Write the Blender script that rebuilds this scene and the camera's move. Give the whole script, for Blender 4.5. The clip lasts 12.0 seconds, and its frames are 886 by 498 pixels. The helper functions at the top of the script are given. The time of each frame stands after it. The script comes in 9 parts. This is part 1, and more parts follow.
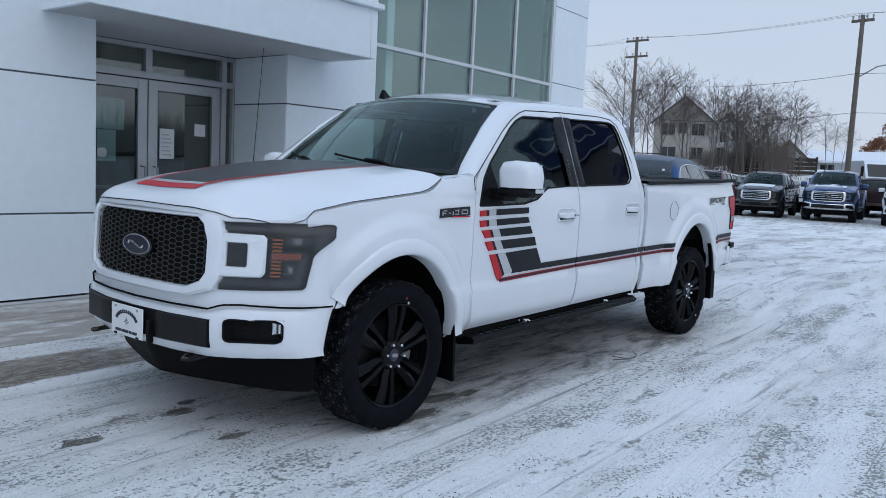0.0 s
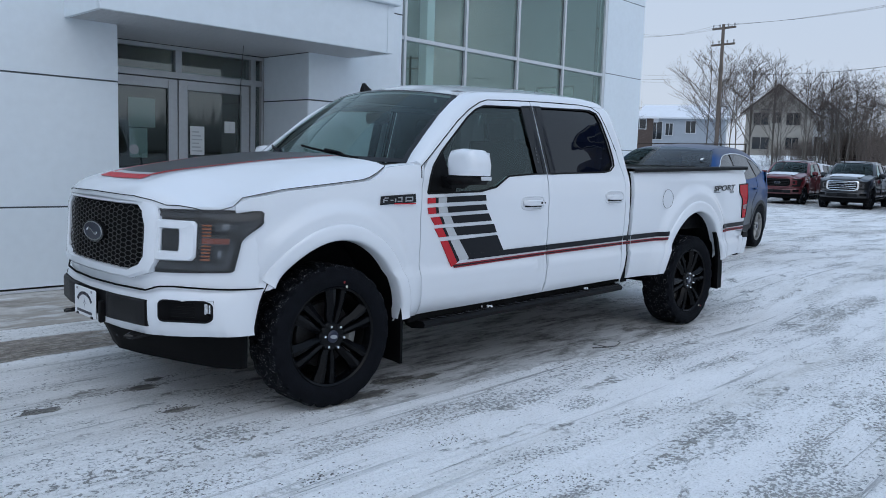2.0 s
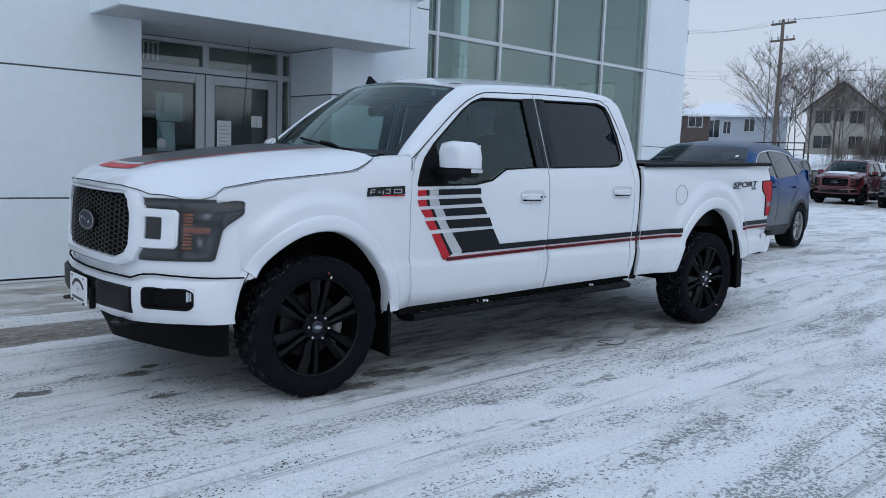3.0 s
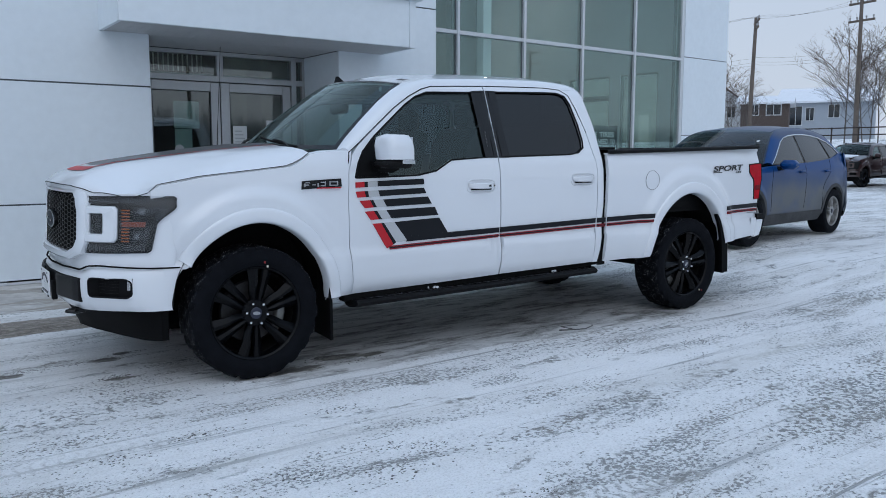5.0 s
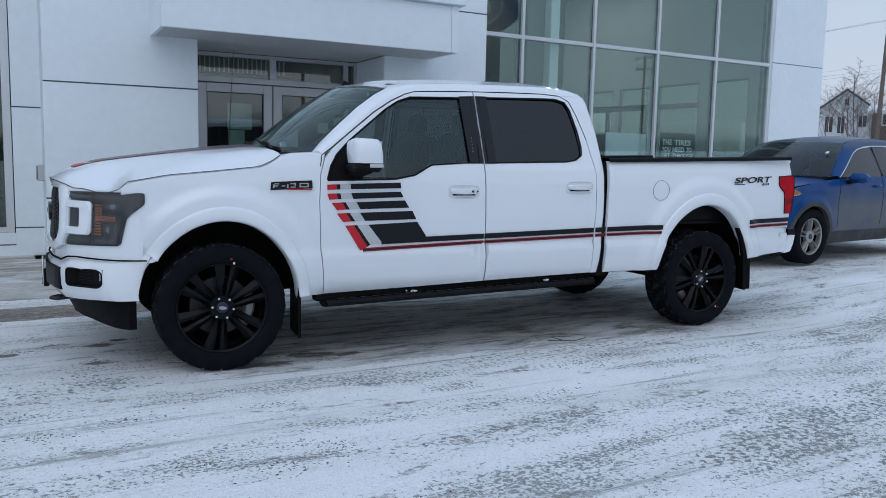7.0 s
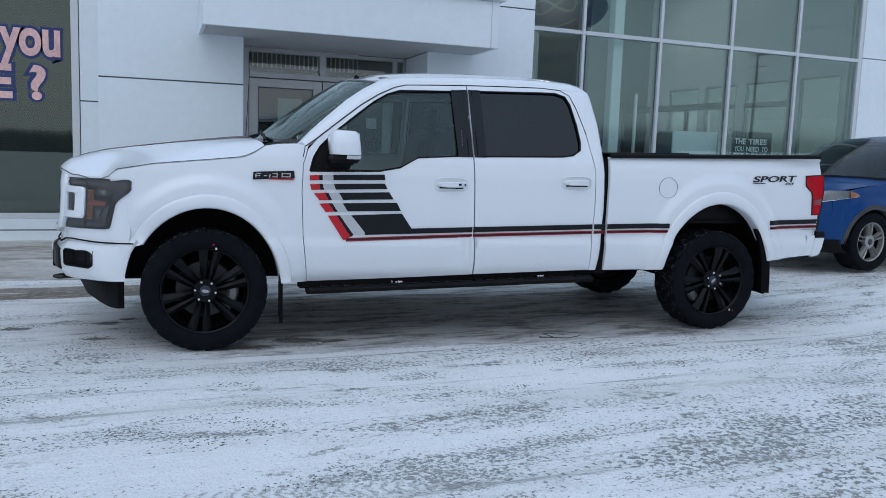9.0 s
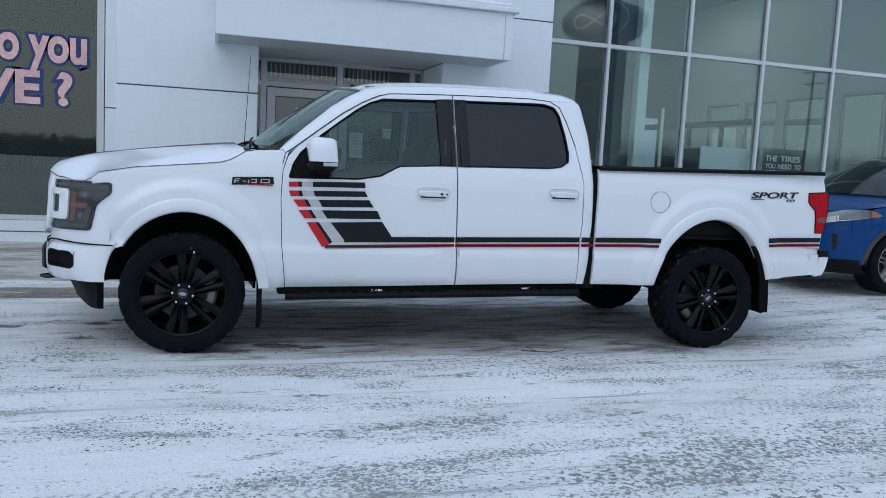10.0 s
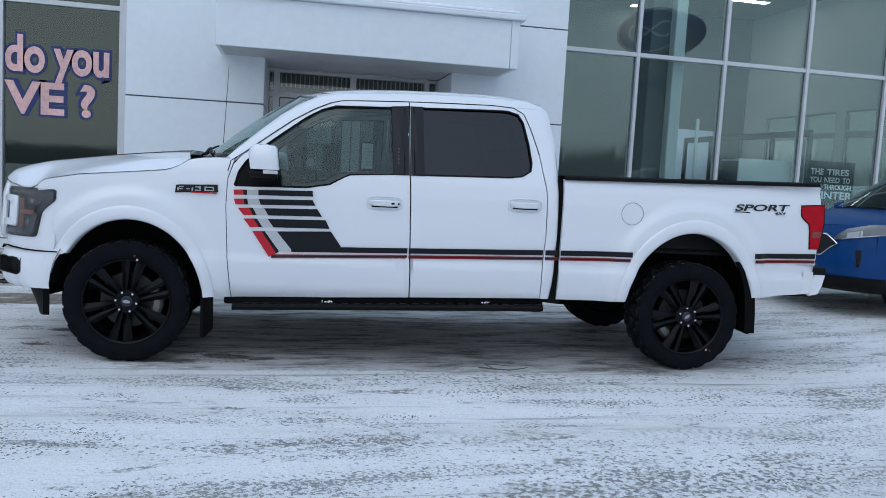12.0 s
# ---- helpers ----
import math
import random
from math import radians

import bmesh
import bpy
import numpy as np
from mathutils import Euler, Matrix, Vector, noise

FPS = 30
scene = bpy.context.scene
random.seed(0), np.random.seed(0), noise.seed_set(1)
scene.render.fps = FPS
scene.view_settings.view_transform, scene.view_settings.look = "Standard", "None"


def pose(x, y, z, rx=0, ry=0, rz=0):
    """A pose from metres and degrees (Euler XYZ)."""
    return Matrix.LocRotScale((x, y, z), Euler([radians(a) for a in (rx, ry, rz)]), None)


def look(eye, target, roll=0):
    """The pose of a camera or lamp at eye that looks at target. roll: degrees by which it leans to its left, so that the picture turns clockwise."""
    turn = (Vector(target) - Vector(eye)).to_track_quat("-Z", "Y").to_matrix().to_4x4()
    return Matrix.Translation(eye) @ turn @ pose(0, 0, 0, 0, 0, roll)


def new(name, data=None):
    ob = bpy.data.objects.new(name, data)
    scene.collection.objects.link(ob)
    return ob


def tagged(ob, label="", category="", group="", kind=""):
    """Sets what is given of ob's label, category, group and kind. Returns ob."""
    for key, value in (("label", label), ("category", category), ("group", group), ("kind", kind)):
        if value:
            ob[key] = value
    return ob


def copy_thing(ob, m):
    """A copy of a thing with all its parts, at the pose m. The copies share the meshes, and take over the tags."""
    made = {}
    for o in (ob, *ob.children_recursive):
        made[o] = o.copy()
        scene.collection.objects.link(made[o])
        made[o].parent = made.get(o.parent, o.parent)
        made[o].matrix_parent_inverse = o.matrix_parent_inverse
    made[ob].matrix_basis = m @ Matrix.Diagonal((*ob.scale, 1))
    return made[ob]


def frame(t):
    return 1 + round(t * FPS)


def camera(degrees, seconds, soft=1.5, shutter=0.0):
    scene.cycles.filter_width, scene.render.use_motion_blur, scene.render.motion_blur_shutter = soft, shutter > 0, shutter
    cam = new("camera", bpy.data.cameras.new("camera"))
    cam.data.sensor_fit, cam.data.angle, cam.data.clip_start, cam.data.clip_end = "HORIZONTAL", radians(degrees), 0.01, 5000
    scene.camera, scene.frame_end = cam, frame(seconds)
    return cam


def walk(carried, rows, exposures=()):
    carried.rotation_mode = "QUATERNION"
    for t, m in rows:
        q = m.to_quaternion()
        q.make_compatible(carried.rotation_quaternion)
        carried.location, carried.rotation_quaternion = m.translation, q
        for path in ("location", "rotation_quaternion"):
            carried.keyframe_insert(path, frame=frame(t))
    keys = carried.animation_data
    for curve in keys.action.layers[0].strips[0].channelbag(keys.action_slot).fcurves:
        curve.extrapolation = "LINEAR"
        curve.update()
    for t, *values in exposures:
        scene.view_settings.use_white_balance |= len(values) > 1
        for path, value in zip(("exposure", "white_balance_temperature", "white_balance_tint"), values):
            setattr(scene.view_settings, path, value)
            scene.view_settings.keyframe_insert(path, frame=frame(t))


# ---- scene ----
cam = camera(58.0, 12.0, soft=0.9)
PATH = [
    (0, (-0.038, -0.49, 1.418), (1.57, 0.682, 1.218), 2.7),
    (0.5, (0.106, -0.602, 1.412), (1.675, 0.621, 1.213), 2.3),
    (1, (0.246, -0.757, 1.419), (1.789, 0.499, 1.217), 2.1),
    (1.5, (0.325, -0.998, 1.404), (1.836, 0.296, 1.196), 1.6),
    (2, (0.403, -1.241, 1.41), (1.866, 0.105, 1.19), 1.9),
    (2.5, (0.522, -1.366, 1.396), (1.938, 0.028, 1.168), 2.2),
    (3, (0.695, -1.503, 1.39), (2.063, -0.062, 1.16), 2.2),
    (4.8, (1.148, -2.191, 1.371), (2.382, -0.635, 1.133), 0.6),
    (5, (1.241, -2.254, 1.352), (2.455, -0.681, 1.119), 0.1),
    (5.5, (1.406, -2.378, 1.346), (2.587, -0.783, 1.1), 0.0),
    (6, (1.602, -2.565, 1.361), (2.695, -0.907, 1.125), 1.2),
    (6.5, (1.806, -2.714, 1.375), (2.825, -1.008, 1.151), 1.3),
    (7, (2.018, -2.785, 1.368), (2.996, -1.055, 1.142), 1.3),
    (7.2, (2.11, -2.814, 1.366), (3.066, -1.072, 1.136), 1.1),
    (8.8, (2.666, -3.182, 1.345), (3.438, -1.355, 1.087), 1.7),
    (9, (2.765, -3.192, 1.354), (3.505, -1.349, 1.117), 2.0),
    (9.5, (2.992, -3.277, 1.341), (3.662, -1.404, 1.138), 2.5),
    (10, (3.23, -3.329, 1.345), (3.856, -1.441, 1.136), 3.0),
    (10.5, (3.425, -3.311, 1.328), (4.032, -1.416, 1.127), 3.1),
    (11, (3.662, -3.268, 1.343), (4.265, -1.37, 1.166), 2.8),
    (11.5, (3.885, -3.319, 1.334), (4.423, -1.401, 1.159), 3.0),
    (12, (4.116, -3.366, 1.352), (4.559, -1.424, 1.168), 3.2),
]
walk(cam, [(t, look(eye, target, roll)) for t, eye, target, roll in PATH], exposures=((0, -0.02), (3, -0.05), (5.5, -0.09), (7, -0.07), (9.5, 0.0), (12, 0.05)))

# ---- light ----
world = bpy.data.worlds.new("overcast_sky")
scene.world = world
world.use_nodes = True
wn, wl = world.node_tree.nodes, world.node_tree.links
wn.clear()
w_out, w_bg = wn.new("ShaderNodeOutputWorld"), wn.new("ShaderNodeBackground")
w_sky = wn.new("ShaderNodeTexSky")
w_sky.sky_type, w_sky.sun_disc = "NISHITA", False
w_sky.sun_elevation, w_sky.sun_rotation = radians(38), radians(200)
w_sky.air_density, w_sky.dust_density = 1.0, 4.0
w_dim = wn.new("ShaderNodeMix")
w_dim.data_type, w_dim.blend_type = "RGBA", "MULTIPLY"
w_dim.inputs[0].default_value = 1.0
w_dim.inputs[7].default_value = (0.09, 0.09, 0.09, 1)
# the cloud deck: pale at the horizon, a little deeper grey-blue overhead, softly uneven
w_co, w_sep, w_ramp = wn.new("ShaderNodeTexCoord"), wn.new("ShaderNodeSeparateXYZ"), wn.new("ShaderNodeValToRGB")
w_ramp.color_ramp.elements[0].position, w_ramp.color_ramp.elements[0].color = 0.0, (0.68, 0.76, 0.89, 1)
w_ramp.color_ramp.elements[1].position, w_ramp.color_ramp.elements[1].color = 0.7, (0.54, 0.745, 1.05, 1)
w_ramp.color_ramp.elements.new(0.2).color = (0.60, 0.71, 0.88, 1)
w_noise = wn.new("ShaderNodeTexNoise")
w_noise.inputs["Scale"].default_value, w_noise.inputs["Detail"].default_value = 2.2, 4.0
w_soft = wn.new("ShaderNodeMix")
w_soft.data_type, w_soft.blend_type = "RGBA", "SOFT_LIGHT"
w_soft.inputs[0].default_value = 0.22
w_mix = wn.new("ShaderNodeMix")
w_mix.data_type = "RGBA"
w_mix.inputs[0].default_value = 0.88
wl.new(w_co.outputs["Generated"], w_sep.inputs[0])
wl.new(w_sep.outputs["Z"], w_ramp.inputs[0])
wl.new(w_co.outputs["Generated"], w_noise.inputs["Vector"])
wl.new(w_ramp.outputs[0], w_soft.inputs[6])
wl.new(w_noise.outputs["Fac"], w_soft.inputs[7])
wl.new(w_sky.outputs[0], w_dim.inputs[6])
wl.new(w_dim.outputs[2], w_mix.inputs[6])
wl.new(w_soft.outputs[2], w_mix.inputs[7])
wl.new(w_mix.outputs[2], w_bg.inputs["Color"])
w_bg.inputs["Strength"].default_value = 1.0
wl.new(w_bg.outputs[0], w_out.inputs[0])

sun_lamp = bpy.data.lights.new("sun", "SUN")
sun_lamp.energy, sun_lamp.angle, sun_lamp.color = 0.5, radians(60), (1.0, 0.97, 0.94)
sun = new("sun", sun_lamp)
sun.matrix_world = look((-8, -9, 20), (0, 0, 0))


# ---- materials ----
def material(name):
    m = bpy.data.materials.new(name)
    m.use_nodes = True
    n = m.node_tree.nodes
    return m, n, m.node_tree.links, n["Principled BSDF"]


def simple(name, color, rough=0.5, metal=0.0, coat=0.0, vary=0.0, scale=8.0, bump=0.0, bump_scale=60.0, emit=0.0, spec=0.5):
    """A plain surface with soft colour variation at two scales and fine relief."""
    m, n, l, b = material(name)
    b.inputs["Roughness"].default_value, b.inputs["Metallic"].default_value = rough, metal
    b.inputs["Coat Weight"].default_value, b.inputs["Coat Roughness"].default_value = coat, 0.04
    b.inputs["Specular IOR Level"].default_value = spec
    b.inputs["Base Color"].default_value = (*color, 1)
    co = n.new("ShaderNodeTexCoord")
    if vary > 0:
        t1, t2 = n.new("ShaderNodeTexNoise"), n.new("ShaderNodeTexNoise")
        t1.inputs["Scale"].default_value, t2.inputs["Scale"].default_value = scale, scale * 9
        t1.inputs["Detail"].default_value = t2.inputs["Detail"].default_value = 5
        add = n.new("ShaderNodeMath")
        add.operation = "ADD"
        half = n.new("ShaderNodeMath")
        half.operation, half.inputs[1].default_value = "MULTIPLY", 0.5
        ramp = n.new("ShaderNodeValToRGB")
        lo, hi = [max(0, c * (1 - vary)) for c in color], [min(1, c * (1 + vary * 0.6)) for c in color]
        ramp.color_ramp.elements[0].position, ramp.color_ramp.elements[0].color = 0.3, (*lo, 1)
        ramp.color_ramp.elements[1].position, ramp.color_ramp.elements[1].color = 0.7, (*hi, 1)
        l.new(co.outputs["Object"], t1.inputs["Vector"]), l.new(co.outputs["Object"], t2.inputs["Vector"])
        l.new(t1.outputs["Fac"], add.inputs[0]), l.new(t2.outputs["Fac"], add.inputs[1])
        l.new(add.outputs[0], half.inputs[0]), l.new(half.outputs[0], ramp.inputs[0])
        l.new(ramp.outputs[0], b.inputs["Base Color"])
    if bump > 0:
        t3, bp = n.new("ShaderNodeTexNoise"), n.new("ShaderNodeBump")
        t3.inputs["Scale"].default_value, t3.inputs["Detail"].default_value = bump_scale, 6
        bp.inputs["Strength"].default_value, bp.inputs["Distance"].default_value = bump, 0.02
        l.new(co.outputs["Object"], t3.inputs["Vector"])
        l.new(t3.outputs["Fac"], bp.inputs["Height"]), l.new(bp.outputs[0], b.inputs["Normal"])
    if emit > 0:
        b.inputs["Emission Color"].default_value, b.inputs["Emission Strength"].default_value = (*color, 1), emit
    return m


def glass(name, tint, mirror=0.06, rough=0.0, sheen=(1, 1, 1), grow=1.0):
    """Thin tinted pane: a clear tint below a mirror-like skin that grows towards grazing angles."""
    m, n, l, b = material(name)
    n.remove(b)
    out = n["Material Output"]
    tr, gl, mx, fr = n.new("ShaderNodeBsdfTransparent"), n.new("ShaderNodeBsdfGlossy"), n.new("ShaderNodeMixShader"), n.new("ShaderNodeLayerWeight")
    fr.inputs["Blend"].default_value = 0.5
    pw, sc = n.new("ShaderNodeMath"), n.new("ShaderNodeMath")
    pw.operation, pw.inputs[1].default_value = "POWER", 4.5
    sc.operation, sc.inputs[1].default_value, sc.inputs[2].default_value = "MULTIPLY_ADD", (1 - mirror) * grow, mirror
    tr.inputs[0].default_value, gl.inputs["Roughness"].default_value = (*tint, 1), rough
    gl.inputs["Color"].default_value = (*sheen, 1)
    l.new(fr.outputs["Facing"], pw.inputs[0]), l.new(pw.outputs[0], sc.inputs[0]), l.new(sc.outputs[0], mx.inputs[0])
    l.new(tr.outputs[0], mx.inputs[1]), l.new(gl.outputs[0], mx.inputs[2])
    l.new(mx.outputs[0], out.inputs[0])
    return m


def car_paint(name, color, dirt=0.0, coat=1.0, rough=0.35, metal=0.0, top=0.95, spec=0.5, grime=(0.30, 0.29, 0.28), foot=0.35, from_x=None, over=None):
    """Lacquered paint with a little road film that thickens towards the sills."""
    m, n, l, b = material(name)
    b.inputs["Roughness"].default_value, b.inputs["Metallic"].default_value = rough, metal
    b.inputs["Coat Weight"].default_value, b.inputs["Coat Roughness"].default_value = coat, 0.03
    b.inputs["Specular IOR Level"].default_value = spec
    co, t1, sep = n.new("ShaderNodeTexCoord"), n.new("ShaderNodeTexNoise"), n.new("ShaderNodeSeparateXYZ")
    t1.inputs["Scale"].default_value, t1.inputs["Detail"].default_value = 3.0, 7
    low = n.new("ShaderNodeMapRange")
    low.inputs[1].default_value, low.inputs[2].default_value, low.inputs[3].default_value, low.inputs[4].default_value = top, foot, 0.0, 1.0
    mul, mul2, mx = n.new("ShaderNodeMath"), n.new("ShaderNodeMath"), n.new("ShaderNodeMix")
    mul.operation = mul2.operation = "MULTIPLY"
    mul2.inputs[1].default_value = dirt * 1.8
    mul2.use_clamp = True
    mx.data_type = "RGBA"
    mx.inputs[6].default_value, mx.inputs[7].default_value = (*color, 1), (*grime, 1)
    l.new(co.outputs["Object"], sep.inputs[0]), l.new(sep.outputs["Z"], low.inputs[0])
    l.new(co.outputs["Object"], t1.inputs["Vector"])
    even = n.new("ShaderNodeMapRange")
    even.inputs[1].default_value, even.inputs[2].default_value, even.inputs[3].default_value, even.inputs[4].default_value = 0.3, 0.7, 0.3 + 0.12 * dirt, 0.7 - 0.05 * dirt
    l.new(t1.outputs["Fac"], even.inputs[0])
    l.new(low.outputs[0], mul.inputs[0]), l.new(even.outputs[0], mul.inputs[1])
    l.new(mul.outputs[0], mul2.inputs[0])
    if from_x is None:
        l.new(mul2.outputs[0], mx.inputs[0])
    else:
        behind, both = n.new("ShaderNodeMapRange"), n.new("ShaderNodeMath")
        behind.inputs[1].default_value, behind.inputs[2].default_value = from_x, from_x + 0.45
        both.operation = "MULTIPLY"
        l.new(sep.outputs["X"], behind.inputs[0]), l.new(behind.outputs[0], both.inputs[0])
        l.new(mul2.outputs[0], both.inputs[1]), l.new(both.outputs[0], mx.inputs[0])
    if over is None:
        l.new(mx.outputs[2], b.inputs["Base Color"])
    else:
        # sky sheen on the roof, mixed into the base colour above this height
        roof_sheen, film = n.new("ShaderNodeMapRange"), n.new("ShaderNodeMix")
        roof_sheen.inputs[1].default_value, roof_sheen.inputs[2].default_value, roof_sheen.inputs[4].default_value = over, over + 0.08, 0.7
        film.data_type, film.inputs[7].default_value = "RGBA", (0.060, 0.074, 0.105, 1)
        l.new(sep.outputs["Z"], roof_sheen.inputs[0]), l.new(roof_sheen.outputs[0], film.inputs[0])
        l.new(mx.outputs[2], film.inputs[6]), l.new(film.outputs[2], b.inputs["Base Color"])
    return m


def tyre_rubber():
    """Black rubber; bits of snow and grit are caught in the tread."""
    m = simple("tyre_rubber", (0.0062, 0.0072, 0.0098), 0.8, vary=0.4, scale=14, bump=0.3, bump_scale=160, spec=0.08)
    n, l = m.node_tree.nodes, m.node_tree.links
    b = n["Principled BSDF"]
    co, sep, sq, rng, t, rmp, mul, mx = n.new("ShaderNodeTexCoord"), n.new("ShaderNodeSeparateXYZ"), n.new("ShaderNodeVectorMath"), n.new("ShaderNodeMapRange"), n.new("ShaderNodeTexNoise"), n.new("ShaderNodeMapRange"), n.new("ShaderNodeMath"), n.new("ShaderNodeMix")
    sq.operation = "LENGTH"
    flat = n.new("ShaderNodeVectorMath")
    flat.operation, flat.inputs[1].default_value = "MULTIPLY", (1, 0, 1)
    l.new(co.outputs["Object"], flat.inputs[0]), l.new(flat.outputs[0], sq.inputs[0])
    rng.inputs[1].default_value, rng.inputs[2].default_value = 0.393, 0.403
    l.new(sq.outputs["Value"], rng.inputs[0])
    t.inputs["Scale"].default_value, t.inputs["Detail"].default_value, t.inputs["Roughness"].default_value = 120, 4, 0.65
    l.new(co.outputs["Object"], t.inputs["Vector"])
    rmp.inputs[1].default_value, rmp.inputs[2].default_value = 0.585, 0.66
    l.new(t.outputs["Fac"], rmp.inputs[0])
    mul.operation = "MULTIPLY"
    l.new(rng.outputs[0], mul.inputs[0]), l.new(rmp.outputs[0], mul.inputs[1])
    mx.data_type = "RGBA"
    old = b.inputs["Base Color"].links[0].from_socket
    l.new(mul.outputs[0], mx.inputs[0]), l.new(old, mx.inputs[6])
    mx.inputs[7].default_value = (0.36, 0.36, 0.36, 1)
    l.new(mx.outputs[2], b.inputs["Base Color"])
    return m


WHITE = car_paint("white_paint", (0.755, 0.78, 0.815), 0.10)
BLACK_TRIM = simple("black_plastic", (0.0055, 0.0055, 0.006), 0.5, vary=0.3, bump=0.15, bump_scale=220, spec=0.13)
DAM_BLACK = simple("dam_black", (0.0035, 0.0035, 0.004), 0.6, vary=0.3, spec=0.08)
GLOSS_BLACK = simple("gloss_black", (0.007, 0.007, 0.008), 0.22, coat=0.15, spec=0.3)
RIM_BLACK = simple("black_wheel_paint", (0.0029, 0.0033, 0.0044), 0.26, vary=0.3, spec=0.14)
RUBBER = tyre_rubber()
DARK = simple("dark_underside", (0.008, 0.008, 0.008), 0.9, vary=0.4, scale=5, spec=0.1)
CHROME = simple("chrome", (0.75, 0.76, 0.78), 0.12, metal=1.0)
STEEL = simple("brushed_steel", (0.42, 0.42, 0.43), 0.38, metal=1.0, vary=0.2)
STRIPE_BLACK = simple("stripe_black", (0.008, 0.009, 0.012), 0.4, vary=0.15, spec=0.22)
STRIPE_GREY = simple("stripe_grey", (0.50, 0.51, 0.52), 0.4, coat=0.3, vary=0.06)
STRIPE_RED = simple("stripe_red", (0.52, 0.016, 0.026), 0.4, vary=0.1, spec=0.3)
HOOD_BLACK = simple("hood_film_black", (0.032, 0.034, 0.037), 0.42, coat=0.2, vary=0.15)
TAIL_RED = simple("tail_lens_red", (0.46, 0.003, 0.012), 0.25, vary=0.25, scale=18, spec=0.15)
LENS_GREY = simple("lamp_reflector", (0.045, 0.047, 0.050), 0.2, spec=0.4)
LENS_AMBER = simple("amber_reflector", (0.36, 0.10, 0.025), 0.25, coat=0.8)
LENS_CLEAR = simple("bright_reflector", (0.62, 0.64, 0.66), 0.15, metal=0.5, coat=1.0)
LENS_BULB = simple("dim_projector", (0.22, 0.23, 0.24), 0.15, metal=0.6, coat=0.6)
BADGE_BLUE = simple("badge_blue", (0.006, 0.009, 0.028), 0.3, coat=0.2)
GLASS_CAR = glass("car_glass", (0.46, 0.56, 0.545), 0.068, sheen=(0.86, 1.0, 0.96))
GLASS_DARK = glass("privacy_glass", (0.045, 0.048, 0.054), 0.055)
GLASS_SCREEN = glass("windscreen_glass", (0.42, 0.53, 0.51), 0.032, sheen=(0.86, 1.0, 0.97))
CABIN = simple("dark_cloth", (0.020, 0.020, 0.021), 0.85, vary=0.4)
ROCK_GREY = simple("arch_liner", (0.009, 0.009, 0.0095), 0.9, vary=0.5, scale=10, spec=0.1)


# ---- mesh helpers ----
def smooth_line(pts, n):
    """Catmull-Rom line through the points, n steps per stretch."""
    pts = [Vector(p) for p in pts]
    ext = [2 * pts[0] - pts[1], *pts, 2 * pts[-1] - pts[-2]]
    res = []
    for a, b, c, d in zip(ext, ext[1:], ext[2:], ext[3:]):
        for k in range(n):
            t = k / n
            res.append(0.5 * (2 * b + (c - a) * t + (2 * a - 5 * b + 4 * c - d) * t * t + (3 * b - a - 3 * c + d) * t ** 3))
    return res + [pts[-1]]


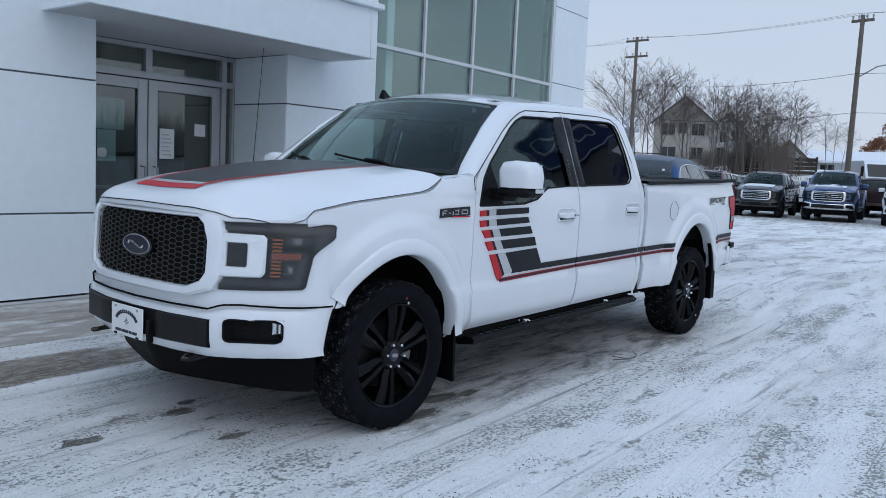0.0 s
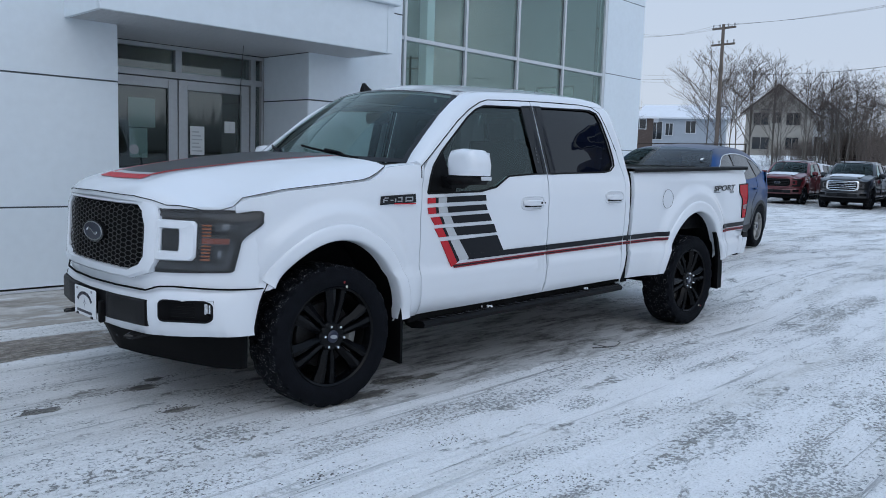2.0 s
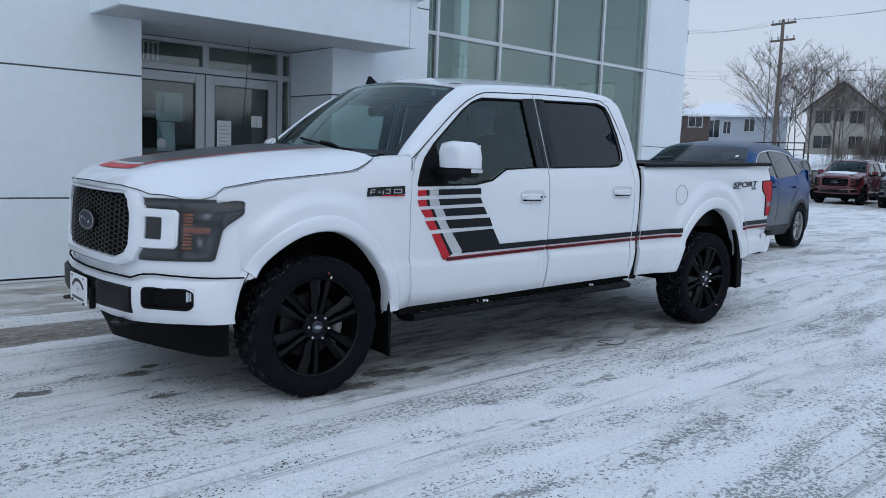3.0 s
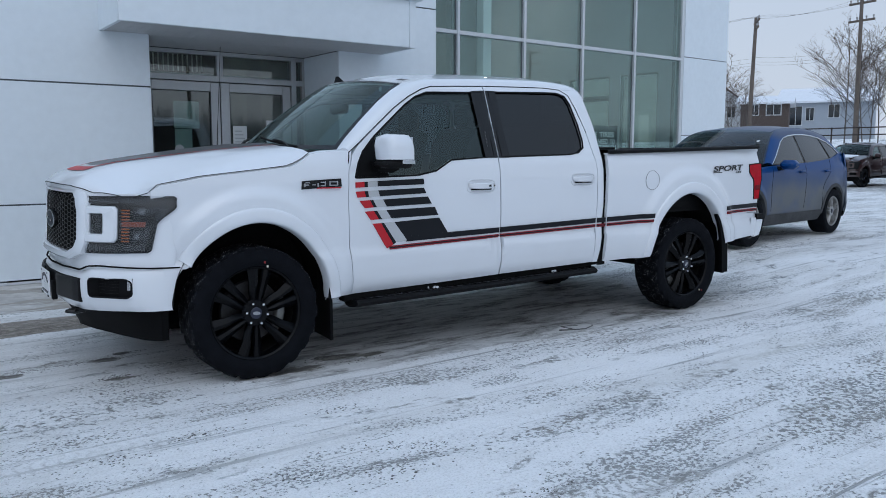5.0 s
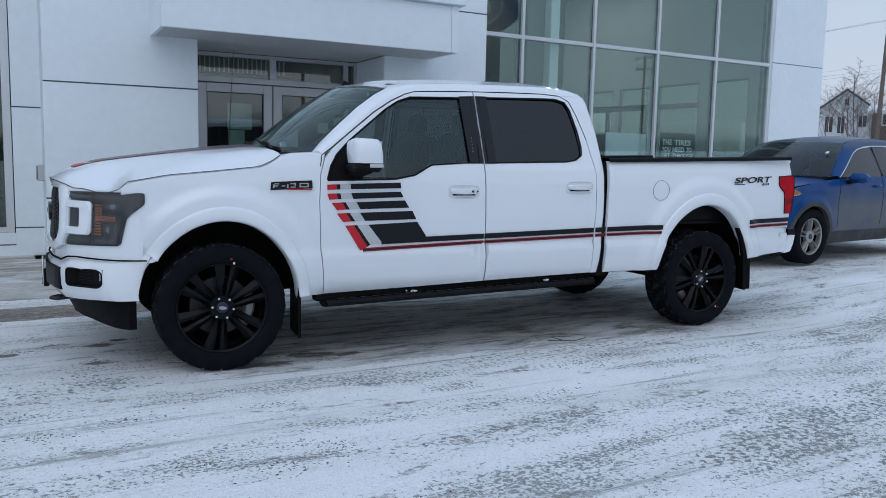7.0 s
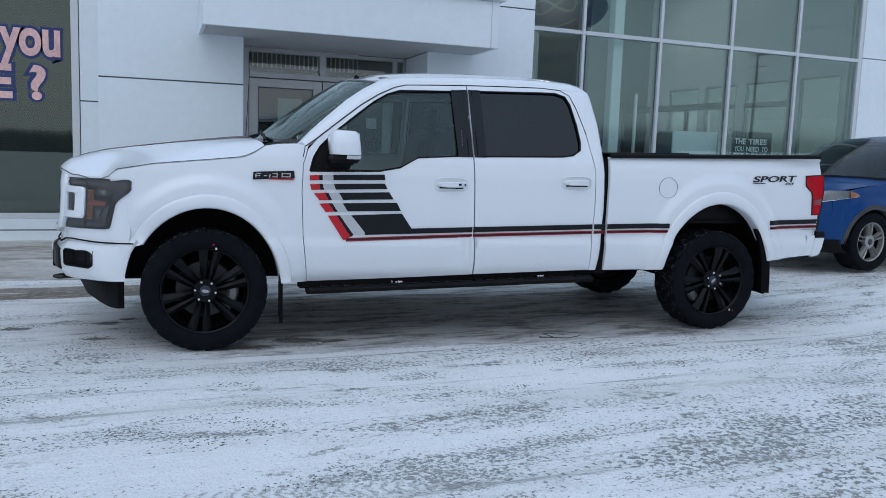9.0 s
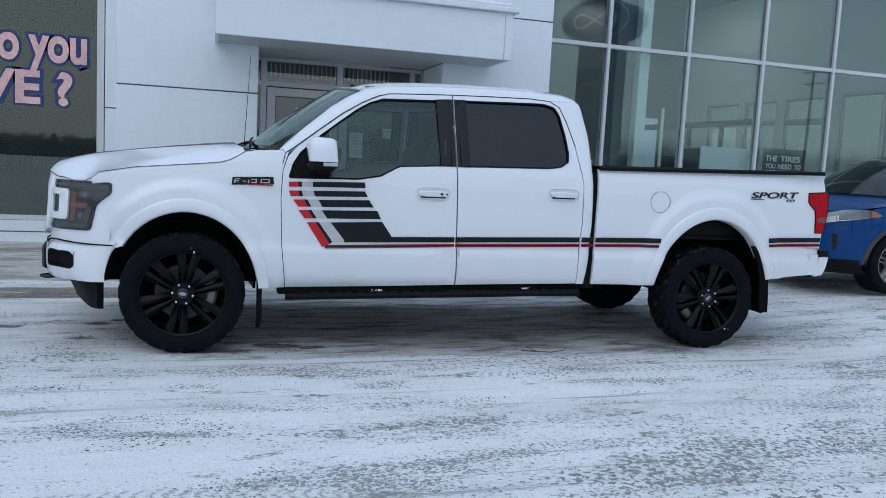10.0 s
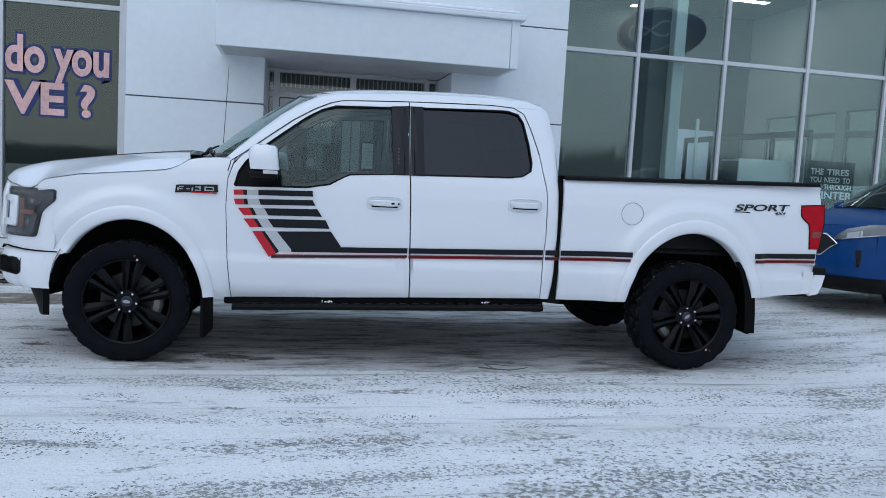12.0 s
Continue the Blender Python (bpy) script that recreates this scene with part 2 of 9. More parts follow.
class Geo:
    """Collects the verts and faces of one mesh."""

    def __init__(self):
        self.v, self.f = [], []

    def add(self, verts, faces):
        k = len(self.v)
        self.v += [tuple(p) for p in verts]
        self.f += [tuple(i + k for i in f) for f in faces]
        return self

    def box(self, x0, x1, y0, y1, z0, z1, b=0.0, m=None):
        lo, hi = (min(x0, x1), min(y0, y1), min(z0, z1)), (max(x0, x1), max(y0, y1), max(z0, z1))
        b = min(b, *[(h - l) * 0.45 for l, h in zip(lo, hi)])
        if b <= 0:
            vs = [Vector((x, y, z)) for x in (lo[0], hi[0]) for y in (lo[1], hi[1]) for z in (lo[2], hi[2])]
            fs = [(0, 1, 3, 2), (4, 6, 7, 5), (0, 4, 5, 1), (2, 3, 7, 6), (0, 2, 6, 4), (1, 5, 7, 3)]
        else:
            vs, idx = [], {}
            for i in (0, 1):
                for j in (0, 1):
                    for k in (0, 1):
                        c = ((lo, hi)[i][0], (lo, hi)[j][1], (lo, hi)[k][2])
                        s = (1 - 2 * i, 1 - 2 * j, 1 - 2 * k)
                        for a in range(3):
                            p = [c[q] + (0 if q == a else s[q] * b) for q in range(3)]
                            idx[i, j, k, a] = len(vs)
                            vs.append(Vector(p))
            fs = []
            for a in range(3):
                p, q = [x for x in range(3) if x != a]
                for e in (0, 1):
                    def key(u, w, ax):
                        t = [0, 0, 0]
                        t[a], t[p], t[q] = e, u, w
                        return idx[(*t, ax)]
                    fs.append((key(0, 0, a), key(1, 0, a), key(1, 1, a), key(0, 1, a)))
                for u in (0, 1):
                    for w in (0, 1):
                        def edge(e, ax):
                            t = [0, 0, 0]
                            t[a], t[p], t[q] = e, u, w
                            return idx[(*t, ax)]
                        fs.append((edge(0, p), edge(1, p), edge(1, q), edge(0, q)))
            for i in (0, 1):
                for j in (0, 1):
                    for k in (0, 1):
                        fs.append(tuple(idx[i, j, k, a] for a in range(3)))
        if m is not None:
            vs = [m @ p for p in vs]
        return self.add(vs, fs)

    def sheet(self, rows, back=None):
        """A grid of quads; back: an offset for a returned rim round its edge."""
        n = len(rows[0])
        vs = [p for r in rows for p in r]
        fs = [(i * n + j, i * n + j + 1, (i + 1) * n + j + 1, (i + 1) * n + j) for i in range(len(rows) - 1) for j in range(n - 1)]
        if back is not None:
            m = len(rows)
            loop = [j for j in range(n)] + [i * n + n - 1 for i in range(1, m)] + [(m - 1) * n + j for j in range(n - 2, -1, -1)] + [i * n for i in range(m - 2, 0, -1)]
            k = len(vs)
            vs += [Vector(vs[i]) + back(vs[i]) for i in loop]
            c = len(loop)
            fs += [(loop[i], k + i, k + (i + 1) % c, loop[(i + 1) % c]) for i in range(c)]
        return self.add(vs, fs)

    def prism(self, outline, place, w0, w1):
        """A flat outline of (u, v), pushed from w0 to w1; place maps (u, v, w) to space."""
        n = len(outline)
        vs = [place(u, v, w0) for u, v in outline] + [place(u, v, w1) for u, v in outline]
        return self.add(vs, [tuple(range(n)), tuple(range(2 * n - 1, n - 1, -1))] + [(i, n + i, n + (i + 1) % n, (i + 1) % n) for i in range(n)])

    def tube(self, pts, r, n=6, r_end=None):
        pts = [Vector(p) for p in pts]
        r_end = r if r_end is None else r_end
        vs, fs = [], []
        for i, p in enumerate(pts):
            d = (pts[min(i + 1, len(pts) - 1)] - pts[max(i - 1, 0)]).normalized()
            a = d.orthogonal().normalized() if i == 0 else (a - d * a.dot(d)).normalized()
            b = d.cross(a)
            rr = r + (r_end - r) * i / max(1, len(pts) - 1)
            vs += [p + (a * math.cos(t) + b * math.sin(t)) * rr for t in [2 * math.pi * k / n for k in range(n)]]
        for i in range(len(pts) - 1):
            fs += [(i * n + k, i * n + (k + 1) % n, (i + 1) * n + (k + 1) % n, (i + 1) * n + k) for k in range(n)]
        fs += [tuple(range(n - 1, -1, -1)), tuple((len(pts) - 1) * n + k for k in range(n))]
        return self.add(vs, fs)

    def lathe(self, profile, n, place, ends=False):
        """Turns a profile of (radius, depth) round an axis; place maps (a, b, depth) to space."""
        vs, fs, c = [], [], len(profile)
        for k in range(n):
            t = 2 * math.pi * k / n
            vs += [place(r * math.cos(t), r * math.sin(t), d) for r, d in profile]
        for k in range(n):
            q = (k + 1) % n
            fs += [(k * c + i, k * c + i + 1, q * c + i + 1, q * c + i) for i in range(c - 1)]
        if ends:
            fs += [tuple(k * c for k in range(n)), tuple(k * c + c - 1 for k in range(n - 1, -1, -1))]
        return self.add(vs, fs)

    def mesh(self, name, mat, smooth=True, angle=38):
        me = bpy.data.meshes.new(name)
        me.from_pydata(self.v, [], self.f)
        me.materials.append(mat)
        bm = bmesh.new()
        bm.from_mesh(me)
        bmesh.ops.recalc_face_normals(bm, faces=bm.faces)
        bm.to_mesh(me)
        bm.free()
        if smooth:
            me.polygons.foreach_set("use_smooth", [True] * len(me.polygons))
            me.set_sharp_from_angle(angle=radians(angle))
        return me


def seam(name, pts, r, mat, parent):
    """The dark gap between two panels."""
    return part(name, Geo().tube(pts, r, 4), mat, parent)


def part(name, geo, mat, parent=None, label="", m=None, smooth=True, angle=38):
    """One mesh object, under a thing or under a part if a parent is given."""
    ob = new(name, geo if isinstance(geo, bpy.types.Mesh) else geo.mesh(name, mat, smooth, angle))
    if parent is not None:
        ob.parent = parent
    if m is not None:
        ob.matrix_basis = m
    return tagged(ob, label) if label else ob


def thing(name, label, category, m=None, group="", kind=""):
    """An empty at the base of a thing, which carries its parts."""
    ob = new(name)
    ob.empty_display_size = 0.2
    if m is not None:
        ob.matrix_basis = m
    return tagged(ob, label, category, group, kind)


def letters(name, text, size, mat, parent, m, label="", depth=0.003, bold=0.0, fit=None):
    """Raised lettering in the built-in face, turned into a mesh; fit: the width and height that it fills."""
    cu = bpy.data.curves.new(name, "FONT")
    cu.body, cu.size, cu.extrude, cu.offset = text, size, depth, bold
    tmp = new(name, cu)
    me = bpy.data.meshes.new_from_object(tmp)
    bpy.data.objects.remove(tmp)
    bpy.data.curves.remove(cu)
    me.materials.clear()
    me.materials.append(mat)
    if fit:
        xs, ys = [v.co.x for v in me.vertices], [v.co.y for v in me.vertices]
        sx, sy = fit[0] / (max(xs) - min(xs)), fit[1] / (max(ys) - min(ys))
        me.transform(Matrix.Diagonal((sx, sy, 1, 1)) @ Matrix.Translation((-min(xs), -min(ys), 0)))
    me.transform(m)
    return part(name, me, mat, parent, label)

# ---- site materials ----
def ground_material():
    """Packed, driven snow: grit and bare asphalt show through in streaks along the lanes."""
    m, n, l, b = material("packed_snow")
    co = n.new("ShaderNodeTexCoord")
    def noise_tex(scale, detail, rot=0.0, stretch=(1, 1, 1), rough=0.55, dist=0.0):
        mp, t = n.new("ShaderNodeMapping"), n.new("ShaderNodeTexNoise")
        mp.inputs["Rotation"].default_value, mp.inputs["Scale"].default_value = (0, 0, radians(rot)), stretch
        t.inputs["Scale"].default_value, t.inputs["Detail"].default_value, t.inputs["Roughness"].default_value = scale, detail, rough
        t.inputs["Distortion"].default_value = dist
        l.new(co.outputs["Object"], mp.inputs["Vector"]), l.new(mp.outputs[0], t.inputs["Vector"])
        return t.outputs["Fac"]
    def ramp(src, a, b_, lo=0.0, hi=1.0):
        r = n.new("ShaderNodeMapRange")
        r.inputs[1].default_value, r.inputs[2].default_value, r.inputs[3].default_value, r.inputs[4].default_value = a, b_, lo, hi
        l.new(src, r.inputs[0])
        return r.outputs[0]
    def op(kind, a, b_):
        q = n.new("ShaderNodeMath")
        q.operation = kind
        q.use_clamp = kind != "SUBTRACT"
        for i, v in enumerate((a, b_)):
            if isinstance(v, float):
                q.inputs[i].default_value = v
            else:
                l.new(v, q.inputs[i])
        return q.outputs[0]
    def plain(kind, a, b_):
        q = op(kind, a, b_)
        q.node.use_clamp = False
        return q
    def mixc(f, a, b_):
        q = n.new("ShaderNodeMix")
        q.data_type = "RGBA"
        l.new(f, q.inputs[0])
        for i, v in ((6, a), (7, b_)):
            if isinstance(v, tuple):
                q.inputs[i].default_value = (*v, 1)
            else:
                l.new(v, q.inputs[i])
        return q.outputs[2]
    # broken crust lies in bands along the drive, with smooth packed snow between; flecks of grit show where it is broken
    lane = noise_tex(1.0, 4, 3, (0.22, 1.7, 1), 0.5, 0.2)
    lane2 = noise_tex(1.0, 5, -11, (0.35, 2.9, 1), 0.6, 0.2)
    band = ramp(noise_tex(0.85, 6, 2, (0.30, 1.55, 1), 0.62, 0.35), 0.43, 0.62)
    band2 = ramp(noise_tex(1.7, 6, -7, (0.42, 1.7, 1), 0.66, 0.3), 0.46, 0.62)
    crumb = noise_tex(31.0, 5, 6, (0.90, 1.05, 1), 0.62, 0.25)
    chip = noise_tex(58.0, 4, -8, (0.85, 1.0, 1), 0.62)
    tread = noise_tex(9.0, 6, 4, (0.30, 3.6, 1), 0.7)
    blot = noise_tex(1.5, 6, 5, (0.7, 1.7, 1), 0.6)
    dense, dense2 = ramp(band, 0.0, 1.0, -0.155, 0.030), ramp(band2, 0.0, 1.0, -0.135, 0.045)
    d1 = ramp(plain("ADD", crumb, dense), 0.535, 0.590)
    d2 = ramp(plain("ADD", chip, plain("ADD", dense2, plain("MULTIPLY", band, 0.035))), 0.530, 0.590)
    # thin drag lines, and small torn patches
    d3 = op("MULTIPLY", ramp(lane2, 0.46, 0.60), ramp(noise_tex(2.4, 6, 3, (0.09, 6.5, 1), 0.62, 0.3), 0.575, 0.615))
    d4 = op("MULTIPLY", ramp(noise_tex(2.6, 6, 5, (0.6, 1.6, 1), 0.62, 0.4), 0.600, 0.660), ramp(crumb, 0.43, 0.52))
    # prints of tyre blocks in narrow, gently bending wheel tracks
    mp, sx = n.new("ShaderNodeMapping"), n.new("ShaderNodeSeparateXYZ")
    mp.inputs["Rotation"].default_value = (0, 0, radians(8))
    l.new(co.outputs["Object"], mp.inputs["Vector"]), l.new(mp.outputs[0], sx.inputs[0])
    zig = n.new("ShaderNodeMath")
    zig.operation, zig.inputs[1].default_value = "PINGPONG", 0.06
    l.new(sx.outputs["Y"], zig.inputs[0])
    run = plain("ADD", plain("MULTIPLY", sx.outputs["X"], 105.0), plain("MULTIPLY", zig.outputs[0], 60.0))
    wob = plain("SINE", plain("ADD", run, plain("MULTIPLY", crumb, 7.0)), 0.0)
    track = op("MULTIPLY", ramp(noise_tex(1.0, 1, 8, (0.05, 2.6, 1), 0.4), 0.57, 0.61), ramp(noise_tex(1.0, 3, 0, (0.5, 0.5, 1)), 0.42, 0.52))
    d5 = op("MULTIPLY", op("MULTIPLY", op("MULTIPLY", track, ramp(sx.outputs["Y"], 3.4, 2.8)), ramp(wob, 0.15, 0.7)), ramp(chip, 0.40, 0.52))
    worn_band = ramp(noise_tex(0.55, 7, 5, (0.34, 1.7, 1), 0.66, 0.3), 0.47, 0.62)
    mottle = ramp(noise_tex(11.0, 6, 0, (0.7, 1.3, 1), 0.68), 0.36, 0.62)
    film = op("MULTIPLY", op("MULTIPLY", worn_band, ramp(mottle, 0.0, 1.0, 0.30, 1.0)), 0.50)
    flecks = op("MAXIMUM", op("MULTIPLY", d1, 0.80), op("MULTIPLY", d2, 0.72))
    marks = op("MAXIMUM", op("MULTIPLY", d3, 0.62), op("MAXIMUM", op("MULTIPLY", d4, 0.80), op("MULTIPLY", d5, 0.50)))
    dirt = op("MAXIMUM", flecks, marks)
    snow = mixc(ramp(noise_tex(7.0, 7, 0, (0.6, 1.4, 1), 0.65), 0.35, 0.65), (0.94, 0.942, 0.945), (0.99, 0.991, 0.993))
    snow = mixc(film, snow, (0.54, 0.525, 0.475))
    # dirty film and the pickup's soft shade, both mixed into the snow colour
    shade_grime = n.new("ShaderNodeAttribute")
    shade_grime.attribute_name = "shade_grime"
    snow = mixc(op("MULTIPLY", shade_grime.outputs["Fac"], ramp(noise_tex(2.2, 6, 4, (0.5, 1.5, 1), 0.65), 0.30, 0.62, 0.03, 0.34)), snow, (0.43, 0.425, 0.41))
    snow = mixc(op("MULTIPLY", ramp(noise_tex(90.0, 4, 0), 0.50, 0.62), 0.26), snow, (0.46, 0.46, 0.45))
    earth = mixc(ramp(blot, 0.40, 0.66), (0.130, 0.145, 0.150), (0.20, 0.180, 0.145))
    # bare ground and painted shade where the pickup stands, bare trodden ground along the walk
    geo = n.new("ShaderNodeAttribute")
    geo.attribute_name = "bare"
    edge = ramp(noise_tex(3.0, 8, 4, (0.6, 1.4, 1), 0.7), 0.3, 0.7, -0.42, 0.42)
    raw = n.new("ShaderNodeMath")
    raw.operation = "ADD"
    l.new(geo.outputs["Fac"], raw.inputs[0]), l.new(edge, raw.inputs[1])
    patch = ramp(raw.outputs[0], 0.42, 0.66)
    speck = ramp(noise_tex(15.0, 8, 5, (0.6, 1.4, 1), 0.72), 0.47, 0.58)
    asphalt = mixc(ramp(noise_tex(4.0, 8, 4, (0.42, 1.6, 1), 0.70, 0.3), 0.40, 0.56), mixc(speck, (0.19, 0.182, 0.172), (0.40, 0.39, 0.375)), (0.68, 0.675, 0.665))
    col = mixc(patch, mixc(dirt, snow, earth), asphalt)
    # wet sand washed out before the walk
    sand = n.new("ShaderNodeAttribute")
    sand.attribute_name = "sand"
    wet = op("MULTIPLY", ramp(plain("ADD", sand.outputs["Fac"], ramp(noise_tex(1.6, 7, 3, (0.35, 1.8, 1), 0.65), 0.3, 0.7, -0.5, 0.5)), 0.42, 0.62), 0.85)
    col = mixc(wet, col, mixc(speck, (0.14, 0.105, 0.075), (0.34, 0.285, 0.23)))
    # single worn spots, where drips and wheels have laid the wet ground bare: centre, half length, half width
    sp = n.new("ShaderNodeSeparateXYZ")
    l.new(co.outputs["Object"], sp.inputs[0])
    fray = ramp(noise_tex(11.0, 7, 5, (0.6, 1.4, 1), 0.7), 0.28, 0.72, -0.75, 0.75)
    worn = None
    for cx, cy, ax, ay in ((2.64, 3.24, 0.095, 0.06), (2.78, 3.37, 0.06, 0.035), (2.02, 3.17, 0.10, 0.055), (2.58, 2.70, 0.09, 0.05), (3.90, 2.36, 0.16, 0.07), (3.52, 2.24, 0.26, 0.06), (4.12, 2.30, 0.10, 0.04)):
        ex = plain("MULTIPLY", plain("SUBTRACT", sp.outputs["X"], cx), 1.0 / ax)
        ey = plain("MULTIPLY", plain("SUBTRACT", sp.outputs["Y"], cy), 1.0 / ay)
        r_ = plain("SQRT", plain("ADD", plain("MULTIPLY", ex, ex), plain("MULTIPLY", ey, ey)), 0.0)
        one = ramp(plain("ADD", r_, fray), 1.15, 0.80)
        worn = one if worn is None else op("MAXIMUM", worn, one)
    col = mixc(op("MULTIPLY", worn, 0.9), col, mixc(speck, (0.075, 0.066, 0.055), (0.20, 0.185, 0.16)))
    l.new(col, b.inputs["Base Color"])
    b.inputs["Roughness"].default_value = 0.6
    b.inputs["Specular IOR Level"].default_value = 0.3
    bp, bp2 = n.new("ShaderNodeBump"), n.new("ShaderNodeBump")
    bp.inputs["Strength"].default_value, bp.inputs["Distance"].default_value = 0.75, 0.025
    bp2.inputs["Strength"].default_value, bp2.inputs["Distance"].default_value = 0.6, 0.06
    h = op("SUBTRACT", op("ADD", op("MULTIPLY", crumb, 0.6), op("MULTIPLY", chip, 0.35)), op("MULTIPLY", dirt, 0.55))
    l.new(h, bp.inputs["Height"])
    l.new(op("ADD", op("MULTIPLY", tread, 0.6), op("MULTIPLY", lane, 0.6)), bp2.inputs["Height"]), l.new(bp2.outputs[0], bp.inputs["Normal"])
    l.new(bp.outputs[0], b.inputs["Normal"])
    return m


SNOW = simple("clean_snow", (0.82, 0.84, 0.88), 0.7, vary=0.08, scale=3, bump=0.3, bump_scale=14)
GROUND = ground_material()
PANEL = simple("white_wall_panel", (0.765, 0.825, 0.865), 0.42, vary=0.05, scale=1.2, bump=0.02, bump_scale=30)
JOINT = simple("joint_dark", (0.10, 0.11, 0.12), 0.8)
ALU = simple("anodised_frame", (0.50, 0.515, 0.525), 0.40, metal=0.55, vary=0.08, scale=3)
ALU_LIGHT = simple("pale_mullion", (0.62, 0.64, 0.66), 0.4, metal=0.2, vary=0.05, scale=3)
SOFFIT = simple("grey_soffit", (0.50, 0.51, 0.52), 0.6, vary=0.06)


def stained_concrete():
    """Pale concrete under wet brown stains with clear edges and a dusting of snow."""
    m = simple("stained_concrete", (0.52, 0.50, 0.47), 0.62, vary=0.30, scale=1.6, bump=0.25, bump_scale=40)
    n, l = m.node_tree.nodes, m.node_tree.links
    b = n["Principled BSDF"]
    col = b.inputs["Base Color"].links[0].from_socket
    co = n.new("ShaderNodeTexCoord")
    for scale, turn, lo, hi, share, tint in ((1.3, 4, 0.50, 0.535, 0.62, (0.24, 0.205, 0.165)), (2.4, -6, 0.56, 0.60, 0.55, (0.17, 0.15, 0.125)), (3.4, 2, 0.55, 0.66, 0.6, (0.72, 0.73, 0.74))):
        mp, t, r, mx = n.new("ShaderNodeMapping"), n.new("ShaderNodeTexNoise"), n.new("ShaderNodeMapRange"), n.new("ShaderNodeMix")
        mp.inputs["Rotation"].default_value, mp.inputs["Scale"].default_value = (0, 0, radians(turn)), (0.45, 1.5, 1)
        mp.inputs["Location"].default_value = (scale, 3.0 * scale, 0)
        t.inputs["Scale"].default_value, t.inputs["Detail"].default_value, t.inputs["Roughness"].default_value = scale, 7, 0.6
        r.inputs[1].default_value, r.inputs[2].default_value, r.inputs[4].default_value = lo, hi, share
        mx.data_type = "RGBA"
        l.new(co.outputs["Object"], mp.inputs["Vector"]), l.new(mp.outputs[0], t.inputs["Vector"]), l.new(t.outputs["Fac"], r.inputs[0])
        l.new(r.outputs[0], mx.inputs[0]), l.new(col, mx.inputs[6])
        mx.inputs[7].default_value = (*tint, 1)
        col = mx.outputs[2]
    l.new(col, b.inputs["Base Color"])
    return m


CONCRETE = stained_concrete()
GLASS_SHOP = glass("shop_glass", (0.86, 0.93, 0.915), 0.108, sheen=(0.74, 0.92, 0.88))
# deeper, greener tint than the shop glass
GLASS_TINTED = glass("tinted_glass", (0.42, 0.47, 0.44), 0.098, sheen=(0.9, 1.0, 0.9))
GLASS_DOOR = glass("door_glass", (0.66, 0.75, 0.73), 0.085)
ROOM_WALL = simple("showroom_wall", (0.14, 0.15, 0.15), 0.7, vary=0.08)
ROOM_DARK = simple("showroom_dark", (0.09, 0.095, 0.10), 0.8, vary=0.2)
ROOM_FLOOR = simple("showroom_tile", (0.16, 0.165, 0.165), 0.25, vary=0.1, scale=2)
PAPER = simple("paper_white", (0.72, 0.74, 0.74), 0.6)
SIGN_NAVY = simple("sign_navy", (0.012, 0.035, 0.15), 0.4)
SIGN_PINK = simple("sign_pale_pink", (0.84, 0.52, 0.50), 0.5, vary=0.30, scale=3)
SIGN_BLACK = simple("sign_black", (0.012, 0.016, 0.018), 0.5)
LAMP_GLOW = simple("lamp_glow", (1.0, 0.98, 0.95), 0.5, emit=18.0)


# ---- ground ----
def ground_z(x, y):
    """The yard climbs a hand's width beyond the pickup's tail, dips where the row is parked and rises to the street."""
    u = max(0.0, min(1.0, (x - 7.2) / 4.2))
    w = max(0.0, min(1.0, (x - 50.0) / 24.0))
    v = max(0.0, min(1.0, (x - 13.0) / 18.0))
    return 0.14 * u * u * (3 - 2 * u) - 0.15 * v * v * (3 - 2 * v) + 2.85 * w * w * (3 - 2 * w)


def bare_shaded_ground(x, y):
    """Where the snow is worn off: below the pickup, with its shade painted in, along the building's walk and under the
    parked row.
    """
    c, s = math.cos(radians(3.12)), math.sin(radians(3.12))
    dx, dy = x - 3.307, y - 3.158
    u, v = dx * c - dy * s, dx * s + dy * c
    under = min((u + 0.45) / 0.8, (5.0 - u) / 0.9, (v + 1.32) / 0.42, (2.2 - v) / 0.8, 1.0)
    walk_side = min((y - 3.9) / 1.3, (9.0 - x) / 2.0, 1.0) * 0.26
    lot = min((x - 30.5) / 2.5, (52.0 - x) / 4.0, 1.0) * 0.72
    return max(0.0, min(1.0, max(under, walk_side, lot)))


def shaded_grimy_snow(x, y):
    """Thin dirty crust plus painted shade that greys the snow round the pickup and before the walk."""
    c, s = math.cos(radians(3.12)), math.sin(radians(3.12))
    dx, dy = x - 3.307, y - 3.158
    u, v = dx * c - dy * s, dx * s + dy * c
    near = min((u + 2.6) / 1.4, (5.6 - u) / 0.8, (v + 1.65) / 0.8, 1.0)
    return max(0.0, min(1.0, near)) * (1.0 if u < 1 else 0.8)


def axis(fine0, fine1, step, far):
    a = list(np.arange(fine0, fine1 + step / 2, step))
    d, v = step, fine1
    while v < far:
        d *= 1.22
        v += d
        a.append(v)
    d, v, pre = step, fine0, []
    while v > -far:
        d *= 1.22
        v -= d
        pre.append(v)
    return pre[::-1] + a


def surface_z(x, y):
    """The yard's own unevenness on top: shallow ruts along the drive."""
    near = (1.0 if y < 4.8 else 0.35) if -6 < x < 40 and -12 < y < 12 else 0.3
    ruts = 0.012 * (noise.noise((x * 0.25, y * 1.6 + x * 0.12, 3.0)))
    return ground_z(x, y) + near * (ruts + 0.010 * noise.noise((x * 0.7, y * 0.7, 0.5))) - 0.004


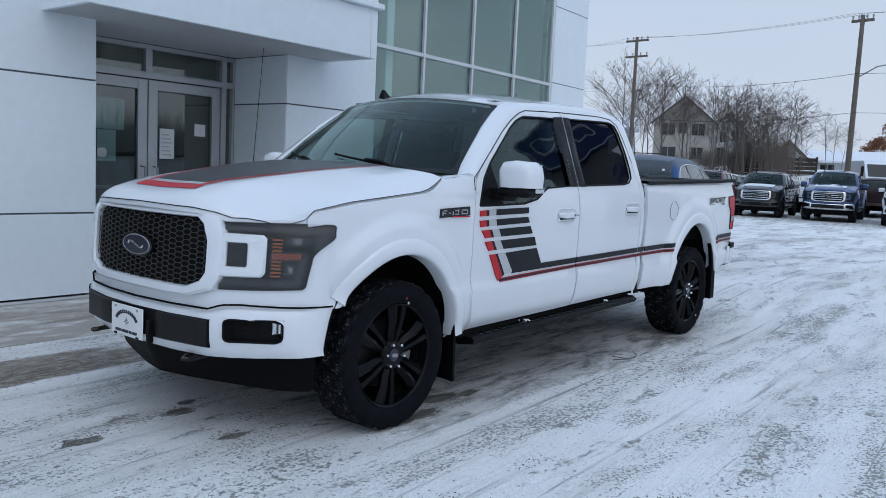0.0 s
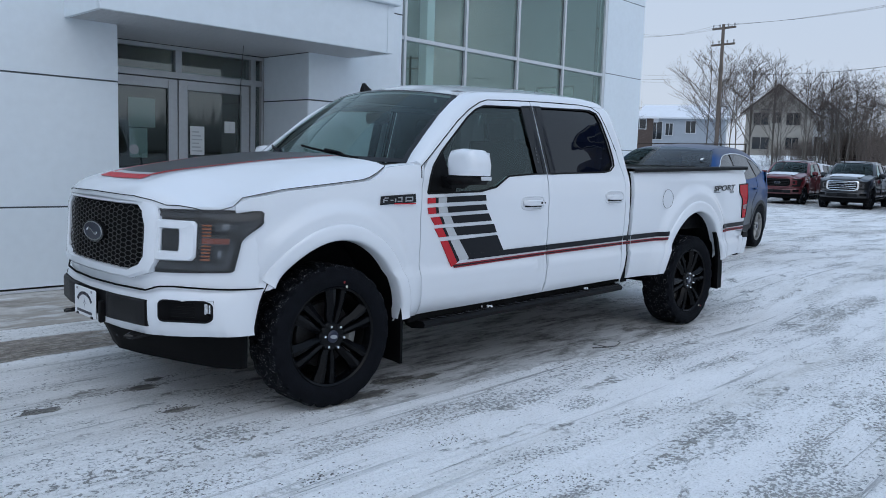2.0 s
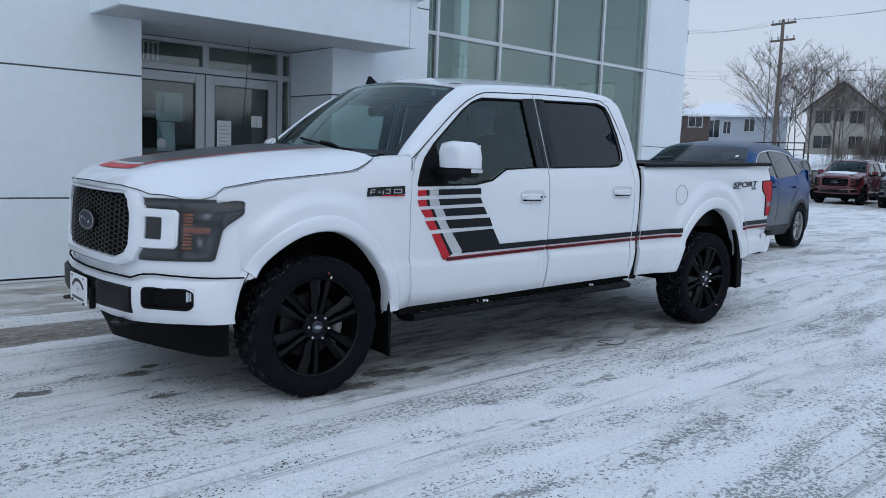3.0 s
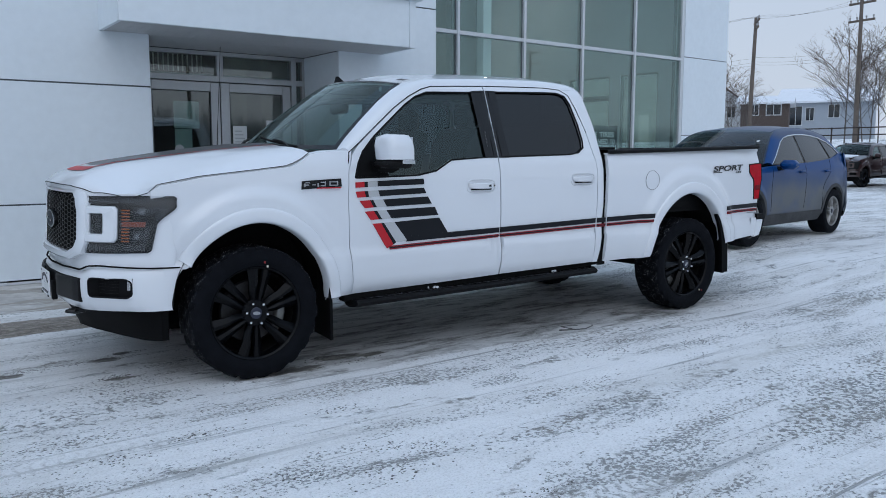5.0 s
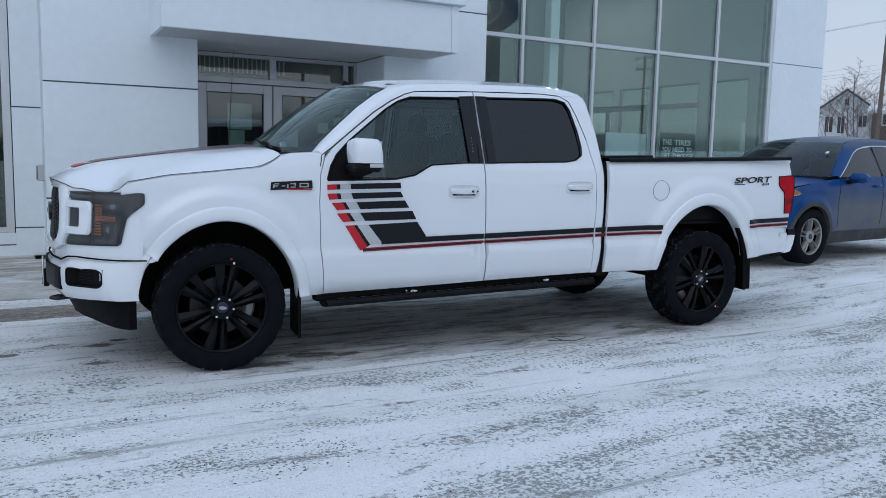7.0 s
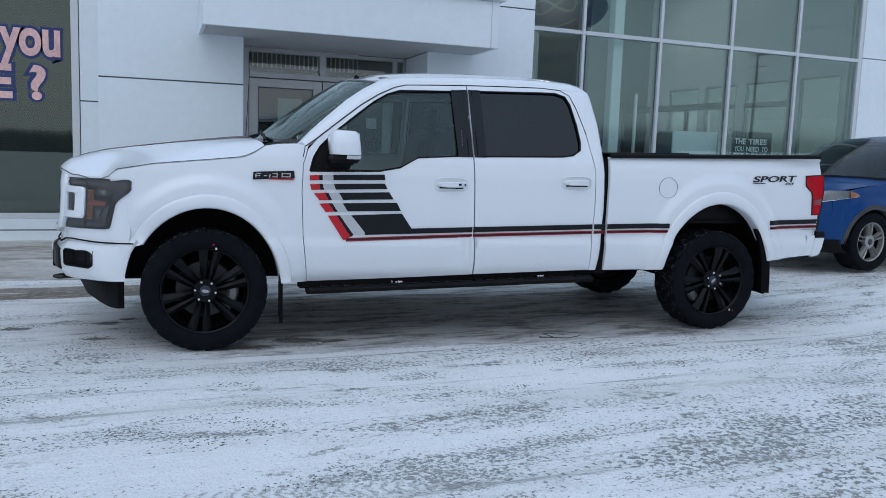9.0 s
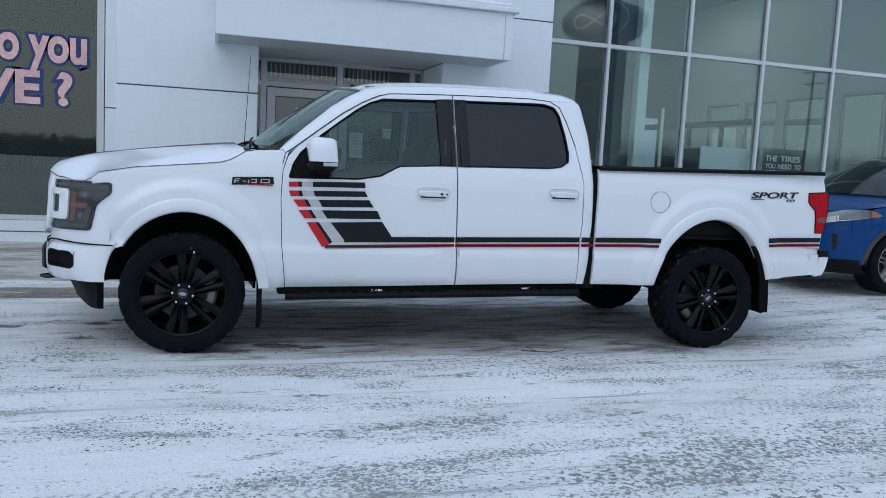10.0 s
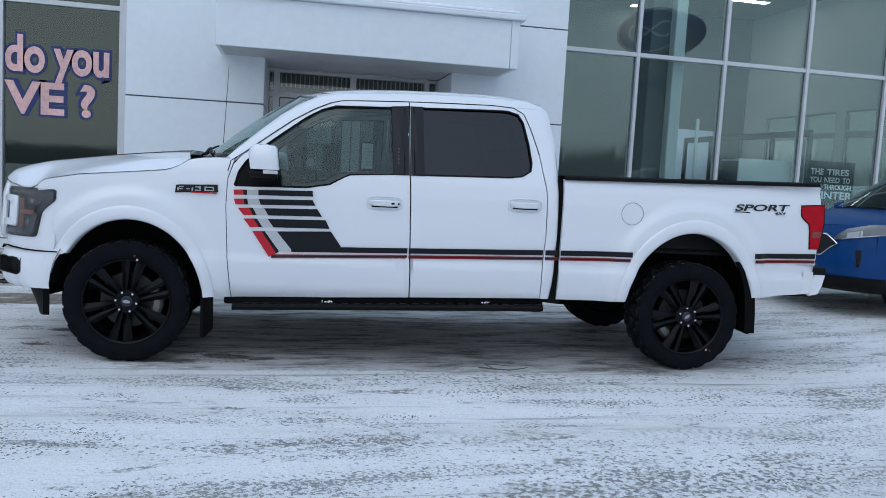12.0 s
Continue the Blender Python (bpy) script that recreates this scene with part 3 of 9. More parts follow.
def build_ground():
    xs, ys = axis(-3.0, 17.0, 0.16, 900.0), axis(-4.0, 9.0, 0.16, 900.0)
    vs, bare, shade_grime, sand = [], [], [], []
    for y in ys:
        for x in xs:
            vs.append((x, y, surface_z(x, y)))
            bare.append(bare_shaded_ground(x, y))
            shade_grime.append(shaded_grimy_snow(x, y))
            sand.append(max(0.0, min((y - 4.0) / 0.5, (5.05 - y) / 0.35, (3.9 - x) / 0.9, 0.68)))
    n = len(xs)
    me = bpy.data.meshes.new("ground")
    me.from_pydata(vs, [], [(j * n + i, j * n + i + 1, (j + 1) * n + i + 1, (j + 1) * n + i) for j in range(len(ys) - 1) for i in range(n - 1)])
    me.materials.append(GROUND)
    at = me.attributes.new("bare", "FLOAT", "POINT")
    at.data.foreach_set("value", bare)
    me.attributes.new("shade_grime", "FLOAT", "POINT").data.foreach_set("value", shade_grime)
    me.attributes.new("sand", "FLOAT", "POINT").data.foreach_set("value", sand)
    me.polygons.foreach_set("use_smooth", [True] * len(me.polygons))
    tagged(new("ground", me), "packed driven snow with gritty tyre streaks and bare patches", "ground", kind="structure")


build_ground()


def crumbs(name, label, places, mat, seed, rise):
    """Loose crumbs that lie on the snow: flattened, uneven little lumps."""
    r = random.Random(seed)
    vs, fs = [], []
    for x, y, a in places:
        k, z, t0 = len(vs), surface_z(x, y), r.uniform(0, 6.28)
        for q in range(5):
            w = a * r.uniform(0.55, 1.25)
            vs.append((x + 1.35 * w * math.cos(t0 + q * 1.257), y + 0.8 * w * math.sin(t0 + q * 1.257), z - 0.0015))
        vs.append((x + a * r.uniform(-0.3, 0.3), y + a * r.uniform(-0.3, 0.3), z + 0.001 + a * rise * r.uniform(0.5, 1.2)))
        fs += [(k + q, k + (q + 1) % 5, k + 5) for q in range(5)]
    me = bpy.data.meshes.new(name)
    me.from_pydata(vs, [], fs)
    me.materials.append(mat)
    tagged(new(name, me), label, "grit" if mat == GRIT else "snow lumps", kind="stuff")


def scatter():
    r = random.Random(31)
    # worn places where grit has come through the crust: centre, half-length along the drive
    worn = ((2.61, 3.25, 0.15), (2.82, 3.37, 0.09), (2.02, 3.18, 0.13), (2.19, 3.23, 0.10), (2.57, 2.74, 0.11), (2.48, 2.40, 0.10), (3.82, 2.40, 0.13), (3.99, 2.22, 0.12), (2.07, 1.70, 0.16), (2.15, 1.34, 0.18), (2.61, 1.44, 0.17), (3.35, 1.36, 0.12), (2.80, 0.71, 0.14), (3.24, 0.74, 0.16), (3.42, 0.66, 0.12), (6.27, 1.16, 0.22), (5.91, 0.91, 0.10), (4.93, 0.93, 0.13), (6.99, 1.25, 0.17), (5.50, 1.36, 0.25), (5.79, 1.49, 0.15), (7.70, 1.31, 0.16), (6.58, -0.14, 0.13), (8.55, 2.31, 0.14), (6.83, 0.84, 0.18), (3.13, 0.50, 0.20), (3.46, -0.06, 0.22))
    grit, lumps = [], []
    for x, y, a in worn:
        for k in range(int(420 * a)):
            grit.append((x + r.gauss(0, 0.65) * a, y + r.gauss(0, 0.27) * a, r.uniform(0.003, 0.010)))
    while len(grit) < 5200:
        x, y = r.uniform(-0.5, 13.0), r.uniform(-3.2, 3.4)
        if noise.noise((x * 0.22 + 7.0, y * 1.7 + 0.1 * x, 2.0)) + 0.5 * noise.noise((x * 0.9, y * 2.9, 5.0)) + r.uniform(-0.25, 0.05) > 0.0:
            grit.append((x, y, r.uniform(0.002, 0.006) * (1.5 if r.random() < 0.06 else 1.0)))
    while len(lumps) < 1500:
        x, y = r.uniform(-0.5, 13.0), r.uniform(-3.2, 1.9)
        if noise.noise((x * 0.3 + 2.0, y * 1.5, 9.0)) + r.uniform(-0.3, 0.1) > 0.0:
            lumps.append((x, y, r.uniform(0.003, 0.009)))
    crumbs("ground_grit", "dark grit strewn over the packed snow", grit, GRIT, 3, 0.28)
    crumbs("snow_lumps", "small loose lumps of snow on the drive", lumps, SNOW, 4, 0.35)
    # a bent twig that lies on the snow
    tw = thing("twig", "small bent dark twig lying on the snow", "twig", Matrix.Translation((5.81, 1.95, 0.012)))
    part("stem", Geo().tube([(-0.17, 0.03, 0.004), (-0.08, -0.05, 0.012), (0.03, -0.06, 0.006), (0.14, -0.03, 0.010), (0.19, 0.02, 0.004)], 0.006, 5, 0.003), GRIT, tw)
    part("shoot", Geo().tube([(-0.08, -0.05, 0.012), (-0.12, 0.06, 0.02), (-0.02, 0.09, 0.008), (0.06, 0.05, 0.006)], 0.004, 5, 0.002), GRIT, tw)


GRIT = simple("dark_grit", (0.13, 0.125, 0.12), 0.85, vary=0.5, scale=12)
scatter()

# ---- dealership ----
ENTRY = Matrix.Translation((4.08, 6.56, 0)) @ pose(0, 0, 0, 0, 0, -2.0)


def panel_wall(name, label, x0, x1, z0, z1, y, depth, zj=(), xj=(), m=None, parent=None):
    """A clad wall facing -y: dark backing and a sheet-metal panel for each field between the joints."""
    w = part(name, Geo().box(x0, x1, y + 0.012, y + depth, z0, z1), JOINT, parent, m=m)
    if parent is None:
        tagged(w, label, "wall", kind="structure")
    xs = [x0, *xj, x1]
    zs = [z0, *[z for z in zj if z0 < z < z1], z1]
    for a, b in zip(xs, xs[1:]):
        for c, d in zip(zs, zs[1:]):
            part("panel", Geo().box(a + (0 if a == x0 else 0.006), b - (0 if b == x1 else 0.006), y, y + 0.014, c + (0 if c == z0 else 0.008), d - (0 if d == z1 else 0.008), 0.002), PANEL, w)
    return w


def side_wall(name, label, x, y0, y1, z0, z1, face, zj, m):
    """A clad return wall at x, whose panels face -x (face -1) or +x (face 1)."""
    w = part(name, Geo().box(x - face * 0.012, x - face * 0.10, y0, y1, z0, z1), JOINT, m=m)
    tagged(w, label, "wall", kind="structure")
    zs = [z0, *[z for z in zj if z0 < z < z1], z1]
    for c, d in zip(zs, zs[1:]):
        part("panel", Geo().box(x, x - face * 0.014, y0, y1, c + (0 if c == z0 else 0.008), d - (0 if d == z1 else 0.008), 0.002), PANEL, w)
    return w


JOINTS = (0.853, 2.075, 3.27, 4.50, 5.70)
white = "white metal panel wall with thin dark joints"
panel_wall("wall_entry_west", white, -1.565, 0.0, 0.10, 6.4, 0.0, 0.30, JOINTS, m=ENTRY)
panel_wall("wall_entry_east", white, 2.275, 3.74, 0.10, 6.4, 0.0, 0.30, JOINTS, m=ENTRY)
panel_wall("wall_entry_over_door", white, 0.0, 2.275, 2.70, 6.4, 0.004, 0.30, JOINTS, m=ENTRY)
side_wall("wall_entry_west_return", white, -1.569, 0.012, 1.80, 0.08, 6.4, -1, JOINTS, ENTRY)
side_wall("wall_entry_east_return", white, 3.744, 0.012, 2.0, 0.08, 6.4, 1, JOINTS, ENTRY)
side_wall("wall_recess_east", white, 2.271, 0.012, 0.953, 0.08, 2.62, -1, JOINTS, ENTRY)
side_wall("wall_recess_west", white, 0.004, 0.012, 0.953, 0.08, 2.62, 1, JOINTS, ENTRY)


def canopy():
    c = thing("entrance_canopy", "boxy white canopy with a slatted grey soffit over the doors", "canopy", ENTRY)
    part("fascia", Geo().box(-0.50, 2.79, -0.80, -0.76, 2.62, 3.16, 0.004), PANEL, c)
    part("fascia_end", Geo().box(2.794, 2.892, -0.80, -0.76, 2.62, 3.20, 0.004), PANEL, c)
    for x, nm in ((-0.50, "cheek"), (2.85, "cheek")):
        part(nm, Geo().box(x, x + 0.04, -0.758, 0.0, 2.62, 3.16, 0.004), PANEL, c)
    part("coping", Geo().box(-0.56, 2.95, -0.86, 0.0, 3.162, 3.23, 0.012), PANEL, c)
    part("roof_snow", Geo().box(-0.50, 2.89, -0.80, -0.02, 3.23, 3.285, 0.025), SNOW, c, "thin cap of snow")
    s = part("soffit", Geo().box(-0.46, 2.85, -0.756, -0.004, 2.640, 2.66), SOFFIT, c)
    k = -0.75
    while k < -0.03:
        part("soffit_slat", Geo().box(-0.46, 2.85, k, k + 0.070, 2.624, 2.642, 0.003), SOFFIT, s)
        k += 0.078
    return c


canopy()


def recess_ceiling():
    s = tagged(part("ceiling_recess", Geo().box(0.0, 2.275, 0.0, 1.0, 2.645, 2.70), SOFFIT, m=ENTRY), "slatted grey soffit over the recess", "ceiling", kind="structure")
    g = Geo()
    for k in range(12):
        g.box(0.002, 2.268, 0.016 + k * 0.078, 0.086 + k * 0.078, 2.626, 2.645, 0.003)
    part("soffit_slats", g, SOFFIT, s)


recess_ceiling()


def entrance_doors():
    """Double glazed doors with transom lights, side lights, pull bars and notices."""
    y = 0.955
    fr = thing("door_1", "pair of grey aluminium glazed doors with a transom", "door", ENTRY, kind="structure")
    g = Geo()
    for x0, x1 in ((0.0, 0.030), (0.085, 0.165), (2.085, 2.155), (2.240, 2.271)):
        g.box(x0, x1, y, y + 0.12, 0.08, 2.62, 0.003)
    g.box(0.030, 2.240, y + 0.001, y + 0.12, 2.575, 2.62, 0.003)
    g.box(0.030, 2.240, y + 0.001, y + 0.12, 2.255, 2.325, 0.003)
    g.box(1.085, 1.165, y + 0.001, y + 0.12, 2.325, 2.575, 0.003)
    part("door_frame", g, ALU, fr)
    for x0, x1, z0, z1 in ((0.165, 1.085, 2.325, 2.575), (1.165, 2.085, 2.325, 2.575), (0.030, 0.085, 0.10, 2.255), (0.030, 0.085, 2.325, 2.575), (2.155, 2.240, 0.10, 2.255), (2.155, 2.240, 2.325, 2.575)):
        part("pane", Geo().box(x0, x1, y + 0.05, y + 0.056, z0, z1), GLASS_DOOR, fr)
    for x0, x1, hx in ((0.172, 1.120, 1.05), (1.132, 2.078, 1.202)):
        d = Geo()
        d.box(x0, x0 + 0.115, y + 0.02, y + 0.07, 0.09, 2.245, 0.003)
        d.box(x1 - 0.115, x1, y + 0.02, y + 0.07, 0.09, 2.245, 0.003)
        d.box(x0 + 0.115, x1 - 0.115, y + 0.021, y + 0.07, 2.135, 2.245, 0.003)
        d.box(x0 + 0.115, x1 - 0.115, y + 0.021, y + 0.07, 0.09, 0.36, 0.003)
        leaf = part("door_leaf", d, ALU, fr)
        part("pane", Geo().box(x0 + 0.115, x1 - 0.115, y + 0.042, y + 0.048, 0.36, 2.135), GLASS_DOOR, leaf)
        part("pane_bead", Geo().tube([(x0 + 0.118, y + 0.02, 0.365), (x1 - 0.118, y + 0.02, 0.365), (x1 - 0.118, y + 0.02, 2.13), (x0 + 0.118, y + 0.02, 2.13), (x0 + 0.118, y + 0.02, 0.365)], 0.006, 4), JOINT, leaf)
        part("pull_bar", Geo().tube([(hx, y + 0.02, 0.95), (hx, y - 0.06, 0.96), (hx, y - 0.06, 1.28), (hx, y + 0.02, 1.29)], 0.012, 8), STEEL, leaf)
        part("push_bar", Geo().tube([(x0 + 0.13, y + 0.12, 1.05), (x1 - 0.13, y + 0.12, 1.05)], 0.02, 8), STEEL, leaf)
    notice = part("notice", Geo().box(1.285, 1.47, y + 0.036, y + 0.040, 1.38, 1.72), PAPER, fr, "pale posted notice")
    for k in range(6):
        part("notice_line", Geo().box(1.31, 1.44 - 0.02 * (k % 3), y + 0.033, y + 0.037, 1.42 + k * 0.045, 1.435 + k * 0.045), ALU, notice)
    for x0, x1, z0, z1 in ((0.545, 0.86, 1.675, 2.005), (0.555, 0.765, 1.33, 1.665)):
        part("notice", Geo().box(x0, x1, y + 0.051, y + 0.054, z0, z1), PAPER, fr, "pale sheet taped inside the door glass")
    part("transom_ledge", Geo().box(0.165, 2.085, y + 0.122, y + 0.20, 2.30, 2.352, 0.004), ALU_LIGHT, fr)
    n2 = part("notice", Geo().box(1.74, 1.885, y + 0.036, y + 0.040, 1.66, 1.80), PAPER, fr, "small white card")
    part("notice_line", Geo().box(1.812, 1.816, y + 0.033, y + 0.037, 1.67, 1.79), ALU, n2)
    part("door_sticker", Geo().prism([(0.055 * math.cos(t), 0.055 * math.sin(t)) for t in [2 * math.pi * k / 20 for k in range(20)]], lambda u, v, w: Vector((0.60 + u, y + w, 1.42 + v)), 0.036, 0.040), STEEL, fr)


entrance_doors()


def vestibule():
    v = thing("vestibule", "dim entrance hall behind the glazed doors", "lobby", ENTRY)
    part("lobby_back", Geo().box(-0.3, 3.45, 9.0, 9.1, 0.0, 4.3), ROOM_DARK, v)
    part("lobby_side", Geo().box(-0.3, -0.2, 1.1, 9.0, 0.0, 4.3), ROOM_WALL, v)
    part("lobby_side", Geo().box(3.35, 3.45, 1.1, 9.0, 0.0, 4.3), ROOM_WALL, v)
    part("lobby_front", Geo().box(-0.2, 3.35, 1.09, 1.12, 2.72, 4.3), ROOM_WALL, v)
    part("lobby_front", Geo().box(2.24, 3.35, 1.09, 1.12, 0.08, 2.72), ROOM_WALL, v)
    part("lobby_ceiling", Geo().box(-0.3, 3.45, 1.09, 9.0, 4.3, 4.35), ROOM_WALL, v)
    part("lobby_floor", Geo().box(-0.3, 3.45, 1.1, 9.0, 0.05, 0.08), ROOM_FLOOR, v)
    rail = thing("gallery_railing", "white barred railing along an upper gallery", "railing", ENTRY)
    part("gallery_edge", Geo().box(-0.18, 3.33, 7.42, 8.99, 2.80, 3.02, 0.01), ROOM_DARK, rail)
    part("top_rail", Geo().box(-0.18, 3.17, 7.42, 7.47, 3.36, 3.40, 0.006), PAPER, rail)
    bar = Geo().box(-0.012, 0.012, -0.012, 0.012, 3.02, 3.36).mesh("baluster", PAPER)
    for k in range(35):
        part("baluster", bar, PAPER, rail, m=Matrix.Translation((-0.12 + k * 0.096, 7.445, 0)))
    lamp = thing("ceiling_light", "white linear hall ceiling light, lit", "ceiling light", ENTRY, "showroom lights")
    part("housing", Geo().box(1.5, 2.9, 5.4, 5.6, 4.22, 4.30, 0.01), ALU_LIGHT, lamp)
    part("diffuser", Geo().box(1.53, 2.87, 5.43, 5.57, 4.205, 4.219), LAMP_GLOW, lamp)


vestibule()

FACE, GLASS_Y = 8.30, 8.36
MUL = [8.21, 9.715, 11.22, 12.72, 14.235, 15.775]


def curtain(name, label, xs, z_sill, z_mid, z_head, pane=GLASS_SHOP):
    """Tall shop window: mullions, transom and a pane in each field."""
    w = thing(name, label, "window", kind="structure")
    for x in xs:
        wd = 0.045 if x in (xs[0], xs[-1]) else 0.028
        part("mullion", Geo().box(x - wd, x + wd, GLASS_Y - 0.055, GLASS_Y + 0.09, z_sill, z_head, 0.004), ALU_LIGHT, w)
    for a, b in zip(xs, xs[1:]):
        for z in (z_sill + 0.035, z_mid, z_head - 0.035):
            part("transom", Geo().box(a + 0.028, b - 0.028, GLASS_Y - 0.050, GLASS_Y + 0.088, z - 0.032, z + 0.032, 0.004), ALU_LIGHT, w)
        for z0, z1 in ((z_sill + 0.06, z_mid - 0.03), (z_mid + 0.03, z_head - 0.06)):
            part("pane", Geo().box(a + 0.02, b - 0.02, GLASS_Y, GLASS_Y + 0.008, z0, z1), pane, w)
            # dark strips painted in for the shaded side faces of the mullions
            for x in (a + 0.034, b - 0.034):
                part("mullion_shade", Geo().box(x - 0.011, x + 0.011, GLASS_Y - 0.006, GLASS_Y - 0.001, z0, z1), JOINT, w)
    return w


curtain("window_1", "tall showroom window in pale aluminium mullions", [7.70, *MUL], 0.32, 3.375, 6.0)
curtain("window_2", "tall showroom window beside the entrance", [-5.15, -3.7, -2.22, -0.76, 0.70, 2.20], 0.34, 3.33, 6.0, GLASS_TINTED)
panel_wall("wall_front_east", white, 15.825, 17.395, 0.05, 6.6, FACE, 0.30, (0.40, 1.78, 3.43, 5.08))
panel_wall("wall_front_strip", white, 2.255, 2.60, 0.05, 6.6, FACE, 0.30, (0.40, 1.87, 3.43, 5.08))
panel_wall("wall_front_head", white, 7.6, 15.825, 6.0, 6.6, FACE + 0.004, 0.30)
panel_wall("wall_front_head_west", white, -9.0, 2.255, 6.0, 6.6, FACE + 0.004, 0.30)
panel_wall("wall_front_base", white, 7.6, 15.825, 0.05, 0.32, FACE + 0.004, 0.30, xj=(9.745, 12.75))
panel_wall("wall_front_base_west", white, -9.0, 2.255, 0.05, 0.34, FACE + 0.004, 0.30, zj=(0.19,))
panel_wall("wall_front_west", white, -9.0, -5.2, 0.34, 6.0, FACE + 0.002, 0.30, (1.87, 3.43, 5.08))


def building_shell():
    def wall(nm, g, mat, label):
        tagged(part(nm, g, mat), label, "wall", kind="structure")
    side = Geo()
    spans = [(8.6, 9.62), (10.05, 11.22), (11.55, 12.98), (13.27, 14.45), (14.70, 16.02)]
    y = FACE + 0.30
    for a, b in spans[1:]:
        side.box(17.25, 17.39, y, a, 0.0, 6.6), side.box(17.25, 17.39, a, b, 0.0, 0.95), side.box(17.25, 17.39, a, b, 3.36, 6.6)
        y = b
    side.box(17.25, 17.39, y, 22.0, 0.0, 6.6)
    wall("wall_east", side, PANEL, "white metal panel side wall with tall window openings")
    for a, b in spans[1:]:
        w = thing("window_3", "tall side window in a pale frame", "window", kind="structure")
        for y0, y1, z0, z1 in ((a, a + 0.05, 0.95, 3.36), (b - 0.05, b, 0.95, 3.36), (a + 0.05, b - 0.05, 0.95, 1.0), (a + 0.05, b - 0.05, 3.31, 3.36)):
            part("window_frame", Geo().box(17.28, 17.36, y0, y1, z0, z1, 0.004), ALU, w)
        if a > 11.3:
            part("window_frame", Geo().box(17.28, 17.36, a + 0.05, b - 0.05, 2.74, 2.88, 0.004), ALU, w)
        part("pane", Geo().box(17.31, 17.318, a + 0.04, b - 0.04, 0.99, 3.32), GLASS_TINTED, w)
    wall("wall_west", Geo().box(-9.1, -9.0, FACE, 22.0, 0.0, 6.6), PANEL, "white metal panel side wall")
    back = Geo()
    # back wall with a row of daylight openings
    opens = [(8.6, 9.4), (14.9, 16.4)]
    x = -9.0
    for a, b in opens:
        back.box(x, a, 17.0, 17.15, 0.0, 6.5)
        x = b
    back.box(x, 17.25, 17.0, 17.15, 0.0, 6.5)
    for a, b in opens:
        back.box(a, b, 17.0, 17.15, 0.0, 0.9), back.box(a, b, 17.0, 17.15, 3.0, 6.5)
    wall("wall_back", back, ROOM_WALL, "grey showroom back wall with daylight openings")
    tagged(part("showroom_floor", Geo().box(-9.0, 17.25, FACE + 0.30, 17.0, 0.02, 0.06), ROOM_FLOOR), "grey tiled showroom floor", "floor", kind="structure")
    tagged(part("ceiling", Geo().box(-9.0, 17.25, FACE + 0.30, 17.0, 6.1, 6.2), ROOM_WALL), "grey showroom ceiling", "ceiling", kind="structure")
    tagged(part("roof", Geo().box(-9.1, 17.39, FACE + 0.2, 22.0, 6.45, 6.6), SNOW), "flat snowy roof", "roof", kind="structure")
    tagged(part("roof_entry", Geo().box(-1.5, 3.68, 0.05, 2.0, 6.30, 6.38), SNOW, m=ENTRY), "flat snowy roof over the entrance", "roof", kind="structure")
    # unseen dark wall, added to keep the west window dim
    wall("wall_dimmer", Geo().box(-9.0, 2.6, 9.35, 9.45, 0.06, 6.1), ROOM_DARK, "dark wall added to dim the view through the window")
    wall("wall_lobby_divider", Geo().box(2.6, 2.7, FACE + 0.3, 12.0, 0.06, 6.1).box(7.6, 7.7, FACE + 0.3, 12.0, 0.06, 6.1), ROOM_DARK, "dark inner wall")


building_shell()


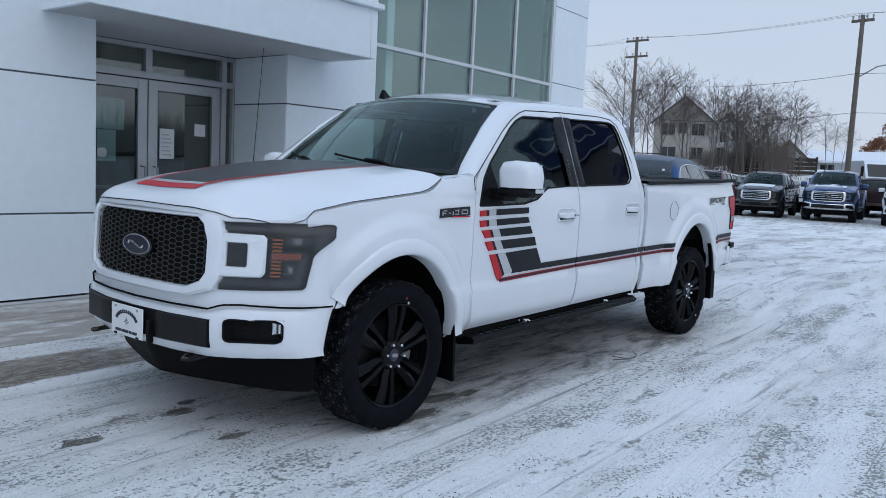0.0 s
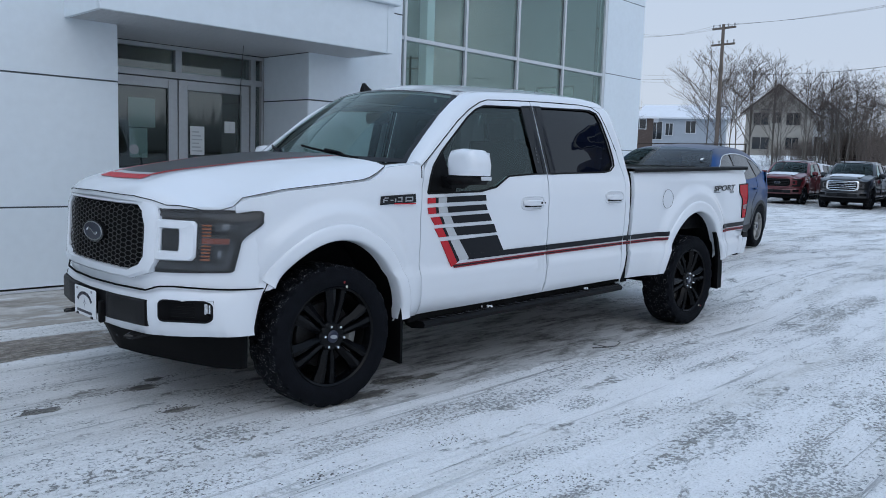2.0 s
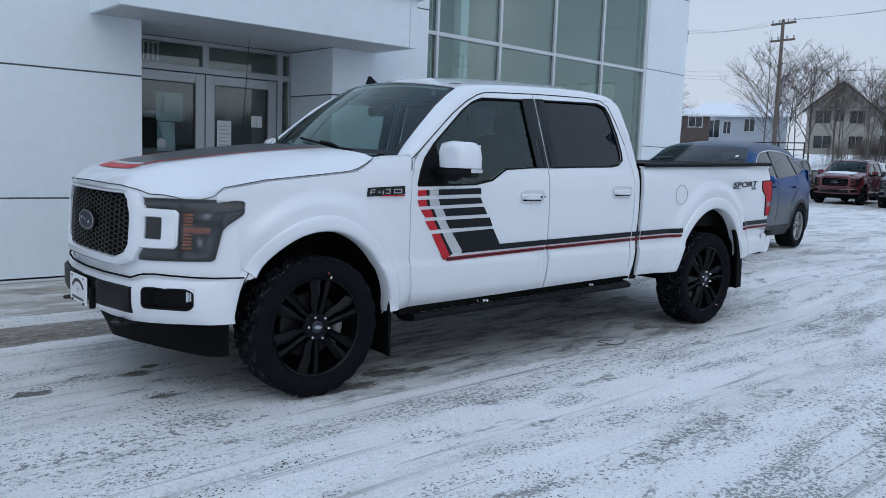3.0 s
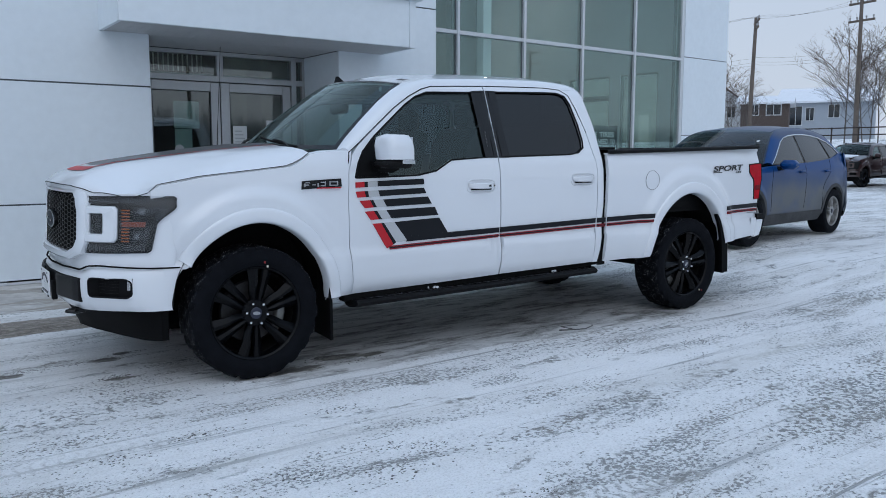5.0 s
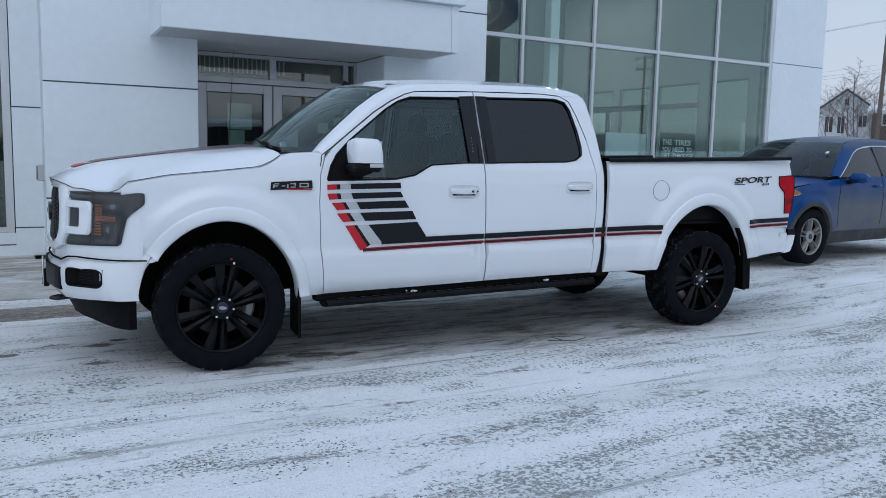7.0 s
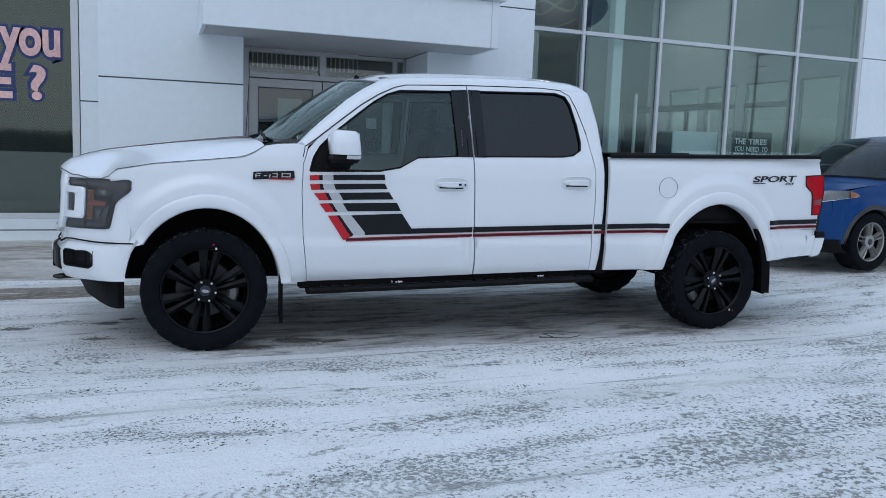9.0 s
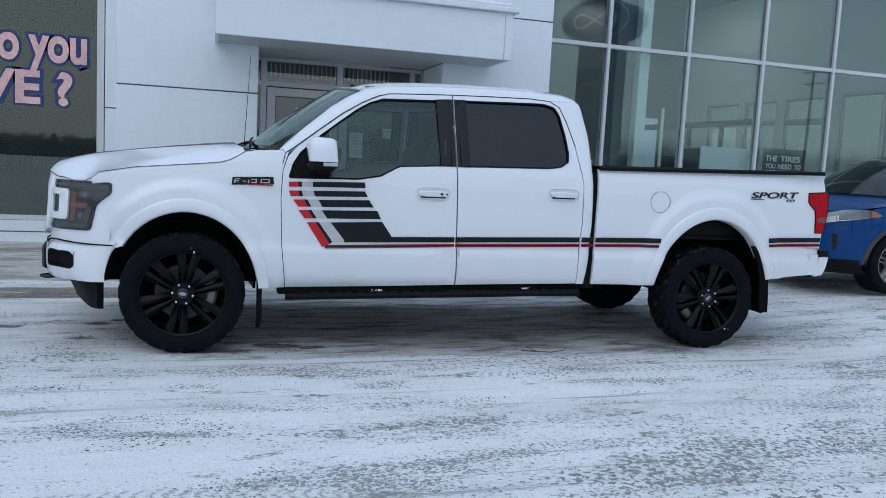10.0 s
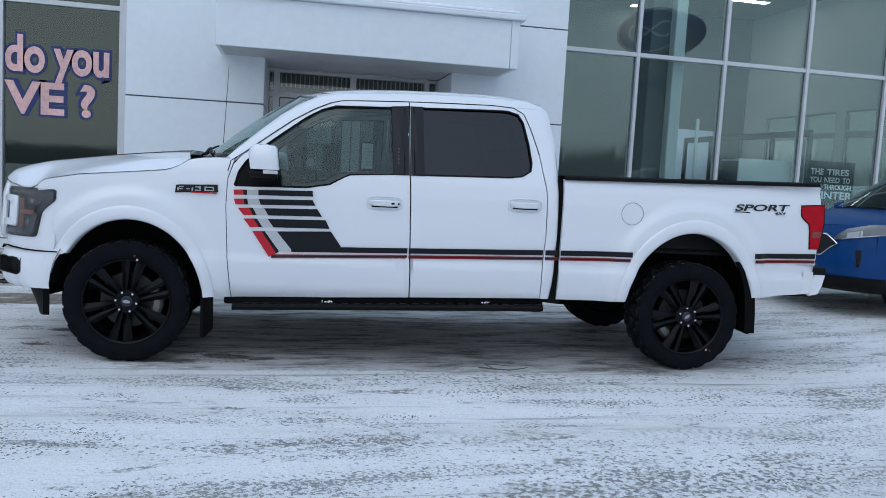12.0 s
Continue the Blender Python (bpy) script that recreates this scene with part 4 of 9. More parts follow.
def showroom_things():
    c = thing("column", "pale square column close behind the glass", "column", Matrix.Translation((10.505, 8.58, 0.06)))
    part("shaft", Geo().box(-0.095, 0.095, -0.08, 0.10, 0.0, 6.04, 0.01), PAPER, c)
    c = thing("column", "broad grey showroom column", "column", Matrix.Translation((10.42, 9.0, 0.06)))
    part("shaft", Geo().box(-0.28, 0.12, -0.2, 0.2, 0.0, 6.04, 0.01), ROOM_WALL, c)
    c = thing("floor_post", "slim pale post behind the glass", "post", Matrix.Translation((10.96, 8.56, 0.06)))
    part("pole", Geo().box(-0.022, 0.022, -0.022, 0.022, 0.02, 2.43, 0.004), PAPER, c)
    part("foot", Geo().box(-0.12, 0.12, -0.09, 0.12, 0.0, 0.02, 0.004), STEEL, c)
    for x, y in ((15.5, 14.7), (13.9, 16.4), (11.2, 14.7), (9.2, 12.4)):
        f = thing("ceiling_light", "white linear showroom ceiling light, lit", "ceiling light", Matrix.Translation((x, y, 6.02)), "showroom lights")
        part("housing", Geo().box(-0.62, 0.62, -0.13, 0.13, 0.0, 0.08, 0.01), ALU_LIGHT, f)
        for q in (-0.06, 0.06):
            part("diffuser", Geo().box(-0.60, 0.60, q - 0.035, q + 0.035, -0.012, -0.001), LAMP_GLOW, f)
    d = thing("reception_counter", "pale counter with a flat panel front", "counter", Matrix.Translation((12.24, 8.52, 0.06)))
    part("front_panel", Geo().box(-0.51, 0.46, -0.03, 0.0, 0.05, 1.84, 0.004), PAPER, d)
    part("top", Geo().box(-0.51, 0.46, 0.002, 0.5, 1.80, 1.83, 0.006), ALU_LIGHT, d)
    part("body", Geo().box(-0.49, 0.44, 0.002, 0.48, 0.0, 1.80), ROOM_WALL, d)
    # glazed office partition in the middle of the floor
    o = thing("office_partition", "grey framed office partition on the showroom floor", "partition", Matrix.Translation((14.6, 10.6, 0.06)))
    for y in (0.0, 1.2, 2.4, 3.6, 4.8):
        part("partition_post", Geo().box(-0.04, 0.04, y - 0.04, y + 0.04, 0.0, 2.45, 0.004), ROOM_WALL, o)
    for z in (1.15, 2.45):
        part("partition_rail", Geo().box(-0.035, 0.035, -0.04, 4.84, z, z + 0.13, 0.004), ROOM_WALL, o)
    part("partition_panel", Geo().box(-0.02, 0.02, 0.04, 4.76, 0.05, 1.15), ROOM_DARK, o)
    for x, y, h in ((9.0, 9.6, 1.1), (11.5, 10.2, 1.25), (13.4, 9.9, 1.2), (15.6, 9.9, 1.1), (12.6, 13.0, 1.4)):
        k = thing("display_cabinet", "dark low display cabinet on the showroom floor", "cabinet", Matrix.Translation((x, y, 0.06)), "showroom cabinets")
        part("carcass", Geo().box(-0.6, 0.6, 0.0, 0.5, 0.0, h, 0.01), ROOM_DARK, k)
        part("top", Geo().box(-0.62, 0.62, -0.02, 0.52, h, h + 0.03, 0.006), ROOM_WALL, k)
    # black winter tyre poster behind the glass
    p = thing("window_poster", "black poster with pale capitals inside the window", "poster", Matrix.Translation((12.97, GLASS_Y + 0.06, 1.64)))
    part("sheet", Geo().box(0.0, 0.92, 0.0, 0.006, -1.1, 0.30, 0.001), SIGN_BLACK, p)
    for t, z, w, h in (("THE TIRES", 0.07, 0.78, 0.105), ("YOU NEED TO", -0.055, 0.84, 0.090), ("GET THROUGH", -0.17, 0.84, 0.085), ("WINTER", -0.33, 0.84, 0.125)):
        step = w / (len(t) - 0.12)
        at = 0.0
        for word in t.split():
            letters("poster_word", word, 0.13, PAPER, p, pose(0.06 + at * step, -0.004, z, 90, 0, 0), depth=0.0008, bold=0.003, fit=((len(word) - 0.12) * step, h))
            at += len(word) + 0.6
    # window lettering beside the entrance
    q = thing("window_lettering", "pale pink window lettering with navy outlines", "sign", Matrix.Translation((0.0, GLASS_Y - 0.006, 0.0)))
    for txt, x, z, w, h in (("do you", 0.745, 2.255, 1.285, 0.635), ("VE ?", 0.735, 1.852, 1.12, 0.44)):
        d = 0.006 if txt == "do you" else 0.0
        letters("letters_outline", txt, 0.5, SIGN_NAVY, q, pose(x - 0.03, 0.001 - d * 0.4, z - 0.03, 90, 0, 0), depth=0.0005, bold=0.048, fit=(w + 0.06, h + 0.06))
        letters("letters_face", txt, 0.5, SIGN_PINK, q, pose(x, -0.006 - d, z, 90, 0, 0), depth=0.0005, bold=0.016, fit=(w, h))


showroom_things()


def walkway():
    tagged(part("pavement", Geo().box(-9.0, 2.45, 6.80, FACE + 0.10, -0.05, 0.055, 0.01), CONCRETE), "stained concrete walk along the building", "pavement", kind="structure")
    apron = Geo().prism([(-1.27, -0.10), (-1.27, -0.002), (-0.6, 0.030), (0.0, 0.056), (1.2, 0.060), (1.2, -0.10)], lambda u, v, w: Vector((w, u, v)), -11.0, 3.75)
    tagged(part("pavement_entry", apron, CONCRETE, m=ENTRY), "stained concrete apron sloping up to the doors", "pavement", kind="structure")
    for x0, x1 in ((-1.565, 0.0), (2.275, 3.74)):
        tagged(part("trim", Geo().box(x0, x1, -0.022, 0.0, 0.058, 0.084, 0.003), ALU_LIGHT, m=ENTRY), "pale metal flashing along the foot of the wall", "trim", kind="structure")
    b = thing("outlet_box", "grey weatherproof outlet box on the wall return", "outlet box", ENTRY @ Matrix.Translation((-1.565, 0.75, 1.10)))
    part("box", Geo().box(-0.07, 0.0, -0.07, 0.07, -0.09, 0.09, 0.01), ALU, b)
    part("cover", Geo().box(-0.085, -0.07, -0.06, 0.06, -0.08, 0.08, 0.006), STEEL, b)


walkway()

# ---- pickup trucks ----
# Truck axes: x from the front axle towards the tail, y to the far side, z up.
WHEEL_R, HUB_Z, BASE = 0.406, 0.401, 3.983


def arch(x, z, xc, zc, rx, rz):
    """How far (x, z) lies from an arch's centre, 1 on the opening's edge."""
    return math.hypot((x - xc) / rx, (z - zc) / rz)


def truck_side(x, z):
    """Half width of the body's flank."""
    y = float(np.interp(z, [0.42, 0.47, 0.53, 0.62, 0.715, 0.745, 0.95, 1.18, 1.30, 1.37, 1.42, 1.60, 1.82, 1.88],
                        [0.880, 0.925, 0.955, 0.971, 0.979, 0.960, 0.976, 0.982, 0.972, 0.948, 0.930, 0.875, 0.795, 0.755]))
    y += float(np.interp(x, [-0.62, -0.605, -0.52, -0.455, -0.40, -0.25, 0.1, 4.5, 5.05], [-0.120, -0.112, -0.068, -0.038, -0.023, -0.008, 0, 0, -0.028])) * (1 if z < 1.4 else 0)
    y += float(np.interp(x, [-0.62, -0.52, -0.455, -0.40, -0.25, -0.10], [0, -0.025, -0.044, -0.042, -0.022, 0])) * max(0.0, min(1.0, (0.97 - z) / 0.18))
    for xc, zc, rx, rz in ((0.013, 0.40, 0.478, 0.556), (3.975, 0.42, 0.505, 0.612)):
        q = arch(x, z, xc, zc, rx, rz)
        if z > 0.40:
            f = max(0.0, min(1.0, (1.42 - q) / 0.17))
            y += 0.034 * f * f * (3 - 2 * f)
    return y


def nose_x(y, z):
    """Front of the nose above the bumper."""
    x = float(np.interp(abs(y), [0, 0.3, 0.5, 0.6, 0.7, 0.8, 0.864, 0.91, 0.94, 0.955], [-0.925, -0.912, -0.875, -0.845, -0.785, -0.690, -0.605, -0.52, -0.455, -0.40]))
    return x + float(np.interp(z, [0.66, 0.74, 0.95, 1.08, 1.15, 1.18], [-0.03, -0.015, 0, 0.006, 0.025, 0.05]))


def bumper_x(y, z):
    x = float(np.interp(abs(y), [0, 0.3, 0.55, 0.65, 0.75, 0.85, 0.895, 0.916, 0.926, 0.931], [-0.985, -0.968, -0.920, -0.875, -0.800, -0.695, -0.615, -0.545, -0.490, -0.440]))
    return x + float(np.interp(z, [0.44, 0.48, 0.55, 0.66, 0.70, 0.73], [0.05, 0.015, 0, 0, 0.02, 0.06])) * max(0.0, min(1.0, (1.0 - abs(y)) / 0.12)) - max(0.0, abs(y) - 0.78) ** 2 * max(0.0, 0.71 - z) * 12.0


def flank(x, z, s, out=0.0):
    return Vector((x, s * (truck_side(x, z) + out), z))


def inward(s, d=0.03):
    return lambda p: Vector((0, -s * d, 0))


def column_panel(geo, xs, top, bottom, s, rows=10, out=0.0, edge1=None):
    """A flank panel of upright columns between two height curves."""
    grid = []
    for k in range(rows + 1):
        r = []
        for x in xs:
            z0, z1 = bottom(x), top(x)
            z = z0 + (z1 - z0) * k / rows
            xx = x if edge1 is None or x < 0.50 else x + (edge1(z) - xs[-1]) * (x - 0.50) / (xs[-1] - 0.50)
            r.append(flank(xx, z, s, out))
        grid.append(r)
    return geo.sheet(grid, inward(s))


def ring_panel(geo, inner, outer, s, steps=32, cut=3, surf=flank, back=0.03):
    """A panel with a window: strips run from the window's outline to the panel's."""
    def refine(pts):
        n, res = len(pts), []
        for i in range(n):
            a, b = Vector(pts[i]), Vector(pts[(i + 1) % n])
            res += [a.lerp(b, k / cut) for k in range(cut)]
        return res
    a, b = refine(inner), refine(outer)
    n = len(a)
    vs = [surf(*p.lerp(q, k / steps), s) for k in range(steps + 1) for p, q in zip(a, b)]
    fs = [(k * n + i, k * n + (i + 1) % n, (k + 1) * n + (i + 1) % n, (k + 1) * n + i) for k in range(steps) for i in range(n)]
    c = len(vs)
    vs += [vs[i] + Vector((0, -s * back, 0)) for i in range(n)] + [vs[steps * n + i] + Vector((0, -s * back, 0)) for i in range(n)]
    fs += [(i, (i + 1) % n, c + (i + 1) % n, c + i) for i in range(n)]
    fs += [(steps * n + i, c + n + i, c + n + (i + 1) % n, steps * n + (i + 1) % n) for i in range(n)]
    return geo.add(vs, fs)


def fill_panel(geo, outline, s, out=0.0, surf=flank, rings=4):
    """A pane or plate: rings from its outline to its middle, laid on the flank."""
    c = Vector((sum(p[0] for p in outline) / len(outline), sum(p[1] for p in outline) / len(outline)))
    n = len(outline)
    vs = [surf(*Vector(p).lerp(c, k / (rings + 0.5)), s, out) for k in range(rings + 1) for p in outline]
    fs = [(k * n + i, k * n + (i + 1) % n, (k + 1) * n + (i + 1) % n, (k + 1) * n + i) for k in range(rings) for i in range(n)]
    fs.append(tuple(rings * n + i for i in range(n)))
    return geo.add(vs, fs)


def flank_quad(geo, corners, s, out=0.008, nu=10, nv=4):
    a, b, c, d = [Vector(p) for p in corners]
    return geo.sheet([[flank(*a.lerp(b, u / nu).lerp(d.lerp(c, u / nu), v / nv), s, out) for u in range(nu + 1)] for v in range(nv + 1)], inward(s, 0.007))


FRONT_DOOR_OUT = [(0.625, 1.07), (0.632, 1.25), (0.665, 1.35), (0.727, 1.42), (0.876, 1.537), (1.045, 1.665), (1.179, 1.748), (1.295, 1.803), (1.374, 1.826), (1.836, 1.850), (1.846, 1.36), (1.884, 0.480), (1.30, 0.462), (0.672, 0.447), (0.641, 0.73)]
FRONT_DOOR_IN = [(0.676, 1.208), (0.678, 1.220), (0.700, 1.30), (0.745, 1.372), (0.845, 1.470), (1.000, 1.592), (1.134, 1.694), (1.23, 1.751), (1.326, 1.785), (1.805, 1.806), (1.812, 1.342), (1.435, 1.320), (1.300, 1.247), (1.150, 1.219), (0.80, 1.210)]
REAR_DOOR_OUT = [(1.855, 1.36), (1.844, 1.851), (2.45, 1.868), (2.60, 1.860), (2.67, 1.82), (2.715, 1.72), (2.777, 1.531), (2.834, 1.25), (2.842, 0.95), (2.830, 0.70), (2.835, 0.503), (2.30, 0.491), (1.893, 0.481)]
REAR_DOOR_IN = [(1.882, 1.342), (1.872, 1.812), (2.45, 1.832), (2.555, 1.833), (2.630, 1.812), (2.666, 1.753), (2.702, 1.60), (2.722, 1.47), (2.715, 1.412), (2.655, 1.374), (2.563, 1.360), (2.30, 1.353), (1.92, 1.342)]
SEAM = ([-0.62, -0.591, -0.536, -0.308, 0.038, 0.233, 0.304, 0.379, 0.54, 0.66], [1.125, 1.135, 1.183, 1.228, 1.264, 1.286, 1.312, 1.365, 1.382, 1.384])


def wheel(parent, x, y, s, lod, rim_mat, k, tyre_r=None, rim_r=None):
    """Tyre with tread blocks, six-spoke rim, cap and nuts, under a wheel part."""
    R = tyre_r or WHEEL_R
    rr = rim_r or 0.284
    hub = R - 0.004 if tyre_r else HUB_Z
    def place(a, b, d):
        return Vector((a, -d, b)) if s < 0 else Vector((a, d, b))
    key = (lod, s, round(R, 3), rim_mat.name)
    if key not in WHEEL_MESHES:
        n = 132 if lod else 40
        prof = [(rr - 0.012, -0.22), (rr + 0.02, -0.235), (R - 0.05, -0.25), (R - 0.018, -0.243), (R - 0.002, -0.225), (R, -0.19), (R, -0.145), (R, -0.10), (R, -0.055), (R, -0.015), (R - 0.003, 0.008), (R - 0.02, 0.024), (R - 0.055, 0.030), (rr + 0.045, 0.030), (rr + 0.018, 0.020), (rr + 0.006, 0.012), (rr - 0.012, 0.0)]
        t = Geo().lathe(prof, n, place)
        if lod:
            c = len(prof)
            for i in range(n):
                for j in range(3, 12):
                    cut = (i + 2 * (j % 3)) % 6 < 2 or (j in (6, 8) and i % 2)
                    if cut:
                        v = Vector(t.v[i * c + j])
                        q = 1 - 0.017 / max(0.05, math.hypot(v.x, v.z))
                        t.v[i * c + j] = (v.x * q, v.y, v.z * q)
        rim = Geo().lathe([(rr - 0.012, -0.2), (rr - 0.02, -0.05), (rr - 0.012, 0.004), (rr, 0.014), (rr + 0.006, 0.008)], 48, place)
        ns = 6 if rim_mat == RIM_BLACK else 5
        slim = 1.0 if rim_mat == RIM_BLACK else 0.42
        for q in range(ns):
            a0 = 2 * math.pi * (q + 0.5) / ns
            for side in (-1, 1):
                sec = []
                for r, w0, w1, dep in ((0.05, 0.000, 0.024, -0.006), (0.60 * rr - 0.046, 0.004, 0.050, 0.000), (0.65 * rr, 0.008, 0.058, 0.006), (rr - 0.014, 0.014, 0.082, 0.002)):
                    pts = []
                    for w, d in ((w0, dep - 0.016), (w0 + 0.005, dep - 0.004), (w0 + 0.45 * (w1 - w0), dep + 0.004), (w1, dep - 0.020), (w1 - 0.004, dep - 0.05), (w0, dep - 0.05)):
                        e = a0 + side * (w * slim + (0.0 if slim == 1 else 0.006 + 0.03 * r)) / max(r, 0.04)
                        pts.append(place(r * math.cos(e), r * math.sin(e), d))
                    sec.append(pts)
                c = 6
                rim.add([p for r_ in sec for p in r_], [(i * c + j, i * c + (j + 1) % c, (i + 1) * c + (j + 1) % c, (i + 1) * c + j) for i in range(3) for j in range(c)])
        rim.lathe([(0.0, 0.0), (0.075, 0.0), (0.085, -0.012), (0.085, -0.05)], 24, place)
        disc = Geo().lathe([(0.0, -0.09), (0.185, -0.09), (0.19, -0.10), (0.19, -0.12), (0.06, -0.13)], 36, place)
        barrel = Geo().lathe([(rr - 0.02, -0.05), (rr - 0.03, -0.22), (0.05, -0.225)], 36, place)
        cap = Geo().lathe([(0.0, 0.010), (0.030, 0.009), (0.036, 0.004), (0.036, -0.01)], 20, place)
        nut = Geo().lathe([(0.0, 0.024), (0.007, 0.023), (0.0105, 0.017), (0.0105, -0.006)], 8, place)
        logo = Geo().prism([(0.024 * math.cos(a), 0.011 * math.sin(a)) for a in [2 * math.pi * i / 16 for i in range(16)]], place, 0.009, 0.0115)
        WHEEL_MESHES[key] = [t.mesh("tyre", RUBBER, angle=30), rim.mesh("rim", rim_mat), disc.mesh("brake_disc", DISC), barrel.mesh("barrel", DARK), cap.mesh("hub_cap", BADGE_BLUE), nut.mesh("lug_nut", CHROME), logo.mesh("cap_logo", STEEL)]
    t, rim, disc, barrel, cap, nut, logo = WHEEL_MESHES[key]
    w = part("wheel", t, RUBBER, parent, m=pose(x, y, hub, 0, k, 0))
    part("rim", rim, rim_mat, w)
    part("brake_disc", disc, DISC, w)
    part("barrel", barrel, DARK, w)
    part("hub_cap", cap, BADGE_BLUE, w, "dark blue hub cap")
    if lod:
        part("cap_logo", logo, STEEL, w)
        for q in range(6):
            a = 2 * math.pi * q / 6
            part("lug_nut", nut, CHROME, w, m=Matrix.Translation(place(0.066 * math.cos(a), 0.066 * math.sin(a), 0.0)))
        cal = Geo()
        for a0, a1 in ((-0.62, -0.42), (-0.30, 0.55)):
            cal.sheet([[place(r * math.cos(a), r * math.sin(a), d) for a in np.linspace(a0, a1, 7)] for r, d in ((0.150, -0.075), (0.165, -0.060), (0.205, -0.060), (0.222, -0.08))], lambda p: place(0, 0, -0.06))
        part("brake_caliper", cal, CALIPER, w, "pale cast brake caliper")
        if s < 0:
            part("valve_dot", Geo().box(-0.006, 0.006, -0.034, -0.030, -0.007, 0.007, 0.003), DOT_PALE, w, m=pose(0.028, 0, rr + 0.006))
            part("paint_dot", Geo().box(-0.006, 0.006, -0.034, -0.0302, -0.007, 0.007, 0.003), DOT_RED, w, m=pose(0.008, 0, rr + 0.030))
    return w


KEY_GREY = simple("keypad_grey", (0.12, 0.12, 0.125), 0.4)
CALIPER = simple("cast_caliper", (0.22, 0.22, 0.21), 0.5, metal=0.5, vary=0.3, scale=20)
DOT_PALE = simple("chalk_mark", (0.62, 0.60, 0.50), 0.7)
DOT_RED = simple("red_chalk", (0.22, 0.012, 0.015), 0.7)
WHEEL_MESHES = {}
DISC = simple("dull_iron", (0.05, 0.05, 0.052), 0.5, metal=0.7, vary=0.4)


def pickup(label, paint, m, sport=False, lod=True, grille=GLOSS_BLACK, bumper=None, graphics=True, group="", rim_mat=RIM_BLACK):
    """A four-door pickup with a long box."""
    truck = thing("pickup_truck", label, "pickup truck", m, group)
    bumper = bumper or paint

    # flanks
    for s in (-1, 1):
        # front wing
        def wing_low(x):
            q = (x - 0.013) / 0.478
            return max(0.40 + 0.556 * math.sqrt(max(0.0, 1 - q * q)), 0.70 if x < 0 else 0.0) if -0.96 < q < 0.999 else (0.70 if x < 0 else 0.447)
        xs = [-0.575, -0.55, -0.52, -0.49, -0.4475] + [0.013 + 0.478 * math.cos(t) for t in [math.pi * (1 - k / 26) for k in range(3, 26)]] + [0.4905, 0.52, 0.56, 0.60, 0.622]
        g = Geo()
        column_panel(g, xs, lambda x: float(np.interp(x, *SEAM)) - 0.004, wing_low, s, 30, edge1=lambda z: float(np.interp(z, [0.447, 0.73, 1.07, 1.25, 1.39], [0.667, 0.636, 0.620, 0.627, 0.670])))
        fender = part("front_fender", g, paint, truck)
        part("arch_lip", arch_lip(0.013, 0.40, 0.478, 0.556, s, 0.085, 0.59), paint, fender)
        # doors
        for nm, outer, inner in (("front_door", FRONT_DOOR_OUT, FRONT_DOOR_IN), ("rear_door", REAR_DOOR_OUT, REAR_DOOR_IN)):
            door = part(nm, ring_panel(Geo(), inner, outer, s, cut=9 if lod else 3), paint, truck)
            front = nm == "front_door"
            if front:
                pane = [(0.86, 1.475), *inner[5:9], (1.715, 1.800), (1.738, 1.340), *inner[11:14], (0.92, 1.213)]
                part("window_glass", fill_panel(Geo(), pane, s, -0.012), GLASS_CAR, door, "lightly tinted side window")
                part("mirror_sail", fill_panel(Geo(), [inner[14], inner[0], inner[1], inner[2], inner[3], (0.85, 1.468), (0.93, 1.214)], s, -0.006), BLACK_TRIM, door)
                part("pillar_trim", fill_panel(Geo(), [(1.712, 1.812), (1.836, 1.822), (1.845, 1.336), (1.735, 1.334)], s, 0.005), GLOSS_BLACK, door)
                if lod and s < 0:
                    for q in range(5):
                        part("keypad_button", Geo().box(-0.004, 0.004, -0.002, 0.002, -0.006, 0.006, 0.0015), KEY_GREY, door, m=Matrix.Translation(flank(1.768, 1.42 + q * 0.024, s, 0.008)))
            else:
                part("window_glass", fill_panel(Geo(), [(1.93, 1.815), *inner[2:12], (1.945, 1.342)], s, -0.012), GLASS_DARK, door, "dark privacy glass")
                part("pillar_trim", fill_panel(Geo(), [(1.846, 1.822), (1.938, 1.824), (1.952, 1.336), (1.856, 1.336)], s, 0.005), GLOSS_BLACK, door)
            # black seal round the window
            line = [Vector(p) for p in inner]
            seal = Geo().tube([flank(p.x, p.y, s, 0.000) for p in line + [line[0], line[1]]], 0.007, 5)
            part("window_seal", seal, BLACK_TRIM, door)
            hx, hz = (1.566, 1.138) if front else (2.562, 1.170)
            part("door_handle", handle_geo(s), paint, door, m=Matrix.Translation(flank(hx + 0.115, hz, s, 0.0)))
            part("handle_cup", Geo().tube([Vector((0.122 * math.copysign(abs(math.cos(a)) ** 0.45, math.cos(a)), 0, 0.046 * math.copysign(abs(math.sin(a)) ** 0.6, math.sin(a)))) for a in [2 * math.pi * i / 32 for i in range(34)]], 0.005, 6), paint, door, m=Matrix.Translation(flank(hx + 0.115, hz - 0.002, s, 0.0)))
            # black strip that stands in for the shade below the handle
            part("handle_shadow_gap", Geo().box(-0.09, 0.09, s * -0.002, s * 0.004, -0.030, -0.019, 0.002), BLACK_TRIM, door, m=Matrix.Translation(flank(hx + 0.115, hz, s, 0.004)))
            if front and lod:
                part("keyhole", Geo().box(-0.014, 0.014, -0.003, 0.003, -0.009, 0.009, 0.003), GLOSS_BLACK, door, m=Matrix.Translation(flank(hx + 0.165, hz, s, 0.038)))
                part("lock_sensor", Geo().box(-0.006, 0.006, -0.003, 0.003, -0.006, 0.006, 0.003), GLOSS_BLACK, door, m=Matrix.Translation(flank(hx + 0.208, hz, s, 0.036)))
        # cab corner behind the rear door
        rows = []
